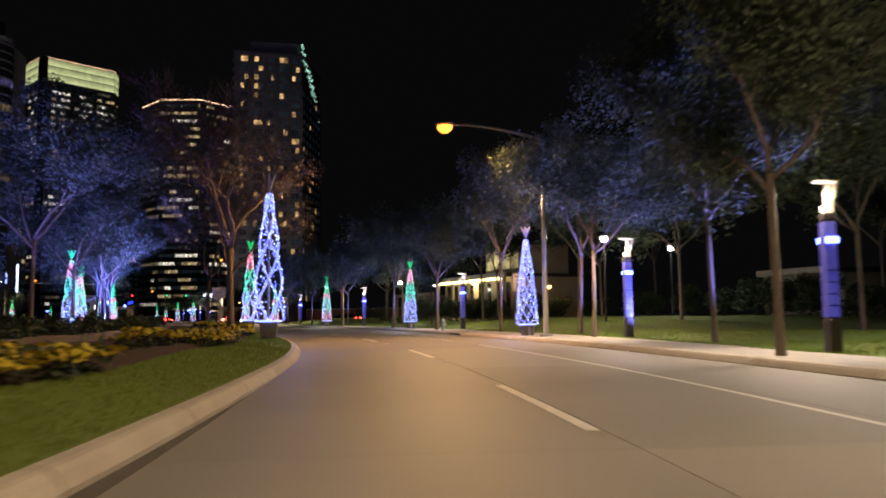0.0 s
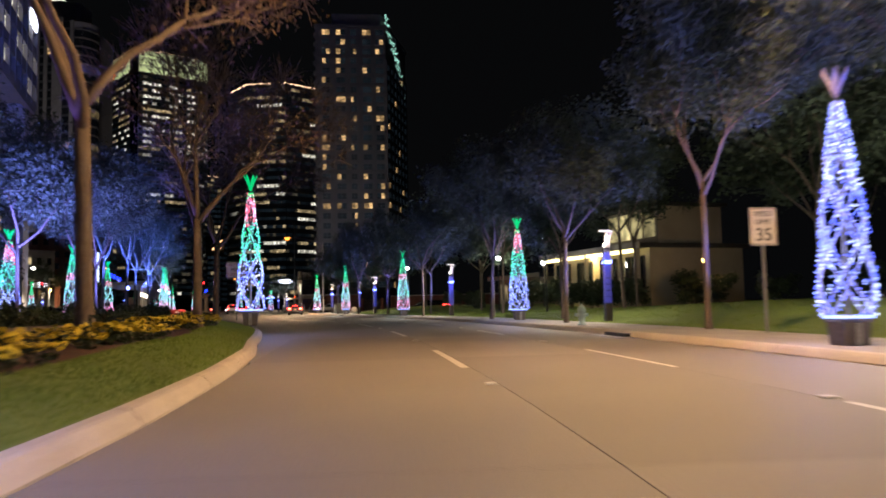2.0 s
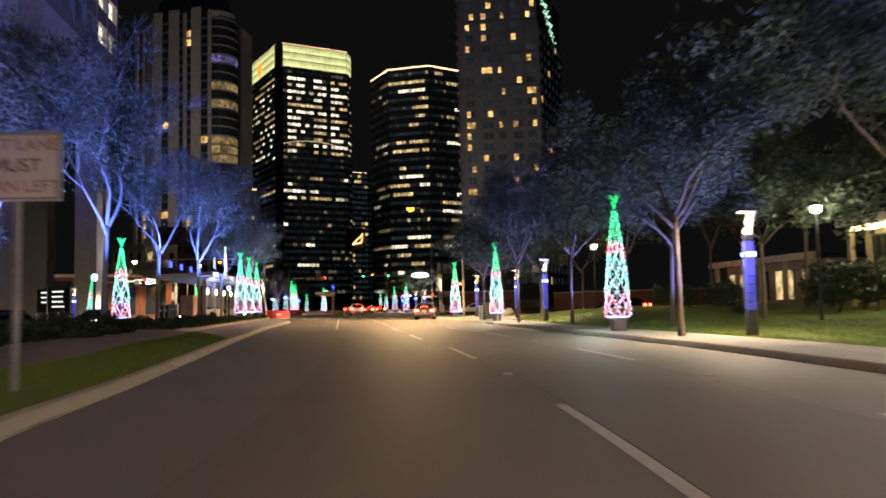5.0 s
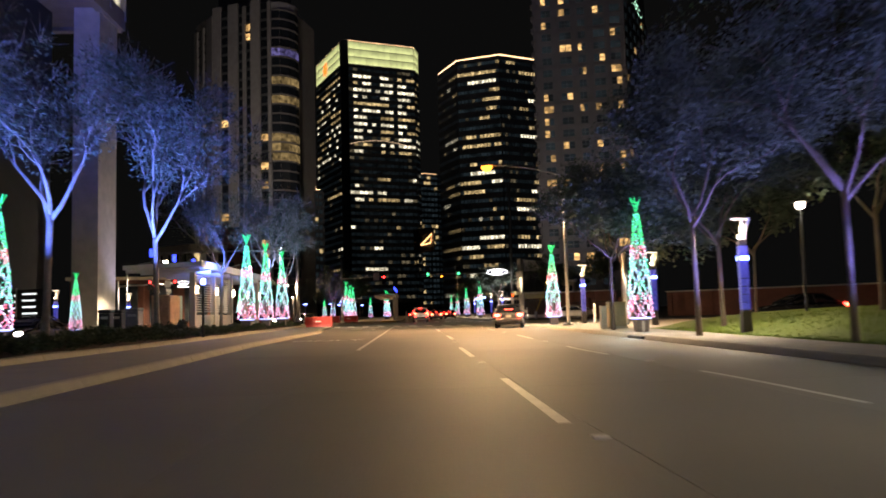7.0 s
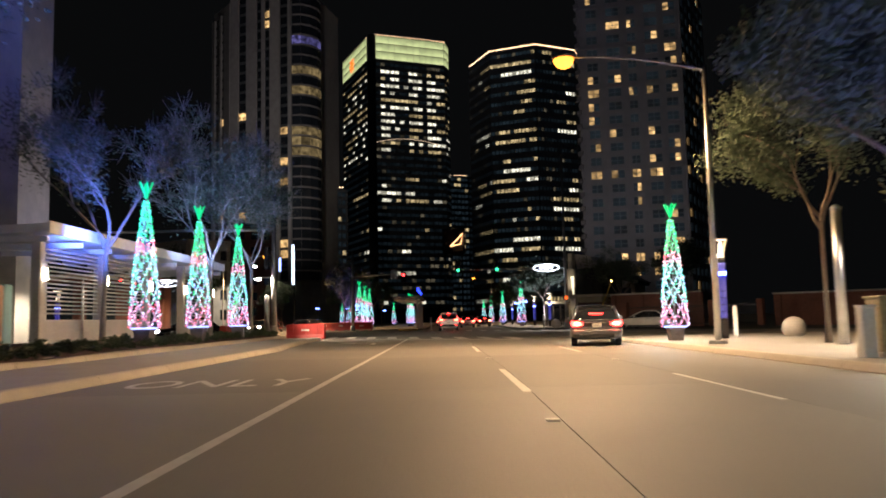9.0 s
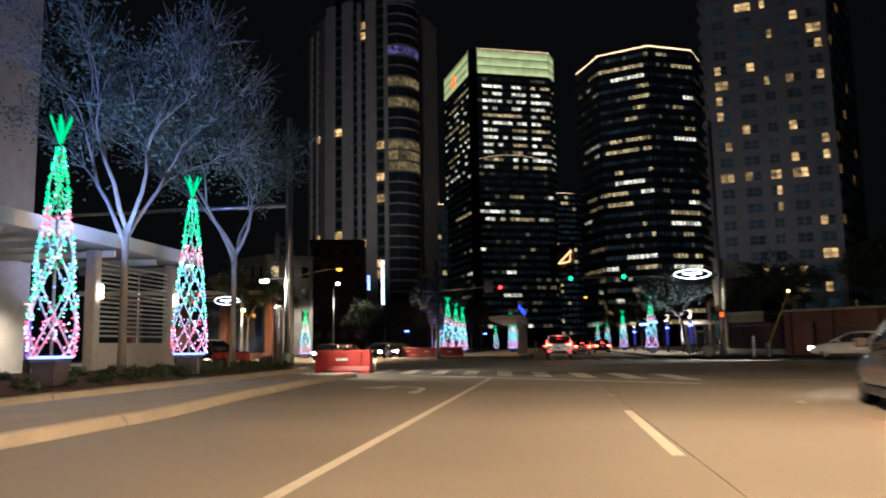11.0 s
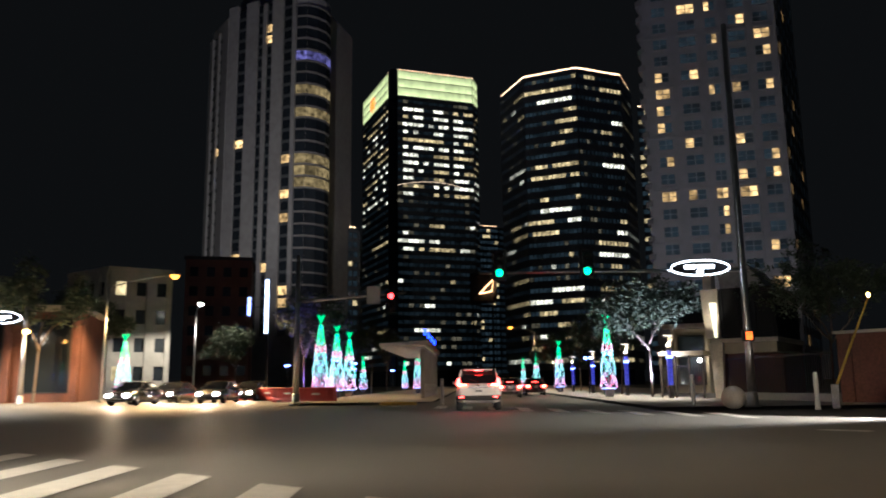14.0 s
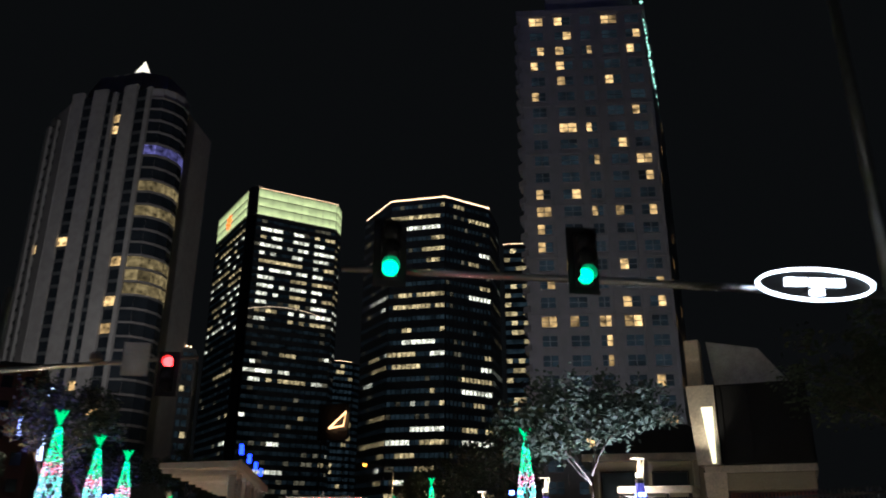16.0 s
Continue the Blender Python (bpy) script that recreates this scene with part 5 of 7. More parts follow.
# The residential tower with white piers, a curved glass bay and a lit pyramid.
home = empty("residential_tower", Matrix.Identity(4), "pale residential tower with curved glass bay and lit pyramid", "apartment tower", "towers")
HP = [(-224.0, 309.0), (-219.3, 287.4), (-205.2, 281.0), (-181.0, 282.4)]
bay = [(-181.0, 282.4), (-178.4, 283.6), (-176.8, 286.2), (-176.3, 289.4), (-177.2, 292.4), (-180.0, 296.0)]
part("core", Geo().prism(HP[1:] + bay[1:] + [(-184, 312), (-222, 312)], 0, 109.3), TOWER_WHITE, home, "pale body")
part("penthouse", Geo().prism([(-214.4, 293.7), (-205, 288.5), (-192.1, 289.5), (-186.7, 294.0), (-187.7, 303), (-212, 305)], 109.3, 121), TOWER_BEIGE, home, "grey roof house")
pyr = Geo().add([(-198.6, 291.6, 121), (-193.6, 291.6, 121), (-193.6, 296.6, 121), (-198.6, 296.6, 121), (-196.0, 294.2, 128.3)], [(3, 2, 1, 0), (0, 1, 4), (1, 2, 4), (2, 3, 4), (3, 0, 4)])
part("roof_pyramid", pyr, glowing("lit_pyramid", (1.0, 0.88, 0.66), 0.95), home, "small lit pyramid")


def home_lit(p, violet=False):
    return lambda i, j: ROOM_HOME if random.random() < p else None


def pier_facade(p0, p1, z0, z1, floors, columns, seed):
    """Tall white piers with recessed strips of small windows between them."""
    random.seed(seed)
    m, width = face_frame(p0, p1)
    fh, x = (z1 - z0) / floors, 0.0
    total = sum(c[0] for c in columns)
    sills, panes = Geo(), Geo()
    for share, kind in columns:
        w = width * share / total
        if kind == "pier":
            part("pier", Geo().box(x, x + w, -0.8, 0.2, z0, z1 + (1.5 if share > 1.2 else 0), m), TOWER_WHITE, home, "tall pale pier")
        else:
            for i in range(floors):
                z = z0 + i * fh
                sills.box(x, x + w, -0.25, 0.2, z, z + fh * 0.26, m)
                if random.random() < 0.05:
                    part("lit_window", pane_mesh(ROOM_HOME), ROOM_HOME, home, "lit window", m=m @ Matrix.Translation((x + w / 2, -0.02, z + fh * 0.63)) @ Matrix.Diagonal((w, 1, fh * 0.74, 1)))
                else:
                    panes.box(x, x + w, -0.06, 0.02, z + fh * 0.26, z + fh, m)
        x += w
    tagged(part("sill", sills, TOWER_BAND, home), "dark sills", kind="stuff")
    tagged(part("window_glass", panes, TOWER_GLASS, home), "dark glazed panes", kind="stuff")


pier_facade(HP[1], HP[2], 14, 106.5, 28, [(1.0, "pier"), (1.9, "win"), (0.6, "pier"), (1.3, "win"), (2.2, "pier")], 241)
pier_facade(HP[2], HP[3], 14, 109.5, 29, [(2.6, "pier"), (2.6, "win"), (3.2, "pier"), (1.7, "win"), (0.9, "pier"), (1.7, "win"), (3.0, "pier"), (2.6, "win"), (0.9, "pier")], 242)
pier_facade(HP[0], HP[1], 14, 106.5, 28, [(0.7, "pier"), (1.2, "win"), (0.6, "pier"), (1.2, "win"), (0.7, "pier"), (1.2, "win"), (0.7, "pier")], 243)
random.seed(244)
slabs, rounds = Geo(), Geo()
for i in range(29):
    z = 14 + i * 3.3
    slabs.prism([(x + 0.5 * (x > -179), y - 0.4, ) for x, y in bay] + [(-182, 292)], z - 0.25, z + 0.25)
    if i == 28:
        break
    room = ROOM_VIOLET if i == 23 else (ROOM_BAY if i in (13, 14, 18, 12) or random.random() < 0.06 else None)
    for a, b in zip(bay, bay[1:]):
        mm, ww = face_frame(a, b)
        if room is not None:
            part("lit_window", pane_mesh(room), room, home, "lit window", m=mm @ Matrix.Translation((ww / 2, -0.1, z + 1.65)) @ Matrix.Diagonal((ww, 1, 2.7, 1)))
        else:
            rounds.box(0, ww, -0.14, -0.06, z + 0.25, z + 3.05, mm)
tagged(part("floor_edge", slabs, TOWER_BEIGE, home), "curved floor edges", kind="stuff")
tagged(part("bay_glass", rounds, TOWER_GLASS, home), "dark curved glazing", kind="stuff")
part("base_drum", Geo().lathe([(9, 0), (9, 14)], 24, Matrix.Translation((-186, 293, 0))), TOWER_WHITE, home, "pale round base")
# Added fill without a fixture, brightens the pale tower's front.
lamp("SPOT", (-142, 225, 24.6), 32000, (1.0, 0.9, 0.82), 1.0, (-199, 283, 80), 92, 0.8, "facade_floodlight")

# The tall precast tower with square windows.
tall = empty("residential_tower", Matrix.Identity(4), "tall beige precast tower with rows of square windows", "apartment tower", "towers")
TA, TB, TC, TD = (-79.2, 260.1), (-57.8, 265.6), (-57.2, 293.0), (-84.0, 288.0)
part("core", Geo().prism([TA, TB, TC, TD], 0, 91.5), TOWER_BEIGE, tall, "beige body")
part("upper_block", Geo().prism([(-74.8, 262.6), (-59.5, 266.6), (-59, 280), (-76, 278)], 91.5, 96), TOWER_BEIGE, tall, "set-back roof storey")
part("cornice", Geo().prism([(TA[0] - 0.6, TA[1] - 0.5), (TB[0] + 0.5, TB[1] - 0.5), (TC[0] + 0.5, TC[1] + 0.4), (TD[0] - 0.6, TD[1] + 0.4)], 90.9, 91.9), TOWER_BEIGE, tall, "projecting roof cornice")


def square_windows(tower, p0, p1, z0, z1, floors, columns, wall, share, seed):
    """A precast front with columns of paired sash windows of unlike widths; columns of (centre share, width in metres)."""
    random.seed(seed)
    m, width = face_frame(p0, p1)
    fh = (z1 - z0) / floors
    panes, bars = Geo(), Geo()
    for j, (share_x, w) in enumerate(columns):
        xc = share_x * width
        for i in range(floors):
            za, zb = z0 + (i + 0.26) * fh, z0 + (i + 0.82) * fh
            for side in (-1, 1):
                x0, x1 = (xc - w / 2, xc - 0.07) if side < 0 else (xc + 0.07, xc + w / 2)
                if random.random() < share:
                    part("lit_window", pane_mesh(ROOM_HOME), ROOM_HOME, tower, "lit window", m=m @ Matrix.Translation(((x0 + x1) / 2, -0.04, (za + zb) / 2)) @ Matrix.Diagonal((x1 - x0, 1, zb - za, 1)))
                else:
                    panes.box(x0, x1, -0.08, 0.0, za, zb, m)
            bars.box(xc - 0.07, xc + 0.07, -0.16, -0.02, za, zb, m)
            bars.box(xc - w / 2, xc + w / 2, -0.15, -0.02, (za + zb) / 2 - 0.05, (za + zb) / 2 + 0.05, m)
            bars.box(xc - w / 2 - 0.12, xc + w / 2 + 0.12, -0.3, 0.0, za - 0.18, za, m)
        if j:
            xm = (columns[j - 1][0] * width + columns[j - 1][1] / 2 + xc - w / 2) / 2
            part("pilaster", Geo().box(xm - 0.45, xm + 0.45, -0.4, 0.05, z0, z1, m), wall, tower)
    for i in range(0, floors + 1, 3):
        part("string_course", pane_mesh(wall), wall, tower, m=m @ Matrix.Translation((width / 2, -0.1, z0 + i * fh)) @ Matrix.Diagonal((width, 4.5, 0.35, 1)))
    tagged(part("window_glass", panes, PANE_FAINT_GLOW, tower), "dark glazed panes", kind="stuff")
    tagged(part("mullions", bars, wall, tower), "slim window bars and sills", kind="stuff")


square_windows(tall, TA, TB, 6, 90.8, 27, [(0.13, 2.3), (0.345, 2.8), (0.53, 1.7), (0.725, 2.6), (0.91, 2.4)], TOWER_BEIGE, 0.21, 251)
facade(tall, TB, TC, 6, 80, 23, 6, TOWER_BEIGE, home_lit(0.06), 252, 0.42, 0.4, 0.35)
facade(tall, TD, TA, 6, 91.5, 27, 6, TOWER_BEIGE, home_lit(0.08), 253, 0.42, 0.4, 0.35)
for i in range(27):
    z = 6 + i * 3.17
    part("balcony", Geo().prism([(TA[0] - 1.3, TA[1] + 0.6), (TA[0] + 0.1, TA[1] - 0.5), (TA[0] + 0.2, TA[1] + 2.5), (TA[0] - 1.5, TA[1] + 3.4)], z, z + 1.0), TOWER_BEIGE, tall)
ROOF_LAMPS = glowing("green_white_lamps", (0.5, 1.0, 0.75), 0.9)
for k in range(3):
    light_row(tall, [TB, (TC[0], TC[1] - 4.5 * k)], lambda x, y, k=k: 92.5 + 1.6 * k - 17.5 * (y - TB[1]) / 27.4 + 1.5 * math.sin(y * 3.1 + 2 * k), 0.75, 0.25, ROOF_LAMPS)
# Unseen fill lamp hung in the air, added to lift the precast wall.
lamp("SPOT", (-66, 205, 9), 13500, (0.92, 0.88, 0.95), 2.0, (-68, 263, 45), 75, 0.8, "facade_floodlight")

# Lesser towers and blocks that close the view.
NARROW = [(-186.5, 305.5), (-182.3, 313.3), (-196.5, 334.0), (-203.0, 325.0)]
for name, outline, z1, floors, lab in (("apartment_block", NARROW, 47.5, 14, "narrow dark apartment block beside a pale tower"), ("office_block", [(-261.0, 546.0), (-252.6, 556.0), (-247, 590), (-285, 590)], 97, 24, "dark office block with a warm roof edge")):
    t = empty(name, Matrix.Identity(4), lab, "office tower", "towers")
    part("core", Geo().prism(outline, 0, z1), TOWER_GLASS, t)
    facade(t, outline[0], outline[1], 6, z1 - 0.5, floors, 5, TOWER_BAND, lambda i, j: ROOM_WARM if random.random() < 0.16 else None, 260 + floors, 0.46, 0.1)
    facade(t, outline[1], outline[2], 6, z1 - 0.5, floors, 4, TOWER_BAND, lambda i, j: ROOM_WARM if random.random() < 0.12 else None, 270 + floors, 0.46, 0.1)
    light_row(t, [outline[0], outline[1]], z1 + 0.5, 1.1, 0.28, EDGE_WARM)
neon = empty("neon_sign", Matrix.Identity(4), "orange outline sign of an open triangle", "sign")
part("tube", Geo().tube([(-134.6, 300.4, 23.4), (-131.4, 301, 23.9), (-130.8, 301, 27.0), (-134.6, 300.4, 23.4)], 0.2, 6), glowing("orange_neon", (1.0, 0.5, 0.2), 2.5), neon, "orange neon tube")
part("backing", Geo().box(-138, -130.5, 301.6, 302.2, 21.0, 29.0), BLACK_METAL, neon)
for x in (-137.2, -131.6):
    part("post", Geo().tube([(x, 301.9, 0), (x, 301.9, 21.2)], 0.2, 8), BLACK_METAL, neon)

# The office block over the station: lit storeys above an open base with a tall corner pier.
block = empty("office_building", Matrix.Identity(4), "grey office building on tall piers, some storeys lit", "office building")
OP = Vector((-80.0, 129.0, 0))
along = Vector((0.468, -0.884, 0))
out = Vector((0.884, 0.468, 0))
q = [OP, OP + along * 46, OP + along * 46 - out * 40, OP - out * 40]
part("upper_body", Geo().prism([(p.x, p.y) for p in reversed(q)], 31, 74), TOWER_BEIGE, block, "grey upper storeys")
core_q = [p - out * 5 - along * (2 if k in (1, 2) else -4) for k, p in enumerate(q)]
part("recessed_base", Geo().prism([(p.x, p.y) for p in reversed(core_q)], 0, 31), ROOF_DARK, block, "dark recessed base")
for k, s0, s1 in ((0, 0.9, 5.2), (1, 28.0, 31.0), (2, 42.0, 45.0)):
    pier = [OP + along * s0, OP + along * s1, OP + along * s1 - out * 2.4, OP + along * s0 - out * 2.4]
    part("pier", Geo().prism([(p.x, p.y) for p in reversed(pier)], 0, 31), STONE, block, "tall pale stone pier")
facade(block, (q[1].x, q[1].y), (q[0].x, q[0].y), 31.5, 73, 10, 12, TOWER_BEIGE, lambda i, j: ROOM_COOL if (i in (1, 2) and random.random() < 0.75) or random.random() < 0.12 else None, 281, 0.45, 0.12)
facade(block, (q[0].x, q[0].y), (q[3].x, q[3].y), 31.5, 73, 10, 10, TOWER_BEIGE, lambda i, j: ROOM_COOL if random.random() < 0.1 else None, 282, 0.45, 0.12)
m, w = face_frame((q[1].x, q[1].y), (q[0].x, q[0].y))
for k in range(3):
    part("sign_bar", Geo().box(w - 6.6 + 1.5 * k, w - 5.7 + 1.5 * k, -1.0, -0.7, 42.5, 45.0, m, 0.1), SIGN_GLOW, block, "plain white lit bar")
# Added lamp with no fixture, makes the corner pier stand out.
lamp("SPOT", tuple(OP + out * 5 + along * 1 + Vector((0, 0, 0.3))), 1600, (0.62, 0.6, 1.0), 0.3, tuple(OP + Vector((0, 0, 14)) - out), 70, 0.7, "pier_uplight")


# ---------------------------------------------------------------- low buildings
def low_building(name, m, w, d, h, wall, label, windows=4, lit=0.4, eave=0.5, roof=ROOF_DARK):
    """A single-storey building: walls with real openings of panes, a projecting flat roof and columns."""
    b = empty(name, m, label, "building")
    part("wall", Geo().box(0, w, 0, d, 0, h), wall, b)
    part("roof", Geo().box(-eave, w + eave, -eave - 0.8, d + eave, h, h + 0.35, bevel=0.05), roof, b, "flat overhanging roof")
    part("fascia", Geo().box(-eave - 0.05, w + eave + 0.05, -eave - 0.9, -eave - 0.78, h - 0.05, h + 0.42), CREAM, b, "cream roof edge")
    for k in range(windows):
        x0 = w * (k + 0.18) / windows
        x1 = w * (k + 0.82) / windows
        room = ROOM_WARM if random.random() < lit else None
        part("window_frame", Geo().box(x0 - 0.1, x1 + 0.1, -0.1, 0.02, 0.7, h - 0.55, bevel=0.03), BRONZE, b)
        if room:
            part("lit_window", Geo().box(x0, x1, -0.13, -0.09, 0.8, h - 0.65), room, b, "lit window")
        else:
            part("window_pane", Geo().box(x0, x1, -0.13, -0.09, 0.8, h - 0.65), GLASS, b, "dark window")
    for k in range(windows + 1):
        x = 0.2 + (w - 0.4) * k / windows
        part("column", Geo().box(x - 0.16, x + 0.16, -eave - 0.7, -eave - 0.4, 0, h, bevel=0.03), wall, b)
    return b


random.seed(290)


def facing(y, o, z=0.1, extra=0.0):
    """A pose with -y towards the boulevard and x running back along it."""
    return Matrix.Translation(at(y, o, z)) @ pose(0, 0, 0, 0, 0, turn_at(y) - 90 + extra)


pav = low_building("park_pavilion", facing(92, 26.5, 0.3), 17, 9, 4.9, STUCCO, "beige stucco pavilion with a glowing cove along its eave", 4, 0.0)
part("upper_wall", Geo().box(8.6, 16.4, 1.2, 7.5, 5.25, 8.4, bevel=0.05), STUCCO, pav, "set-back upper storey")
part("upper_roof", Geo().box(8.2, 16.8, 0.6, 7.9, 8.4, 8.7, bevel=0.05), ROOF_DARK, pav, "flat upper roof")
for k in range(4):
    part("clerestory", Geo().box(9.0 + 1.85 * k, 10.5 + 1.85 * k, 1.1, 1.19, 5.9, 8.1, bevel=0.02), ROOM_COVE, pav, "yellow lit clerestory window")
part("cove_light", Geo().box(0.4, 16.6, -1.15, -0.95, 4.56, 4.82), STRIP_YELLOW, pav, "bright yellow cove light")
lamp("AREA", (0, 0, 0), 220, (1.0, 0.7, 0.25), name="pavilion_cove_light")
bpy.data.objects["pavilion_cove_light"].data.size = 1.2
bpy.data.objects["pavilion_cove_light"].matrix_world = facing(92, 26.5, 0.3) @ look((8, -0.55, 4.6), (8, -0.3, 0.5))
low_building("garden_house", facing(112, 30.0, 0.3), 14, 9, 3.6, STUCCO, "low beige house with a cream eave behind bushes", 4, 0.5)
low_building("garden_house", facing(58, 38, 0.4), 7, 6, 3.6, STUCCO, "small beige house among the park trees", 2, 0.5)
low_building("brick_shop", Matrix.Translation((-116.1, 152.3, 0)) @ pose(0, 0, 0, 0, 0, 45), 20, 10, 7.2, BRICK, "dark red brick building with a pale cornice", 4, 0.0, roof=STONE)
long_wall = empty("brick_wall", Matrix.Translation((-9.0, 154.2, 0)) @ pose(0, 0, 0, 0, 0, -14), "long low dark brick wall with a pale coping", "wall")
part("wall_face", Geo().box(-24, 30, 0, 0.4, 0, 2.55, bevel=0.02), BRICK, long_wall)
part("coping", Geo().box(-24.1, 30.1, -0.06, 0.46, 2.554, 2.68, bevel=0.03), STONE, long_wall, "pale coping")
for k in range(13):
    part("buttress", Geo().box(-23.9 + 4.4 * k, -23.4 + 4.4 * k, -0.14, -0.003, 0, 2.5, bevel=0.02), BRICK, long_wall)
low_building("villa", Matrix.Translation((-60.8, 192.0, 0)) @ pose(0, 0, 0, 0, 0, 6), 9, 10, 5.3, STUCCO, "cream villa with a lit porch", 3, 0.0)
villa_lamp = empty("wall_lamp", Matrix.Translation((-58.6, 191.75, 2.7)), "small bright lantern on the cream villa wall", "lamp")
part("bracket", Geo().box(-0.05, 0.05, -0.02, 0.3, 0.12, 0.18), BLACK_METAL, villa_lamp)
part("lantern", Geo().lathe([(0.06, -0.16), (0.13, -0.1), (0.13, 0.1), (0.05, 0.16)], 12), POST_GLOW, villa_lamp, "glowing lantern")
lamp("POINT", (-58.6, 191.5, 2.7), 50, WARM_WHITE, 0.15, name="wall_lamp_light")
CORNER_POSE = Matrix.Translation((-53.9, 173.2, 0.1)) @ pose(0, 0, 0, 0, 0, -5)
corner = empty("stucco_building", CORNER_POSE, "cream corner building with slim pylon and black upper storey", "building")
part("wall", Geo().box(0, 3.5, 1.4, 7, 0, 3.1, bevel=0.05), BRICK, corner, "dark recessed brick wall")
part("lintel", Geo().box(-0.05, 3.5, -0.1, 7, 2.5, 3.1, bevel=0.04), STUCCO, corner, "tan stucco band over the opening")
part("brick_pier", Geo().box(0.02, 0.62, -0.06, 0.6, 0, 2.5, bevel=0.03), BRICK, corner, "red brick pier")
part("cornice", Geo().box(-0.1, 3.6, -0.12, 7.1, 3.1, 3.36, bevel=0.04), CREAM, corner)
part("pilaster", Geo().add([(0.02, -0.3, 0), (0.5, -0.3, 0), (0.5, 0, 0), (0.02, 0, 0), (-0.12, -0.42, 3.1), (0.66, -0.42, 3.1), (0.66, 0, 3.1), (-0.12, 0, 3.1)], [(3, 2, 1, 0), (4, 5, 6, 7), (0, 1, 5, 4), (1, 2, 6, 5), (2, 3, 7, 6), (3, 0, 4, 7)]), CREAM, corner, "flared cream corner pilaster")
part("screen", Geo().box(0.52, 3.6, -0.2, 6, 3.38, 6.2, bevel=0.06), SCREEN_DARK, corner, "black upper storey")
for k in range(4):
    part("screen_rib", Geo().box(0.66 + 0.9 * k, 0.74 + 0.9 * k, -0.26, -0.2, 3.5, 6.1), SCREEN_DARK, corner)
part("pylon", Geo().add([(-0.3, -0.3, 3.38), (0.5, -0.3, 3.38), (0.5, 1.0, 3.38), (-0.3, 1.0, 3.38), (-0.46, -0.34, 6.2), (0.52, -0.34, 6.2), (0.52, 1.0, 6.2), (-0.46, 1.0, 6.2)], [(3, 2, 1, 0), (4, 5, 6, 7), (0, 1, 5, 4), (1, 2, 6, 5), (2, 3, 7, 6), (3, 0, 4, 7)]), CREAM, corner, "flared cream pylon")
part("pylon_top", Geo().box(-0.4, 0.14, 0.0, 0.8, 6.204, 8.0, bevel=0.04), CREAM, corner, "slim cream pylon top")
# Emissive plate shaped like lamplight falling on the pylon; it is no lamp.
part("pylon_light", Geo().add([(0.02, -0.38, 5.4), (0.42, -0.38, 5.4), (0.34, -0.34, 3.42), (0.22, -0.34, 3.42), (0.02, -0.33, 5.4), (0.42, -0.33, 5.4), (0.34, -0.29, 3.42), (0.22, -0.29, 3.42)], [(0, 1, 2, 3), (7, 6, 5, 4), (0, 4, 5, 1), (1, 5, 6, 2), (2, 6, 7, 3), (3, 7, 4, 0)]), glowing("painted_wedge_glow", (1.0, 0.9, 0.58), 1.1), corner, "glowing plate painted as a wedge of light on the pylon")
lamp("SPOT", CORNER_POSE @ Vector((0.0, -1.4, 3.2)), 110, WARM_WHITE, 0.1, CORNER_POSE @ Vector((0.0, -0.1, 5.6)), 60, 0.8, "pylon_spot")
part("roof_cap", Geo().add([(0.55, 0.2, 6.22), (3.1, 0.2, 6.22), (3.1, 4.0, 6.22), (0.55, 4.0, 6.22), (0.4, 0.1, 7.9), (2.2, 0.1, 7.5), (2.2, 4.1, 7.5), (0.4, 4.1, 7.9)], [(3, 2, 1, 0), (4, 5, 6, 7), (0, 1, 5, 4), (1, 2, 6, 5), (2, 3, 7, 6), (3, 0, 4, 7)]), GALV, corner, "slanted grey roof cap")
porch = empty("porch", Matrix.Translation((-57.2, 173.4, 0.1)) @ pose(0, 0, 0, 0, 0, -3), "low flat porch on slim posts beside iron gates", "porch")
part("roof", Geo().box(0, 2.7, 0, 3.0, 2.45, 2.72, bevel=0.04), CREAM, porch, "flat cream roof")
for x in (0.1, 0.95, 1.8, 2.6):
    part("post", Geo().box(x - 0.06, x + 0.06, 0.1, 0.22, 0, 2.46, bevel=0.02), BRONZE, porch)
gate_bar = Geo().box(-0.012, 0.012, 0.14, 0.17, 0.1, 1.9).mesh("gate_bar", BLACK_METAL)
for k in range(22):
    part("gate_bar", gate_bar, BLACK_METAL, porch, m=Matrix.Translation((0.12 + 0.115 * k, 0, 0)))
for z in (0.2, 1.8):
    part("gate_rail", Geo().box(0.1, 2.6, 0.12, 0.19, z, z + 0.06), BLACK_METAL, porch)
villa_roof = empty("hip_roof", Matrix.Translation((-60.8, 192.0, 5.66)) @ pose(0, 0, 0, 0, 0, 6), "dark tiled hip roof over the cream villa", "roof")
part("tiles", Geo().add([(-0.9, -1.7, 0), (9.9, -1.7, 0), (9.9, 10.9, 0), (-0.9, 10.9, 0), (3.4, 3.2, 2.3), (5.6, 3.2, 2.3), (5.6, 6.4, 2.3), (3.4, 6.4, 2.3)], [(3, 2, 1, 0), (4, 5, 6, 7), (0, 1, 5, 4), (1, 2, 6, 5), (2, 3, 7, 6), (3, 0, 4, 7)]), ROOF_DARK, villa_roof)
part("chimney", Geo().box(1.4, 2.2, 4, 4.8, 0.6, 2.6, bevel=0.03), STUCCO, villa_roof, "pale chimney")
mid = empty("apartment_block", Matrix.Identity(4), "pale low apartment block with dark windows past the crossing", "apartment block")
MP = [(-135, 187.5), (-125.6, 186.3), (-122.5, 192.8), (-133, 200)]
part("core", Geo().prism(MP, 0, 15.0), STONE, mid)
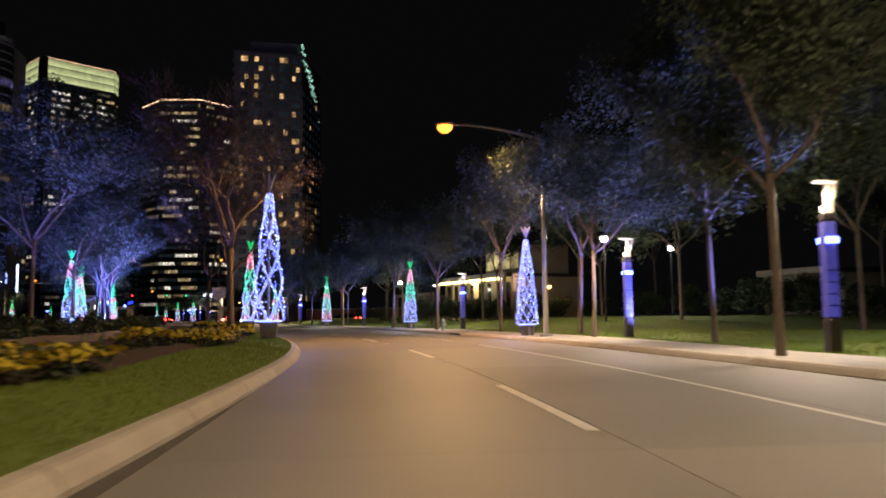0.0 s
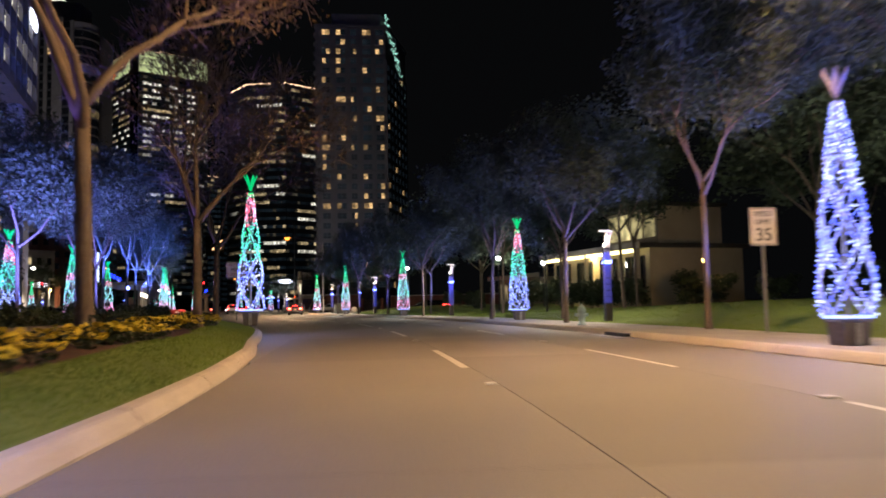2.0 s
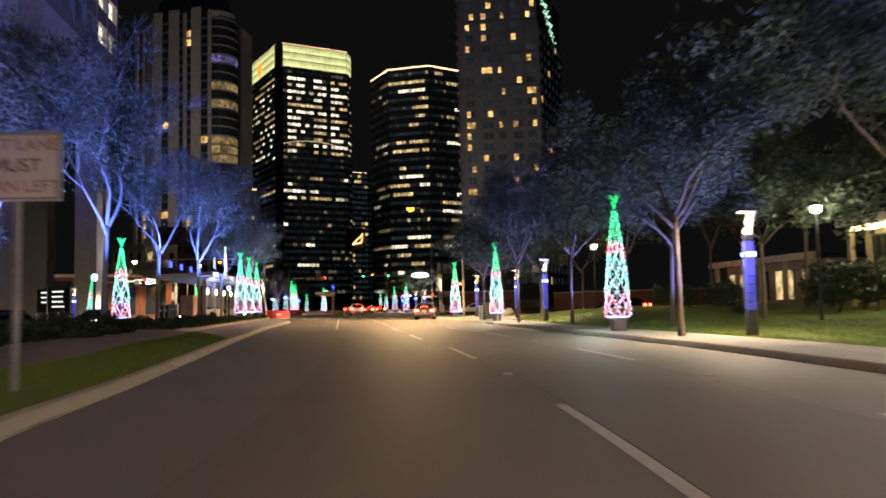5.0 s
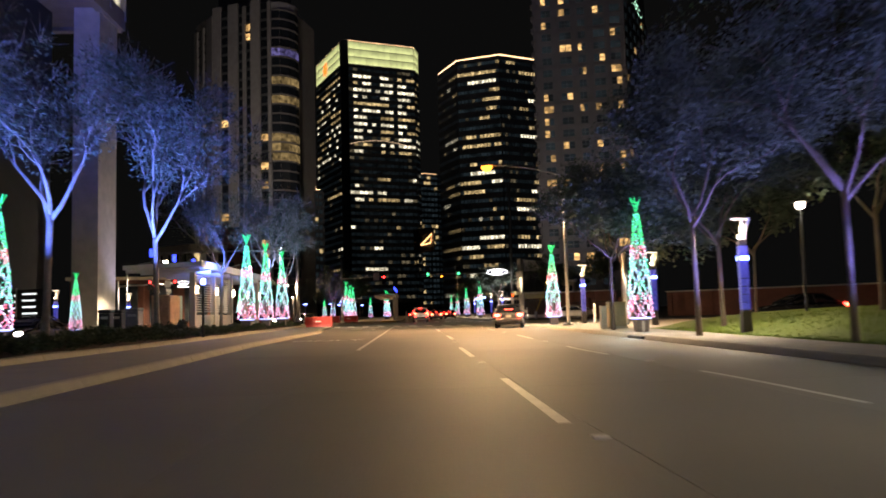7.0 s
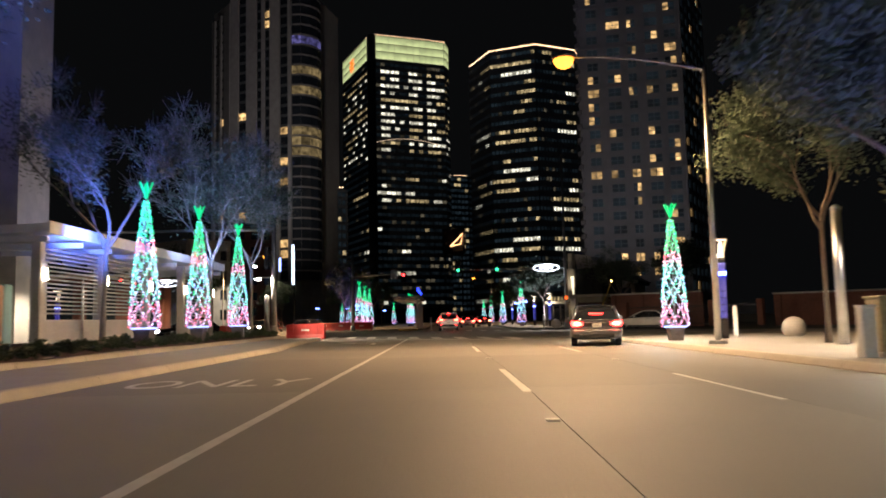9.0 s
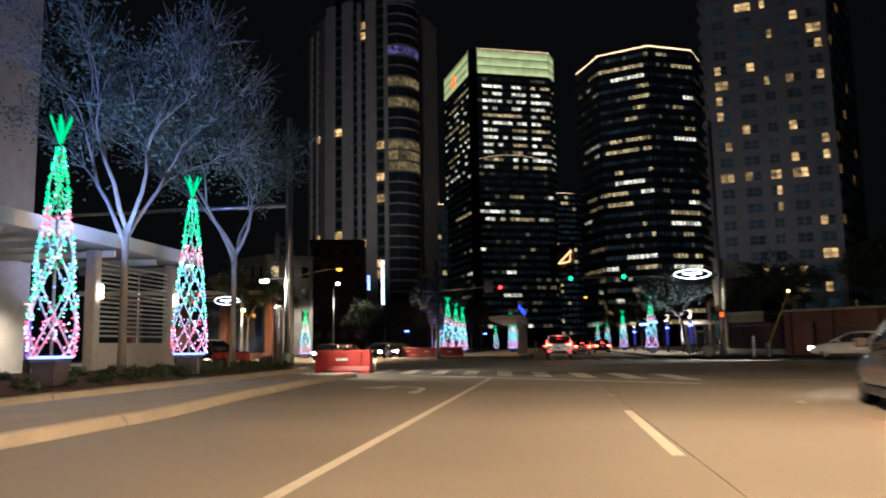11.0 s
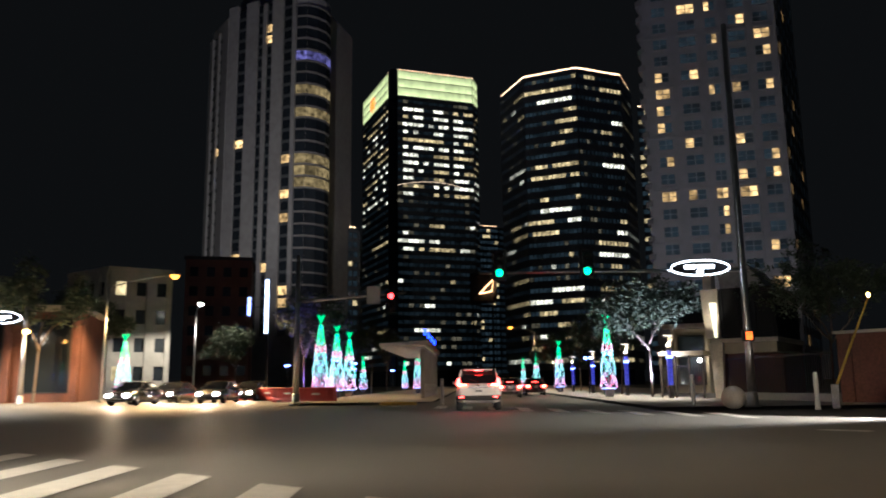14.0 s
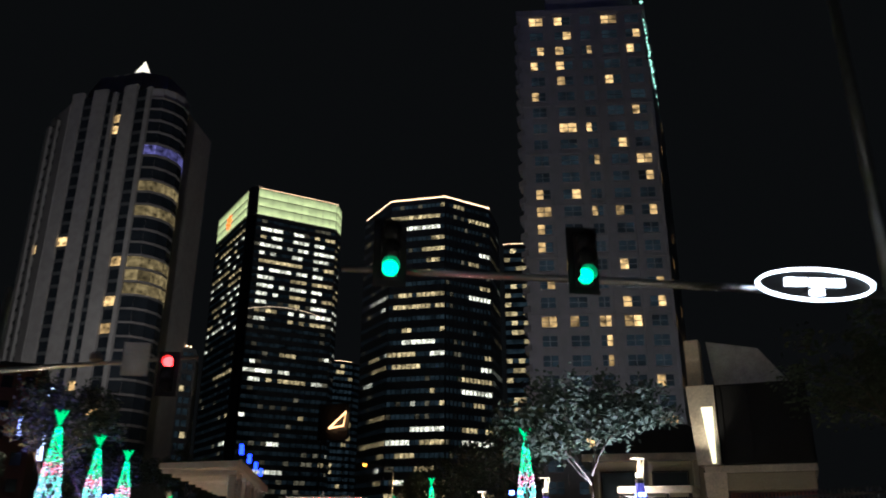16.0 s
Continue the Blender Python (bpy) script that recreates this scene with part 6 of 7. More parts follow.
part("parapet", Geo().prism([(-135.3, 187.2), (-125.4, 185.9), (-122.2, 192.9), (-133.2, 200.4)], 15.0, 15.5), STONE, mid, "low roof parapet")
facade(mid, MP[0], MP[1], 1, 14.6, 4, 4, STONE, lambda i, j: ROOM_WARM if random.random() < 0.1 else None, 295, 0.5, 0.5, 0.3, dark=TOWER_GLASS)
facade(mid, MP[1], MP[2], 1, 14.6, 4, 3, STONE, lambda i, j: ROOM_WARM if random.random() < 0.1 else None, 296, 0.5, 0.5, 0.3, dark=TOWER_GLASS)
dark_block = empty("brick_block", Matrix.Identity(4), "dark brick block in front of a pale tower", "apartment block")
KP = [(-148.4, 217.9), (-140.6, 225.6), (-150.0, 236.0), (-158.0, 228.0)]
part("core", Geo().prism(KP, 0, 22.6), BRICK, dark_block)
part("parapet", Geo().prism([(-148.4, 217.5), (-140.2, 225.6), (-150.0, 236.4), (-158.4, 228.0)], 22.6, 23.2), ROOF_DARK, dark_block)
facade(dark_block, KP[0], KP[1], 2, 22.2, 6, 4, BRICK, lambda i, j: None, 297, 0.5, 0.5, 0.3, dark=TOWER_GLASS)
pylon_sign = empty("sign_pylon", Matrix.Translation((-121.8, 209.4, 0)), "slim sign pylon with upright white lit bars", "sign")
part("mast", Geo().box(-0.12, 0.12, 0.05, 0.3, 0, 16.4, bevel=0.03), BLACK_METAL, pylon_sign)
part("sign_bar", Geo().box(-0.25, 0.25, -0.3, 0.0, 8.4, 16.1, bevel=0.03), LED_WHITE, pylon_sign, "upright white lit sign bar")
part("side_bar", Geo().box(-2.6, -2.2, -1.3, -1.0, 11.0, 13.6, bevel=0.03), LED_COOL, pylon_sign, "short white lit sign bar")
part("bracket", Geo().tube([(0, 0.1, 12.2), (-2.4, -1.0, 12.2)], 0.06, 6), BLACK_METAL, pylon_sign)

# ---------------------------------------------------------------- station shelters
def shelter(m, length, label, posts=5, back=-1.7, front=2.5, wall_y=1.9, lantern_y=-1.3, open_bays=(1,), kiosk=True):
    """A transit shelter along x: a pale canopy on posts, louvred bays, wall lanterns, and blue lanterns on the roof."""
    s = empty("station_shelter", m, label, "shelter", "station shelters")
    part("canopy", Geo().add([(-0.6, back, 3.5), (length + 0.6, back, 3.5), (length + 0.6, front, 3.62), (-0.6, front, 3.62), (-0.6, back, 3.72), (length + 0.6, back, 3.72), (length + 0.6, front, 3.88), (-0.6, front, 3.88)], [(3, 2, 1, 0), (4, 5, 6, 7), (0, 1, 5, 4), (1, 2, 6, 5), (2, 3, 7, 6), (3, 0, 4, 7)]), WHITE_PAINT, s, "pale flat canopy")
    part("fascia", Geo().box(-0.66, length + 0.66, front + 0.004, front + 0.08, 3.54, 3.93, bevel=0.02), WHITE_PAINT, s, "pale canopy edge")
    for k in range(9):
        x = -0.4 + (length + 0.8) * k / 8
        part("rib", Geo().box(x - 0.05, x + 0.05, back + 0.1, front - 0.1, 3.32, 3.5), WHITE_PAINT, s)
    slat = Geo().box(0, 1, -0.02, 0.02, -0.03, 0.03).mesh("slat", LOUVRE)
    for k in range(posts):
        x = length * k / (posts - 1)
        part("post", Geo().box(x - 0.15, x + 0.15, wall_y - 0.16, wall_y + 0.16, 0, 3.5, bevel=0.03), STONE, s, "pale square post")
        if kiosk:
            part("wall_lantern", Geo().box(x - 0.08, x + 0.08, wall_y + 0.165, wall_y + 0.29, 2.15, 2.55, bevel=0.03), WALL_LIGHT, s, "glowing wall lantern")
        if k < posts - 1 and k not in open_bays:
            w = length / (posts - 1) - 0.4
            for r in range(16):
                part("slat", slat, LOUVRE, s, m=Matrix.Translation((x + 0.2, wall_y, 1.15 + 0.135 * r)) @ Matrix.Diagonal((w, 1, 1, 1)))
            part("bench_wall", Geo().box(x + 0.2, x + 0.2 + w, wall_y - 0.1, wall_y + 0.1, 0, 0.95, bevel=0.02), STONE, s)
    for k in range(4):
        x = length * (k + 0.35) / 4
        lan = part("blue_lantern", Geo().box(x - 0.1, x + 0.1, lantern_y - 0.1, lantern_y + 0.1, 4.45, 4.92, bevel=0.03), BLUE_LANTERN, s, "blue glowing lantern")
        part("stem", Geo().tube([(x, lantern_y, 3.7), (x, lantern_y, 4.46)], 0.04, 6), BLACK_METAL, lan)
    if kiosk:
        stand = part("kiosk", Geo().box(length + 1.2, length + 2.9, 0.6, 1.5, 0, 2.0, bevel=0.03), KIOSK_TAN, s, "tan ticket kiosk")
        part("kiosk_side", Geo().box(length + 1.22, length + 2.88, 1.504, 1.56, 0.06, 1.94, bevel=0.02), KIOSK_TAN, stand, "tan panel")
        part("kiosk_screen", Geo().box(length + 0.74, length + 1.17, 0.7, 1.56, 0, 2.0, bevel=0.03), KIOSK_TEAL, s, "pale teal side panel")
    for k in range(2):
        lamp("POINT", m @ Vector((length * (0.3 + 0.45 * k), 0.2, 2.9)), 7, (1.0, 0.85, 0.65), 0.2, name="shelter_light")
    return s


LOUVRE = surface("grey_louvre", (0.36, 0.37, 0.38), 0.6, grain=12, patch=2)
KIOSK_TAN = surface("kiosk_tan", (0.55, 0.34, 0.22), 0.6, grain=10, patch=2)
KIOSK_TEAL = surface("kiosk_teal", (0.35, 0.6, 0.66), 0.4, bump=0.0)
shelter(Matrix.Translation(at(128, -15.6, 0.35)) @ pose(0, 0, 0, 0, 0, turn_at(120) - 90), 17.4, "pale transit shelter with louvred wall and blue lanterns")
shelter(Matrix.Translation(at(191, -5.6, 0.14)) @ pose(0, 0, 0, 0, 0, turn_at(180) - 90), 19, "pale transit shelter past the crossing with blue lanterns", 8, -1.7, 1.5, 1.2, 1.2, (), False)


def info_board(place, spin, lines):
    """A free-standing notice board: frame, dark panel and rows of lit bars."""
    b = empty("notice_board", Matrix.Translation(place) @ pose(0, 0, 0, 0, 0, spin), "dark notice board with rows of white lit bars", "board", "notice boards")
    part("panel", Geo().box(-1.05, 1.05, -0.05, 0.05, 1.3, 3.6, bevel=0.02), BLACK_METAL, b, "dark panel")
    for x in (-1.12, 1.12):
        part("post", Geo().box(x - 0.05, x + 0.05, -0.06, 0.06, 0, 3.7, bevel=0.015), GALV, b, "grey steel post")
    for k in range(lines):
        part("lit_bar", Geo().box(-0.62, 0.5 + 0.12 * math.sin(5.0 * k), -0.075, -0.055, 3.2 - 0.48 * k, 3.32 - 0.48 * k, bevel=0.005), POSTER_GLOW, b, "plain white lit bar")
    return b


POSTER_GLOW = glowing("lit_notice", (0.85, 0.92, 1.0), 0.9)
info_board(at(126.15, -29.9, 0.02), turn_at(126) - 8, 4)
info_board(at(128.6, -31.9, 0.02), turn_at(126) - 8, 3)
for y, o, w, h, paint, lab in ((105.6, -15.3, 0.5, 1.25, BLACK_METAL, "black litter bin with a rounded hood on the platform"), (106.6, -15.2, 0.5, 1.25, BLACK_METAL, "black litter bin with a rounded hood on the platform"), (107.9, -15.0, 0.66, 1.35, GALV, "pale grey metal ticket cabinet on the platform")):
    c = empty("litter_bin" if h < 1.3 else "metal_cabinet", Matrix.Translation(at(y, o, 0.35)) @ pose(0, 0, 0, 0, 0, turn_at(y)), lab, "bin" if h < 1.3 else "cabinet", "platform bins" if h < 1.3 else "")
    part("body", Geo().box(-w / 2, w / 2, -w / 2, w / 2, 0.06, h - 0.16, bevel=0.03), paint, c)
    part("plinth", Geo().box(-w / 2 + 0.04, w / 2 - 0.04, -w / 2 + 0.04, w / 2 - 0.04, 0, 0.06), TRIM, c)
    part("hood", Geo().box(-w / 2 - 0.03, w / 2 + 0.03, -w / 2 - 0.03, w / 2 + 0.03, h - 0.15, h, bevel=0.06), paint, c)
    part("label_bar", Geo().box(-w * 0.3, w * 0.3, -w / 2 - 0.012, -w / 2 - 0.002, h - 0.42, h - 0.3), SIGN_WHITE, c, "plain pale label bar")
for y, o in ((103.6, -10.4), (86, -13.0)):
    p = empty("blue_post_light", Matrix.Translation(at(y, o, 0.3)), "slim black post with a bright blue lamp", "lamp", "blue post lights")
    part("post", Geo().tube([(0, 0, 0), (0, 0, 2.25)], 0.05, 8), BLACK_METAL, p)
    part("lamp_head", Geo().lathe([(0.04, 2.2), (0.11, 2.26), (0.11, 2.42), (0.05, 2.48)], 12), BLUE_GLOW, p, "bright blue lamp")
    lamp("POINT", at(y, o + 0.3, 2.8), 25, (0.3, 0.38, 1.0), 0.1, name="blue_post_lamp")
for y, o, hgt in ((60, -22.8, 3.6), (47, -22.6, 3.6), (72, -22.9, 3.6), (80, -23.2, 3.4), (92, -23.0, 3.4), (190, -13.5, 3.2), (200, -13.5, 3.2), (212, -18, 3.2), (205, -22, 3.2), (178, 9.0, 3.0), (186.5, 9.0, 3.0), (226, -18, 3.2), (240, -14, 3.2)):
    p = empty("blue_post_light", Matrix.Translation(at(y, o, 0.1)), "black post with twin blue floodlights", "lamp", "blue post lights")
    part("post", Geo().tube([(0, 0, 0), (0, 0, hgt)], 0.05, 8), BLACK_METAL, p)
    for x in (-0.22, 0.22):
        part("floodlight", Geo().box(x - 0.12, x + 0.12, -0.16, 0.0, hgt - 0.1, hgt + 0.1, bevel=0.03), BLUE_GLOW, p, "bright blue floodlight")


# ---------------------------------------------------------------- signs, hydrant, cabinet, barriers
def sign(y, o, z, w, h, bottom, lines, label, spin=0.0, colours=None):
    s = empty("road_sign", Matrix.Translation(at(y, o, z)) @ pose(0, 0, 0, 0, 0, turn_at(y) + spin), label, "sign")
    part("post", Geo().box(-0.035, 0.035, -0.02, 0.03, 0, bottom + h * 0.9, bevel=0.008), GALV, s, "grey steel post")
    plate = part("plate", Geo().box(-w / 2, w / 2, -0.05, -0.035, bottom, bottom + h, bevel=0.004), SIGN_WHITE, s, "white reflective plate")
    rim = Geo()
    for x0, x1, z0, z1 in ((-w / 2 + 0.02, w / 2 - 0.02, bottom + 0.02, bottom + 0.035), (-w / 2 + 0.02, w / 2 - 0.02, bottom + h - 0.035, bottom + h - 0.02), (-w / 2 + 0.02, -w / 2 + 0.035, bottom + 0.02, bottom + h - 0.02), (w / 2 - 0.035, w / 2 - 0.02, bottom + 0.02, bottom + h - 0.02)):
        rim.box(x0, x1, -0.056, -0.05, z0, z1)
    part("border", rim, SIGN_BLACK, plate)
    for words, size, zz, mat_ in lines:
        lettering(words, size, mat_, plate, Matrix.Translation((0, -0.056, bottom + zz * h)) @ pose(0, 0, 0, 90, 0, 0))
    return s


sign(42.1, 7.9, 0.14, 0.66, 0.88, 2.02, [("SPEED", 0.17, 0.83, SIGN_BLACK), ("LIMIT", 0.17, 0.62, SIGN_BLACK), ("35", 0.42, 0.27, SIGN_BLACK)], "white speed limit sign on a steel post")
sign(63.8, -5.95, 0.36, 0.98, 0.78, 2.09, [("LEFT LANE", 0.19, 0.8, SIGN_RED), ("MUST", 0.21, 0.5, SIGN_BLACK), ("TURN LEFT", 0.19, 0.2, SIGN_RED)], "white lane sign with dark and red words")

hyd = empty("fire_hydrant", Matrix.Translation(at(50.6, 6.45, 0.14)), "pale blue-green fire hydrant on the pavement", "hydrant")
part("barrel", Geo().lathe([(0.15, 0), (0.16, 0.04), (0.11, 0.06), (0.11, 0.44), (0.15, 0.46), (0.15, 0.5), (0.12, 0.6), (0.05, 0.68)], 16), HYDRANT, hyd, "", True)
part("cap_nut", Geo().lathe([(0.035, 0.66), (0.035, 0.74)], 6), HYDRANT, hyd)
for a in (0, 120, 240):
    part("nozzle", Geo().lathe([(0.055, 0.0), (0.055, 0.1), (0.07, 0.1), (0.07, 0.15)], 10), HYDRANT, hyd, m=pose(0, 0, 0.36, 90, 0, a) @ Matrix.Translation((0, 0, 0.07)))

cab = empty("signal_cabinet", Matrix.Translation(at(104.9, 7.55, 0.14)) @ pose(0, 0, 0, 0, 0, turn_at(105)) @ Matrix.Diagonal((0.8, 0.8, 0.84, 1)), "tan metal traffic signal cabinet on a plinth", "cabinet")
part("plinth", Geo().box(-0.55, 0.55, -0.4, 0.4, 0, 0.12, bevel=0.02), KERB, cab)
part("body", Geo().box(-0.48, 0.48, -0.34, 0.34, 0.12, 1.35, bevel=0.03), TAN_CABINET, cab)
part("roof", Geo().box(-0.51, 0.51, -0.38, 0.38, 1.35, 1.41, bevel=0.02), TAN_CABINET, cab)
door = part("door", Geo().box(-0.42, 0.42, -0.365, -0.34, 0.2, 1.28, bevel=0.01), TAN_CABINET, cab)
part("handle", Geo().box(0.28, 0.32, -0.4, -0.365, 0.66, 0.84, bevel=0.008), BRUSHED, door, "steel handle")
slim = empty("signal_cabinet", Matrix.Translation(at(104.7, 6.9, 0.14)) @ pose(0, 0, 0, 0, 0, turn_at(105)) @ Matrix.Diagonal((0.8, 0.8, 0.84, 1)), "narrow pale utility cabinet beside a bigger one", "cabinet")
part("body", Geo().box(-0.17, 0.17, -0.17, 0.17, 0, 1.15, bevel=0.03), WHITE_PAINT, slim)
part("lid", Geo().box(-0.19, 0.19, -0.19, 0.19, 1.15, 1.2, bevel=0.02), WHITE_PAINT, slim)

BARRIER = None
for p, spin in (((-57.0, 130.2, 0), 22), ((-60.5, 127.2, 0), 112), ((-85.2, 170.2, 0), 8), ((-75.3, 163.7, 0), 8), ((-80.4, 167.0, 0), 8), ((-90.5, 172.6, 0), 8)):
    m = Matrix.Translation(p) @ pose(0, 0, 0, 0, 0, spin)
    if BARRIER is None:
        BARRIER = empty("traffic_barrier", m, "red plastic water-filled barrier on the asphalt", "barrier", "plastic barriers")
        prof = [(-0.26, 0), (-0.26, 0.12), (-0.2, 0.3), (-0.18, 0.9), (-0.13, 0.96), (0.13, 0.96), (0.18, 0.9), (0.2, 0.3), (0.26, 0.12), (0.26, 0)]
        g = Geo().add([(x, y, z) for x in (-1.2, 1.2) for y, z in prof], [tuple(reversed(range(10))), tuple(range(10, 20))] + [(k, k + 1, k + 11, k + 10) for k in range(9)] + [(9, 0, 10, 19)])
        g.f = [tuple(reversed(q)) for q in g.f]
        part("shell", g, RED_PLASTIC, BARRIER)
        for x in (-0.8, 0.0, 0.8):
            part("rib", Geo().box(x - 0.08, x + 0.08, -0.215, 0.215, 0.3, 0.86, bevel=0.03), RED_PLASTIC, BARRIER)
        part("label_bar", Geo().box(-0.26, 0.26, -0.235, -0.216, 0.52, 0.62, pose(0, 0, 0)), SIGN_WHITE, BARRIER, "pale plain label bar")
        for x in (-0.6, 0.6):
            # Solid dark box in place of a recess, its shade put into the colour.
            part("fork_slot", Geo().box(x - 0.2, x + 0.2, -0.265, -0.2, 0.0, 0.11), BLACK_METAL, BARRIER, "dark box standing in for the fork slot's shade")
    else:
        copy_thing(BARRIER, m)

for p in ((-52.25, 159.7), (-47.4, 157.3), (-64.8, 160.6)) + tuple((x, y) for x, y in ((-30.5, 122.8),)):
    b = empty("bollard", Matrix.Translation((p[0], p[1], 0.02)), "slim white plastic bollard at the crossing", "bollard", "bollards")
    part("tube", Geo().lathe([(0.1, 0), (0.11, 0.06), (0.085, 0.08), (0.085, 1.25), (0.06, 1.33)], 14), WHITE_PAINT, b, "", True)
    part("band", Geo().lathe([(0.089, 0.9), (0.089, 1.1)], 14), SIGN_WHITE, b, "pale reflective band")
for p in ((-50.3, 157.6), (-110.0, 164.0), (-28.5, 123.5)):
    g = Geo().lathe([(0.44 * math.sin(a), 0.42 - 0.44 * math.cos(a)) for a in np.linspace(0.25, 3.13, 16)], 24)
    whole("stone_ball", g, STONE, "large pale stone ball on the corner pavement", "stone ball", "stone balls", smooth=True, m=Matrix.Translation((p[0], p[1], 0.02)))


# ---------------------------------------------------------------- traffic signals
def signal_head(parent, m, lit):
    """Three-lamp signal housing with visors; facing -y."""
    h = part("signal_head", Geo().box(-0.17, 0.17, -0.1, 0.12, -0.52, 0.52, bevel=0.04), BLACK_METAL, parent, "black signal housing", m=m)
    part("backplate", Geo().box(-0.3, 0.3, 0.0, 0.03, -0.66, 0.66, bevel=0.01), BLACK_METAL, h)
    for k, c in enumerate(("green", "amber", "red")):
        z = -0.34 + 0.34 * k
        on = c == lit
        mat_ = {"green": SIGNAL_GREEN, "red": SIGNAL_RED}.get(c) if on else SIGN_BLACK
        part("lens", Geo().lathe([(0.155, 0), (0.145, 0.03), (0.06, 0.06)], 18, pose(0, -0.1, z, 90, 0, 0)), mat_, h, (c + " lit lens") if on else "unlit lens")
        vis = [[(0.165 * math.cos(a), y, z + 0.165 * math.sin(a)) for a in np.linspace(-0.4, 3.54, 10)] for y in (-0.1, -0.3)]
        part("visor", Geo().ribbon(vis), BLACK_METAL, h)
    return h


def mast(base, end, height, label, pole_top, rise=0.16):
    s = empty("traffic_signal", Matrix.Translation(base), label, "traffic signal", "traffic signals")
    d = Vector(end) - Vector(base)
    part("pole", Geo().tube([(0, 0, 0.1), (0, 0, height * 0.5), (0, 0, pole_top)], [0.17, 0.15, 0.1], 16), STEEL, s, "polished steel pole", True)
    part("base_drum", Geo().lathe([(0.3, 0), (0.3, 0.08), (0.22, 0.12), (0.22, 0.5), (0.18, 0.6)], 16), STEEL, s, "", True)
    part("arm", Geo().tube([(0, 0, height), (d.x * 0.5, d.y * 0.5, height + rise * 0.6), (d.x, d.y, height + rise)], [0.09, 0.07, 0.05], 10), STEEL, s, "polished steel mast arm", True)
    return s


face_us = turn_at(150)
sig = mast((-49.9, 159.45, 0.02), (-59.6, 154.8, 0), 5.5, "polished steel signal mast with two green lights and oval sign", 16.2, 0.1)
for x, y in ((-55.5, 156.7), (-58.75, 155.15)):
    signal_head(sig, Matrix.Translation((x + 49.9, y - 159.45 - 0.12, 5.9)) @ pose(0, 0, 0, 0, 0, face_us), "green")


def oval_sign(parent, m, w=1.25, h=0.42):
    o = part("oval_sign", Geo().lathe([(1, -0.04), (1, 0.04)], 40, Matrix.Diagonal((w, h, 1, 1)) @ Matrix.Identity(4)), SIGN_BLACK, parent, "dark oval street sign", m=m @ pose(0, 0, 0, 90, 0, 0))
    ring = [(w * math.cos(a), h * math.sin(a), 0.05) for a in np.linspace(0, 2 * math.pi, 49)]
    part("neon_rim", Geo().tube(ring, 0.028, 6), SIGN_GLOW, o, "white glowing rim")
    for x, ww in ((-0.4, 0.42), (0.05, 0.34), (0.42, 0.3)):
        part("name_bar", Geo().box(x - ww / 2, x + ww / 2, -0.04, 0.12, 0.045, 0.06), SIGN_GLOW, o, "plain white glowing bar")
    part("name_bar", Geo().box(-0.13, 0.13, -0.22, -0.1, 0.045, 0.06), SIGN_GLOW, o, "plain white glowing bar")
    return o


oval_sign(sig, Matrix.Translation((-1.5, -0.87, 5.6)) @ pose(0, 0, 0, 0, 0, face_us - 4), 1.16, 0.31)
ped = part("pedestrian_signal", Geo().box(-0.22, 0.22, -0.16, 0.1, 2.6, 3.05, pose(0, 0, 0, 0, 0, face_us), 0.03), BLACK_METAL, sig, "black pedestrian signal box")
sym = Geo()
for x in (-0.12, -0.05, 0.02, 0.09):
    sym.box(x, x + 0.045, -0.175, -0.162, 2.8, 2.98, pose(0, 0, 0, 0, 0, face_us))
sym.box(-0.12, 0.135, -0.175, -0.162, 2.66, 2.8, pose(0, 0, 0, 0, 0, face_us))
part("stop_symbol", sym, HAND_GLOW, ped, "orange lit stop symbol")

sig2 = mast((-74.7, 161.0, 0.02), (-67.8, 161.9, 0), 5.85, "polished steel signal mast with a red light and white sign", 8.6)
signal_head(sig2, Matrix.Translation((6.15, 0.6, 5.5)) @ pose(0, 0, 0, 0, 0, face_us), "red")
part("lane_plate", Geo().box(-0.38, 0.38, -0.16, -0.13, -0.5, 0.5, Matrix.Translation((5.1, 0.45, 5.95)) @ pose(0, 0, 0, 0, 0, face_us), 0.01), SIGN_WHITE, sig2, "white lane sign plate")
amber = part("arm_lamp", Geo().lathe([(0.08, 0), (0.2, 0.05), (0.2, 0.2), (0.08, 0.28)], 12, Matrix.Translation((3.6, 0.4, 6.0))), GALV, sig2)

sig3 = mast((-56.7, 126.8, 0.3), (-68.0, 122.0, 0), 6.3, "polished steel signal mast in the planting bed", 9.8)
signal_head(sig3, Matrix.Translation((-0.35, -0.25, 4.6)) @ pose(0, 0, 0, 0, 0, face_us + 120), "none")
part("luminaire", Geo().box(-0.17, 0.17, -0.1, 0.1, -0.06, 0.05, Matrix.Translation((-0.72, -0.6, 3.35)) @ pose(0, 0, 0, 0, 0, 40), 0.04), POST_GLOW, sig3, "lit white luminaire")
part("luminaire_arm", Geo().tube([(0, 0, 3.45), (-0.72, -0.6, 3.45)], 0.04, 8), STEEL, sig3)
lamp("SPOT", (-57.5, 126.3, 3.5), 4000, (1.0, 0.8, 0.55), 0.2, (-46.5, 134.5, 0), 112, 0.9, "luminaire_light")
part("control_post", Geo().lathe([(0.17, 0), (0.17, 2.3), (0.1, 2.4)], 14, Matrix.Translation((-0.3, -0.25, 0))), STEEL, sig3, "polished steel sleeve", True)

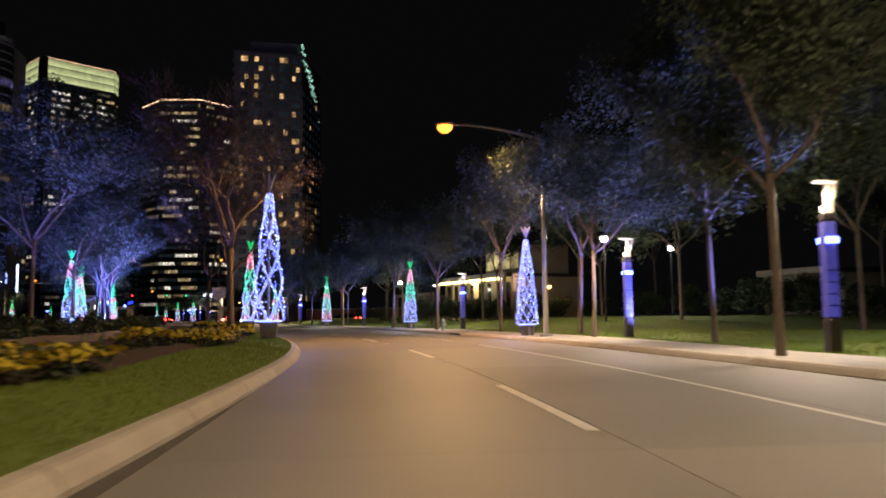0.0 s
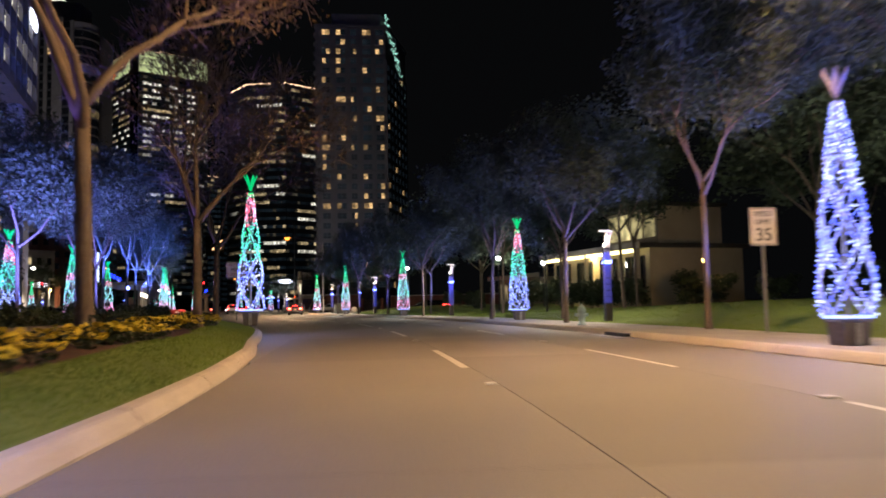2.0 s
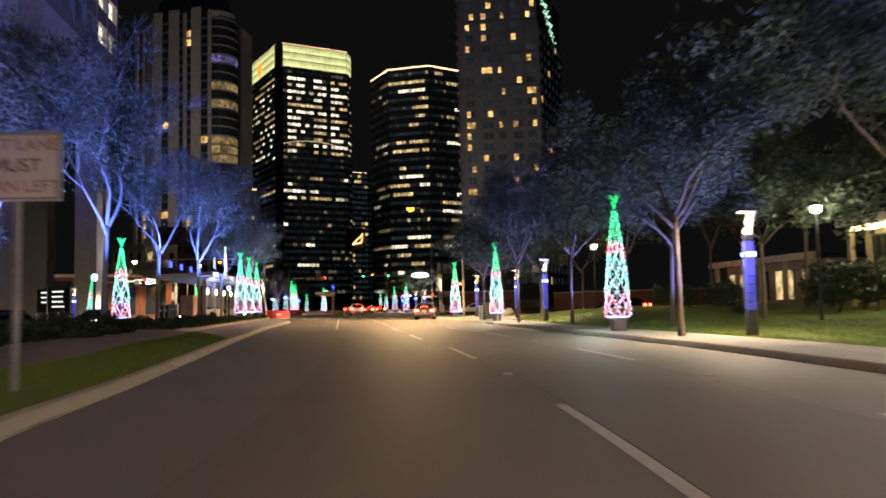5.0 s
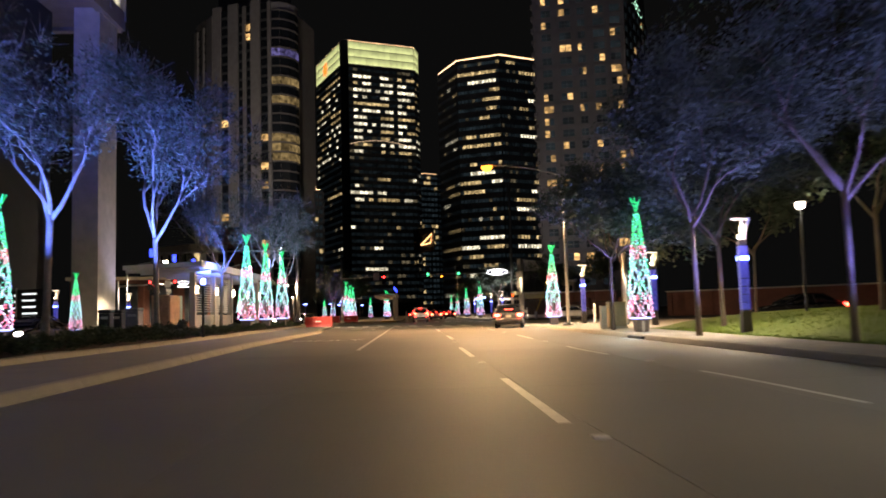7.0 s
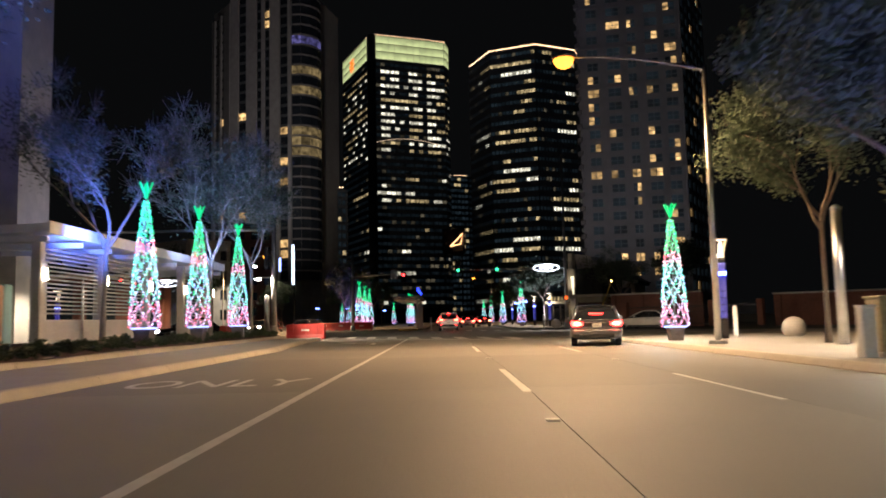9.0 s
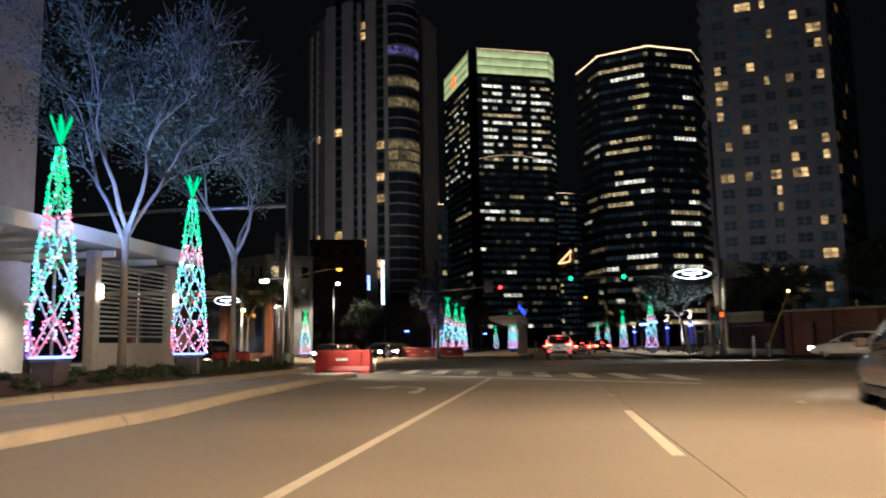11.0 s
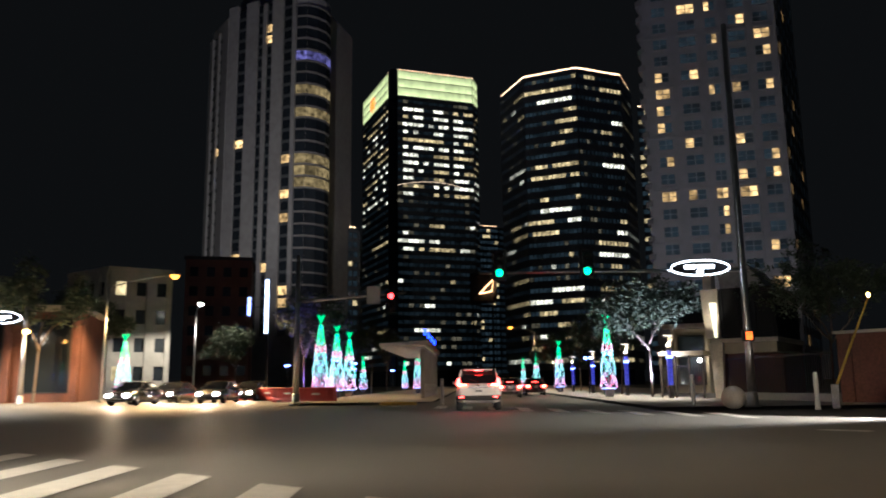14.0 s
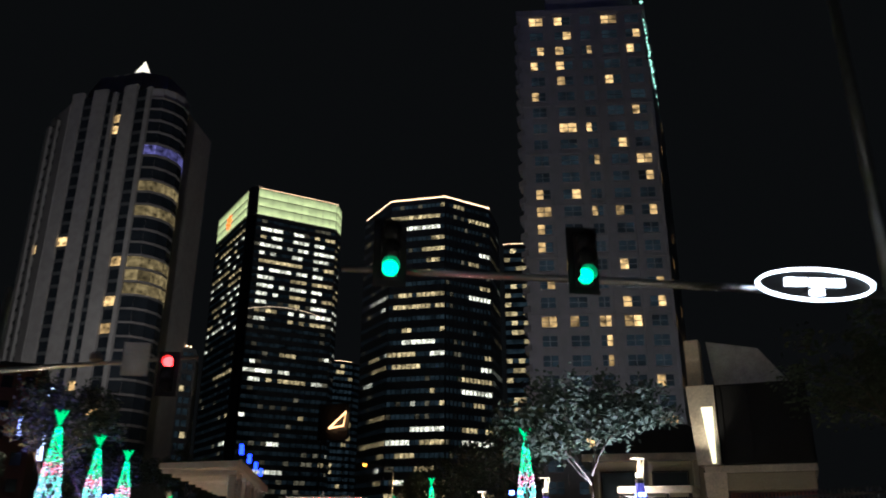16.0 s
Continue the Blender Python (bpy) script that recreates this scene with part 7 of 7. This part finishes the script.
sig4 = mast((-99.5, 160.0, 0.0), (-103.5, 158.0, 0), 6.1, "grey signal mast with an oval sign on the side street", 7.0)
oval_sign(sig4, Matrix.Translation((-1.2, -1.0, 6.2)) @ pose(0, 0, 0, 0, 0, face_us + 12))
part("amber_lamp", Geo().lathe([(0.06, 5.0), (0.2, 5.05), (0.2, 5.25), (0.06, 5.3)], 12, Matrix.Translation((0.5, -0.2, 0))), AMBER_GLOW, sig4, "amber lit lamp")
signal_head(sig4, Matrix.Translation((-7.0, -1.0, 6.0)) @ pose(0, 0, 0, 0, 0, face_us + 30), "red")
sig5 = mast((-101.0, 147.5, 0.0), (-92.0, 151.5, 0), 5.7, "grey signal mast with two red lights over the side street", 6.4)
for d in (0.45, 0.79):
    signal_head(sig5, Matrix.Translation((9.0 * d, 4.0 * d - 0.2, 5.75)) @ pose(0, 0, 0, 0, 0, face_us + 14), "red")
part("lane_plate", Geo().box(-0.35, 0.35, -0.16, -0.13, -0.45, 0.45, Matrix.Translation((6.2, 2.6, 5.8)) @ pose(0, 0, 0, 0, 0, face_us + 14), 0.01), SIGN_WHITE, sig5, "white lane sign plate")
post = empty("steel_post", Matrix.Translation(at(110.3, 9.7, 0.14)), "polished steel post reflecting coloured lights", "post")
part("tube", Geo().tube([(0, 0, 0), (0, 0, 3.7)], [0.14, 0.13], 16), STEEL, post, "", True)
part("cap", Geo().lathe([(0.15, 3.7), (0.15, 3.76), (0.05, 3.84)], 16), STEEL, post)


# ---------------------------------------------------------------- vehicles
def wheel(parent, x, y, r, w):
    t = part("wheel", Geo().lathe([(r * 0.62, -w / 2), (r * 0.95, -w / 2), (r, -w / 2 + 0.03), (r, w / 2 - 0.03), (r * 0.95, w / 2), (r * 0.62, w / 2)], 26, pose(0, 0, 0, 0, 90, 0)), TYRE, parent, "black tyre", True, m=Matrix.Translation((x, y, r)))
    s = 1 if x > 0 else -1
    part("rim", Geo().lathe([(r * 0.62, -0.02), (r * 0.5, 0.0), (r * 0.16, 0.05), (r * 0.1, 0.06)], 20, pose(s * (w / 2 - 0.03), 0, 0, 0, 90 * s, 0)), RIM, t, "alloy rim", True)
    for k in range(5):
        part("spoke", Geo().box(-0.03, 0.03, r * 0.1, r * 0.6, -0.012, 0.012, pose(s * (w / 2 + 0.005), 0, 0, 0, 90 * s, 0) @ pose(0, 0, 0, 0, 0, 72 * k), 0.008), RIM, t)


def car_body(length, width, height, hood, belt, cabin0, cabin1, roof0, roof1, paint, parent, ground=0.22):
    """Shell and cabin of a car whose tail is at y = 0 and nose at y = length, lofted from cross-sections."""
    def ring(y, zb, zt, w, crown=0.12):
        n = 18
        pts = []
        for k in range(n):
            a = 2 * math.pi * k / n
            c, s = math.cos(a), math.sin(a)
            x = w / 2 * abs(c) ** 0.35 * (1 if c > 0 else -1)
            z = (zb + zt) / 2 + (zt - zb) / 2 * abs(s) ** 0.5 * (1 if s > 0 else -1)
            pts.append((x * (1 - 0.05 * max(0, s)), y, z))
        return pts + [pts[0]]

    def loft(sections):
        g = Geo().ribbon([ring(*s) for s in sections])
        n = 19
        g.f = [tuple(reversed(f)) for f in g.f]
        g.f += [tuple(range(n - 1)), tuple(reversed(range((len(sections) - 1) * n, len(sections) * n - 1)))]
        return g

    shell = loft([(0.0, ground + 0.28, belt - 0.1, width * 0.84), (0.06, ground + 0.2, belt - 0.02, width * 0.93), (0.25, ground + 0.04, belt, width * 0.985), (length * 0.3, ground, belt + 0.01, width), (length * 0.62, ground, belt - 0.01, width), (length * 0.74, ground, hood, width * 0.99), (length * 0.9, ground + 0.04, hood - 0.1, width * 0.95), (length * 0.97, ground + 0.1, hood - 0.24, width * 0.86), (length, ground + 0.2, hood - 0.34, width * 0.74)])
    part("body_shell", shell, paint, parent, "", True)
    cabin = loft([(cabin0, belt - 0.08, belt + 0.02, width * 0.9), (cabin0 + 0.03, belt - 0.08, belt + 0.06, width * 0.9), (roof0, belt - 0.08, height - 0.03, width * 0.72), (roof0 + 0.2, belt - 0.08, height, width * 0.735), ((roof0 + roof1) / 2, belt - 0.08, height + 0.01, width * 0.75), (roof1, belt - 0.08, height - 0.04, width * 0.74), (cabin1, belt - 0.08, belt + 0.03, width * 0.88)])
    part("cabin_glass", cabin, CAR_GLASS, parent, "dark tinted glass", True)
    roof = Geo().ribbon([[(x, y, z + 0.012 - 0.04 * (2 * x / width) ** 4) for x in np.linspace(-width * 0.34, width * 0.34, 9)] for y, z in ((roof0 - 0.05, height - 0.01), (roof0 + 0.25, height + 0.01), ((roof0 + roof1) / 2, height + 0.018), (roof1, height - 0.015))])
    roof.f = [tuple(reversed(f)) for f in roof.f]
    part("roof_panel", roof, paint, parent, "", True)
    for s in (-1, 1):
        part("pillar", Geo().tube([(s * width * 0.455, cabin0 + 0.02, belt), (s * width * 0.37, roof0, height - 0.05), (s * width * 0.365, (roof0 + roof1) / 2, height - 0.03), (s * width * 0.365, roof1, height - 0.06), (s * width * 0.45, cabin1, belt + 0.02)], [0.05, 0.045, 0.03, 0.035, 0.04], 6), paint, parent, "", True)
        part("door_pillar", Geo().tube([(s * width * 0.46, (roof0 + roof1) / 2 - 0.1, belt), (s * width * 0.375, (roof0 + roof1) / 2, height - 0.05)], 0.04, 6), TRIM, parent)
        part("mirror", Geo().box(s * (width / 2 + 0.09) - 0.09, s * (width / 2 + 0.09) + 0.09, cabin1 - 0.55, cabin1 - 0.4, belt + 0.0, belt + 0.14, bevel=0.03), paint, parent)
        part("sill", Geo().box(s * width * 0.46 - 0.06, s * width * 0.46 + 0.06, length * 0.2, length * 0.76, ground - 0.03, ground + 0.12, bevel=0.02), TRIM, parent)


def suv(m, label, paint=PAINT_WHITE, braking=True):
    """A compact SUV seen mostly from behind; its tail is at y = 0."""
    c = empty("suv", m, label, "car")
    W = 1.855
    car_body(4.58, W, 1.68, 1.06, 1.05, 0.14, 3.1, 0.6, 2.35, paint, c, 0.26)
    for x in (-0.79, 0.79):
        wheel(c, x, 0.92, 0.34, 0.23)
        wheel(c, x, 3.58, 0.34, 0.23)
    gate = part("tailgate", Geo().add([(-0.66, -0.02, 0.62), (0.66, -0.02, 0.62), (0.72, 0.0, 1.0), (0.7, 0.09, 1.08), (-0.7, 0.09, 1.08), (-0.72, 0.0, 1.0), (-0.6, 0.09, 0.62), (0.6, 0.09, 0.62)], [(0, 1, 2, 5), (5, 2, 3, 4), (6, 4, 3, 7), (0, 6, 7, 1), (1, 7, 3, 2), (0, 5, 4, 6)]), paint, c)
    part("rear_window", Geo().add([(-0.66, 0.11, 1.1), (0.66, 0.11, 1.1), (0.55, 0.56, 1.57), (-0.55, 0.56, 1.57), (-0.66, 0.14, 1.09), (0.66, 0.14, 1.09), (0.55, 0.59, 1.56), (-0.55, 0.59, 1.56)], [(0, 1, 2, 3), (7, 6, 5, 4), (0, 4, 5, 1), (2, 6, 7, 3), (1, 5, 6, 2), (3, 7, 4, 0)]), CAR_GLASS, c, "dark rear window")
    part("spoiler", Geo().box(-0.6, 0.6, 0.42, 0.72, 1.6, 1.66, bevel=0.02), paint, c)
    part("wiper", Geo().tube([(0.0, 0.1, 1.12), (-0.35, 0.22, 1.26)], 0.012, 6), TRIM, c)
    part("antenna_fin", Geo().add([(-0.02, 0.8, 1.69), (0.02, 0.8, 1.69), (0.0, 1.05, 1.69), (0, 0.82, 1.78)], [(0, 1, 3), (1, 2, 3), (2, 0, 3), (2, 1, 0)]), paint, c)
    part("chrome_bar", Geo().box(-0.42, 0.42, -0.045, -0.015, 0.9, 0.93, bevel=0.008), CHROME, gate, "chrome bar")
    part("badge", Geo().box(-0.05, 0.05, -0.03, -0.01, 0.985, 1.05, bevel=0.01), CHROME, gate, "plain chrome badge")
    plate = part("number_plate", Geo().box(-0.16, 0.16, -0.045, -0.02, 0.71, 0.87, bevel=0.005), SIGN_WHITE, gate, "white plate")
    part("plate_bar", Geo().box(-0.13, 0.13, -0.05, -0.046, 0.76, 0.82), SIGN_BLACK, plate, "plain dark bar")
    for s in (-1, 1):
        tl = part("tail_light", Geo().add([(s * 0.46, -0.03, 1.0), (s * 0.86, 0.05, 0.98), (s * 0.9, 0.1, 1.08), (s * 0.84, 0.16, 1.3), (s * 0.74, 0.16, 1.28), (s * 0.72, 0.06, 1.09), (s * 0.48, 0.0, 1.06)], [(0, 1, 2, 5, 6), (2, 3, 4, 5)] if s > 0 else [(6, 5, 2, 1, 0), (5, 4, 3, 2)]), TAIL_GLOW, c, "red lit tail light")
        part("light_core", Geo().add([(s * 0.52, -0.045, 1.01), (s * 0.82, 0.02, 1.0), (s * 0.82, 0.03, 1.04), (s * 0.52, -0.035, 1.05)], [(0, 1, 2, 3) if s > 0 else (3, 2, 1, 0)]), TAIL_CORE, tl, "bright lamp core")
        # The reflector is no lamp; its returned light is painted as emission.
        part("reflector", Geo().box(s * 0.68 - 0.1, s * 0.68 + 0.1, -0.035, 0.02, 0.53, 0.57, bevel=0.01), TAIL_GLOW, c, "bumper reflector with painted red glow")
        part("headlamp", Geo().box(s * 0.72 - 0.16, s * 0.72 + 0.16, 4.28, 4.45, 0.74, 0.9, bevel=0.04), HEAD_GLOW, c, "lit headlamp")
        part("exhaust", Geo().tube([(s * 0.56, -0.02, 0.3), (s * 0.56, 0.2, 0.3)], 0.045, 10), CHROME, c)
    part("rear_bumper", Geo().box(-0.9, 0.9, -0.03, 0.3, 0.42, 0.62, bevel=0.06), TRIM, c, "black lower bumper")
    part("skid_plate", Geo().box(-0.66, 0.66, -0.02, 0.2, 0.33, 0.42, bevel=0.03), RIM, c, "silver skid plate")
    part("brake_strip", Geo().box(-0.16, 0.16, 0.38, 0.42, 1.58, 1.605), TAIL_GLOW if braking else SIGN_RED, c, "high brake light")
    return c


def sedan(m, label, paint, group="", name="sedan", lights=True, headlights=False, tall=1.44):
    c = empty(name, m, label, "car", group)
    car_body(4.7, 1.83, tall, 0.9, 0.92, 0.45, 3.45, 1.25, 2.5, paint, c, 0.2)
    for x in (-0.77, 0.77):
        wheel(c, x, 0.98, 0.33, 0.21)
        wheel(c, x, 3.72, 0.33, 0.21)
    part("rear_bumper", Geo().box(-0.86, 0.86, -0.06, 0.3, 0.4, 0.58, bevel=0.06), paint, c)
    part("boot_lid", Geo().box(-0.62, 0.62, -0.02, 0.5, 0.86, 0.93, bevel=0.03), paint, c)
    plate = part("number_plate", Geo().box(-0.16, 0.16, -0.04, 0.03, 0.66, 0.8, bevel=0.005), SIGN_WHITE, c, "white plate")
    part("plate_bar", Geo().box(-0.1, 0.1, -0.045, -0.041, 0.72, 0.745), GALV, plate, "plain dark bar")
    for s in (-1, 1):
        lens = [(0.46, -0.035, 0.76), (0.62, -0.045, 0.7), (0.84, 0.0, 0.7), (0.9, 0.12, 0.8), (0.86, 0.1, 0.9), (0.66, -0.03, 0.87), (0.5, -0.035, 0.83)]
        rear = [(x * 0.98, y + 0.16, z) for x, y, z in lens]
        ring = [(k, (k + 1) % 7, 7 + (k + 1) % 7, 7 + k) for k in range(7)]
        faces = [tuple(range(7)), tuple(reversed(range(7, 14)))] + [tuple(reversed(q)) for q in ring]
        tl = part("tail_light", Geo().add([(s * x, y, z) for x, y, z in lens + rear], faces if s > 0 else [tuple(reversed(q)) for q in faces]), TAIL_GLOW if lights else SIGN_RED, c, "red lit tail light")
        if lights:
            part("light_core", Geo().lathe([(0.01, -0.02), (0.07, 0.0), (0.085, 0.03)], 12, Matrix.Translation((s * 0.66, -0.05, 0.79)) @ pose(0, 0, 0, -90, 0, 0) @ Matrix.Diagonal((1.5, 0.75, 1, 1))), TAIL_CORE, tl, "bright lamp core")
        part("headlamp", Geo().box(s * 0.54 - 0.16, s * 0.54 + 0.16, 4.46, 4.735, 0.5, 0.7, bevel=0.06), HEAD_GLOW if headlights else GLASS, c, "bright lit headlamp" if headlights else "")
        part("door_handle", Geo().box(s * 0.915 - 0.02, s * 0.915 + 0.02, 1.75, 1.95, 0.79, 0.82, bevel=0.008), CHROME, c)
    part("chrome_strip", Geo().box(-0.42, 0.42, -0.05, -0.02, 0.83, 0.855, bevel=0.008), CHROME, c, "chrome strip")
    part("bumper_insert", Geo().box(-0.6, 0.6, -0.075, -0.04, 0.3, 0.42, bevel=0.02), TRIM, c, "black lower insert")
    part("grille", Geo().box(-0.42, 0.42, 4.55, 4.66, 0.42, 0.6, bevel=0.03), TRIM, c)
    part("brake_strip", Geo().box(-0.24, 0.24, 0.72, 0.78, 1.125, 1.16), TAIL_GLOW if lights else SIGN_RED, c, "high brake light")
    part("exhaust", Geo().tube([(0.5, -0.05, 0.28), (0.5, 0.15, 0.28)], 0.04, 10), CHROME, c)
    return c


def along_road(y, o, back=False, z=0.0, spin=0.0):
    return Matrix.Translation(at(y, o, z)) @ pose(0, 0, 0, 0, 0, turn_at(y) + (180 if back else 0) + spin)


suv(Matrix.Translation((-59.4, 154.2, 0.0)) @ pose(0, 0, 0, 0, 0, turn_at(150)), "white compact SUV with lit red tail lights on the road")
sedan(along_road(115.6, 4.15, spin=-9), "dark grey metallic sedan braking in the kerb lane", PAINT_GREY, "", "sedan", True, True, 1.43)
sedan(along_road(178, 1.8), "silver sedan with lit tail lights past the crossing", PAINT_SILVER, "far traffic")
sedan(along_road(186, 4.4), "dark sedan with lit tail lights past the crossing", PAINT_DARK, "far traffic")
sedan(along_road(198, 1.6), "dark sedan queueing past the crossing", PAINT_DARK, "far traffic")
sedan(along_road(210, -1.6), "silver sedan queueing past the crossing", PAINT_SILVER, "far traffic")
sedan(along_road(214, 4.4), "dark sedan queueing past the crossing", PAINT_DARK, "far traffic")
black = sedan(Matrix.Translation((-67.3, 133.6, 0)) @ pose(0, 0, 0, 0, 0, 148), "black car with lit tail lights on the side street", PAINT_BLACK, "", "sedan", True, True, 1.55)
for k, (x, y) in enumerate(((-85.2, 157.2), (-88.1, 162.9), (-83.2, 162.4), (-85.9, 168.2), (-92.6, 166.6))):
    sedan(Matrix.Translation((x - 2.2, y + 4.1, 0)) @ pose(0, 0, 0, 0, 0, turn_at(150) + 180), "waiting car with bright headlights at the crossing", (PAINT_DARK, PAINT_BLACK, PAINT_DARK, PAINT_DARK, PAINT_BLACK)[k], "oncoming traffic", "sedan", False, True)
    lamp("SPOT", (x + 0.1, y - 0.2, 0.67), 1800, (1.0, 0.66, 0.38), 0.25, (x + 13.4, y - 16.0, 0.1), 44, 1.0, "headlight_beam")
for y, o in ((96, -20.2), (90, -23.8), (62, -20.0), (47, -21.0), (76, -21.2), (112, -21.0)):
    sedan(along_road(y, o, True), "oncoming car with bright headlights behind the median", PAINT_DARK, "oncoming traffic", "sedan", False, True)
sedan(Matrix.Translation((-38.5, 151.5, 0.0)) @ pose(0, 0, 0, 0, 0, 75), "white car parked on the side street", PAINT_WHITE, "", "sedan", False, True)
# Added fill for the junction's right side, turned off the car's own heading.
lamp("SPOT", (-43.2, 152.8, 0.67), 12000, (1.0, 0.86, 0.68), 0.25, (-60.0, 146.0, 0.1), 76, 1.0, "headlight_beam")
for m in ((along_road(111.5, 22, z=0.1, spin=90)), (along_road(115.0, 24, z=0.1, spin=95))):
    sedan(m, "dark car parked behind the corner", PAINT_DARK, "parked cars", "sedan", True)

arm = empty("barrier_arm", Matrix.Translation((-46.9, 158.9, 0.0)), "slim yellow barrier arm leaning upward from its post", "barrier")
part("arm_post", Geo().box(-0.14, 0.14, -0.14, 0.14, 0, 0.9, bevel=0.03), GALV, arm, "grey post")
part("arm_tube", Geo().tube([(0, 0, 0.7), (0.65, 0.1, 2.3), (1.4, 0.2, 4.1)], [0.05, 0.045, 0.03], 8), YELLOW_PAINT, arm, "yellow tube")
part("arm_tip", Geo().lathe([(0.03, 0), (0.06, 0.05), (0.06, 0.14), (0.03, 0.18)], 10, Matrix.Translation((1.4, 0.2, 4.08))), AMBER_GLOW, arm, "small amber tip lamp")
fence = empty("iron_fence", Matrix.Translation((-52.9, 171.6, 0.1)) @ pose(0, 0, 0, 0, 0, -50), "tall black iron fence between brick walls", "fence")
fence_bar = Geo().box(-0.014, 0.014, -0.014, 0.014, 0.05, 2.3).mesh("fence_bar", BLACK_METAL)
for k in range(56):
    part("bar", fence_bar, BLACK_METAL, fence, m=Matrix.Translation((0.16 * k, 0, 0)))
for z in (0.25, 2.1):
    part("rail", Geo().box(-0.05, 8.85, -0.025, 0.025, z, z + 0.06), BLACK_METAL, fence)
part("footing", Geo().box(-0.1, 8.9, -0.16, 0.16, -0.05, 0.35, bevel=0.03), STONE, fence, "low pale stone footing")
side_wall = empty("brick_wall", Matrix.Translation((-47.0, 164.0, 0.0)) @ pose(0, 0, 0, 0, 0, -16), "weathered red brick wall with a stone coping", "wall")
part("wall_face", Geo().box(0, 9, 0, 0.5, 0, 3.0, bevel=0.02), BRICK, side_wall)
part("coping", Geo().box(-0.1, 9.1, -0.08, 0.58, 3.004, 3.14, bevel=0.03), STONE, side_wall, "pale coping")
for k in range(4):
    part("buttress", Geo().box(0.1 + 2.9 * k, 0.6 + 2.9 * k, -0.16, -0.003, 0, 2.95, bevel=0.02), BRICK, side_wall)

# Railing and brick walls on the far right corner.
rail = empty("iron_railing", Matrix.Translation((-44.5, 159.6, 0.1)) @ pose(0, 0, 0, 0, 0, -14), "black iron railing in front of a brick wall", "railing")
bar = Geo().box(-0.012, 0.012, -0.012, 0.012, 0.05, 1.75).mesh("railing_bar", BLACK_METAL)
for k in range(60):
    part("bar", bar, BLACK_METAL, rail, m=Matrix.Translation((0.2 * k, 0, 0)))
for z in (0.2, 1.6):
    part("rail", Geo().box(-0.1, 12, -0.02, 0.02, z, z + 0.05), BLACK_METAL, rail)
for k in range(4):
    part("brick_pier", Geo().box(3.95 * k - 0.25, 3.95 * k + 0.25, -0.2, 0.3, 0, 2.1, bevel=0.03), BRICK, rail, "dark brick pier")

# ---------------------------------------------------------------- road panels and paving slabs
def panel(y0, y1, o0, o1, z, gap=0.004, n=2):
    """One cast slab that follows the bend, with chamfered edges."""
    a = o0 if callable(o0) else (lambda y: o0)
    b = o1 if callable(o1) else (lambda y: o1)
    ys = np.linspace(y0 + gap, y1 - gap, n + 1)
    top = [[at(y, a(y) + gap + e, z - d) for e, d in ((0, 0.0015), (0.0015, 0))] + [at(y, b(y) - gap - e, z - d) for e, d in ((0.0015, 0), (0, 0.0015))] for y in ys]
    g = Geo().ribbon(top)
    low = [[p + Vector((0, 0, -0.03)) for p in (row[0], row[-1])] for row in top]
    for i in range(n):
        g.add([top[i][0], top[i + 1][0], low[i + 1][0], low[i][0]], [(0, 1, 2, 3)])
        g.add([top[i][-1], low[i][-1], low[i + 1][-1], top[i + 1][-1]], [(0, 1, 2, 3)])
    return g


LANES = [(lambda y: kerb_left(y) + 0.001, lambda y: max(-3.2965, kerb_left(y) + 0.01)), (lambda y: max(-3.3035, kerb_left(y)), lambda y: lane_shift(y) + 0.1), (lambda y: lane_shift(y) + 0.1, lambda y: 2.95), (lambda y: 2.95, lambda y: kerb_right(y))]
y = Y_START
while y < Y_STOP - 0.5:
    step = 9.0
    y2 = min(y + step, Y_STOP)
    for k, (a, b) in enumerate(LANES):
        if k == 0 and b(y2) - a(y2) < 0.25:
            continue
        end = y2 if y2 < 124 else min(y2, {0: 134.0, 1: 131.0, 2: 128.5, 3: 126.5}[k])
        if end - y > 0.5:
            part("road_panel", panel(y, end, a, b, 0.0, 0.004, 4), CONCRETE, road)
    y = y2

pavement = tagged(new("pavement", strip(lambda y: kerb_right(y) + 0.2, 8.4, -40, 104.2, 0.1, 3).mesh("pavement", JOINT)), "pale concrete pavement with scored slabs", "pavement", kind="structure")
y = -40.0
while y < 104:
    part("paving_slab", panel(y, y + 1.5, lambda q: kerb_right(q) + 0.2, lambda q: (kerb_right(q) + 0.2 + lawn_edge(q)) / 2, 0.146, 0.005, 1), PAVING, pavement)
    part("paving_slab", panel(y, y + 1.5, lambda q: (kerb_right(q) + 0.2 + lawn_edge(q)) / 2, lambda q: lawn_edge(q) + 0.02, 0.146, 0.005, 1), PAVING, pavement)
    y += 1.5
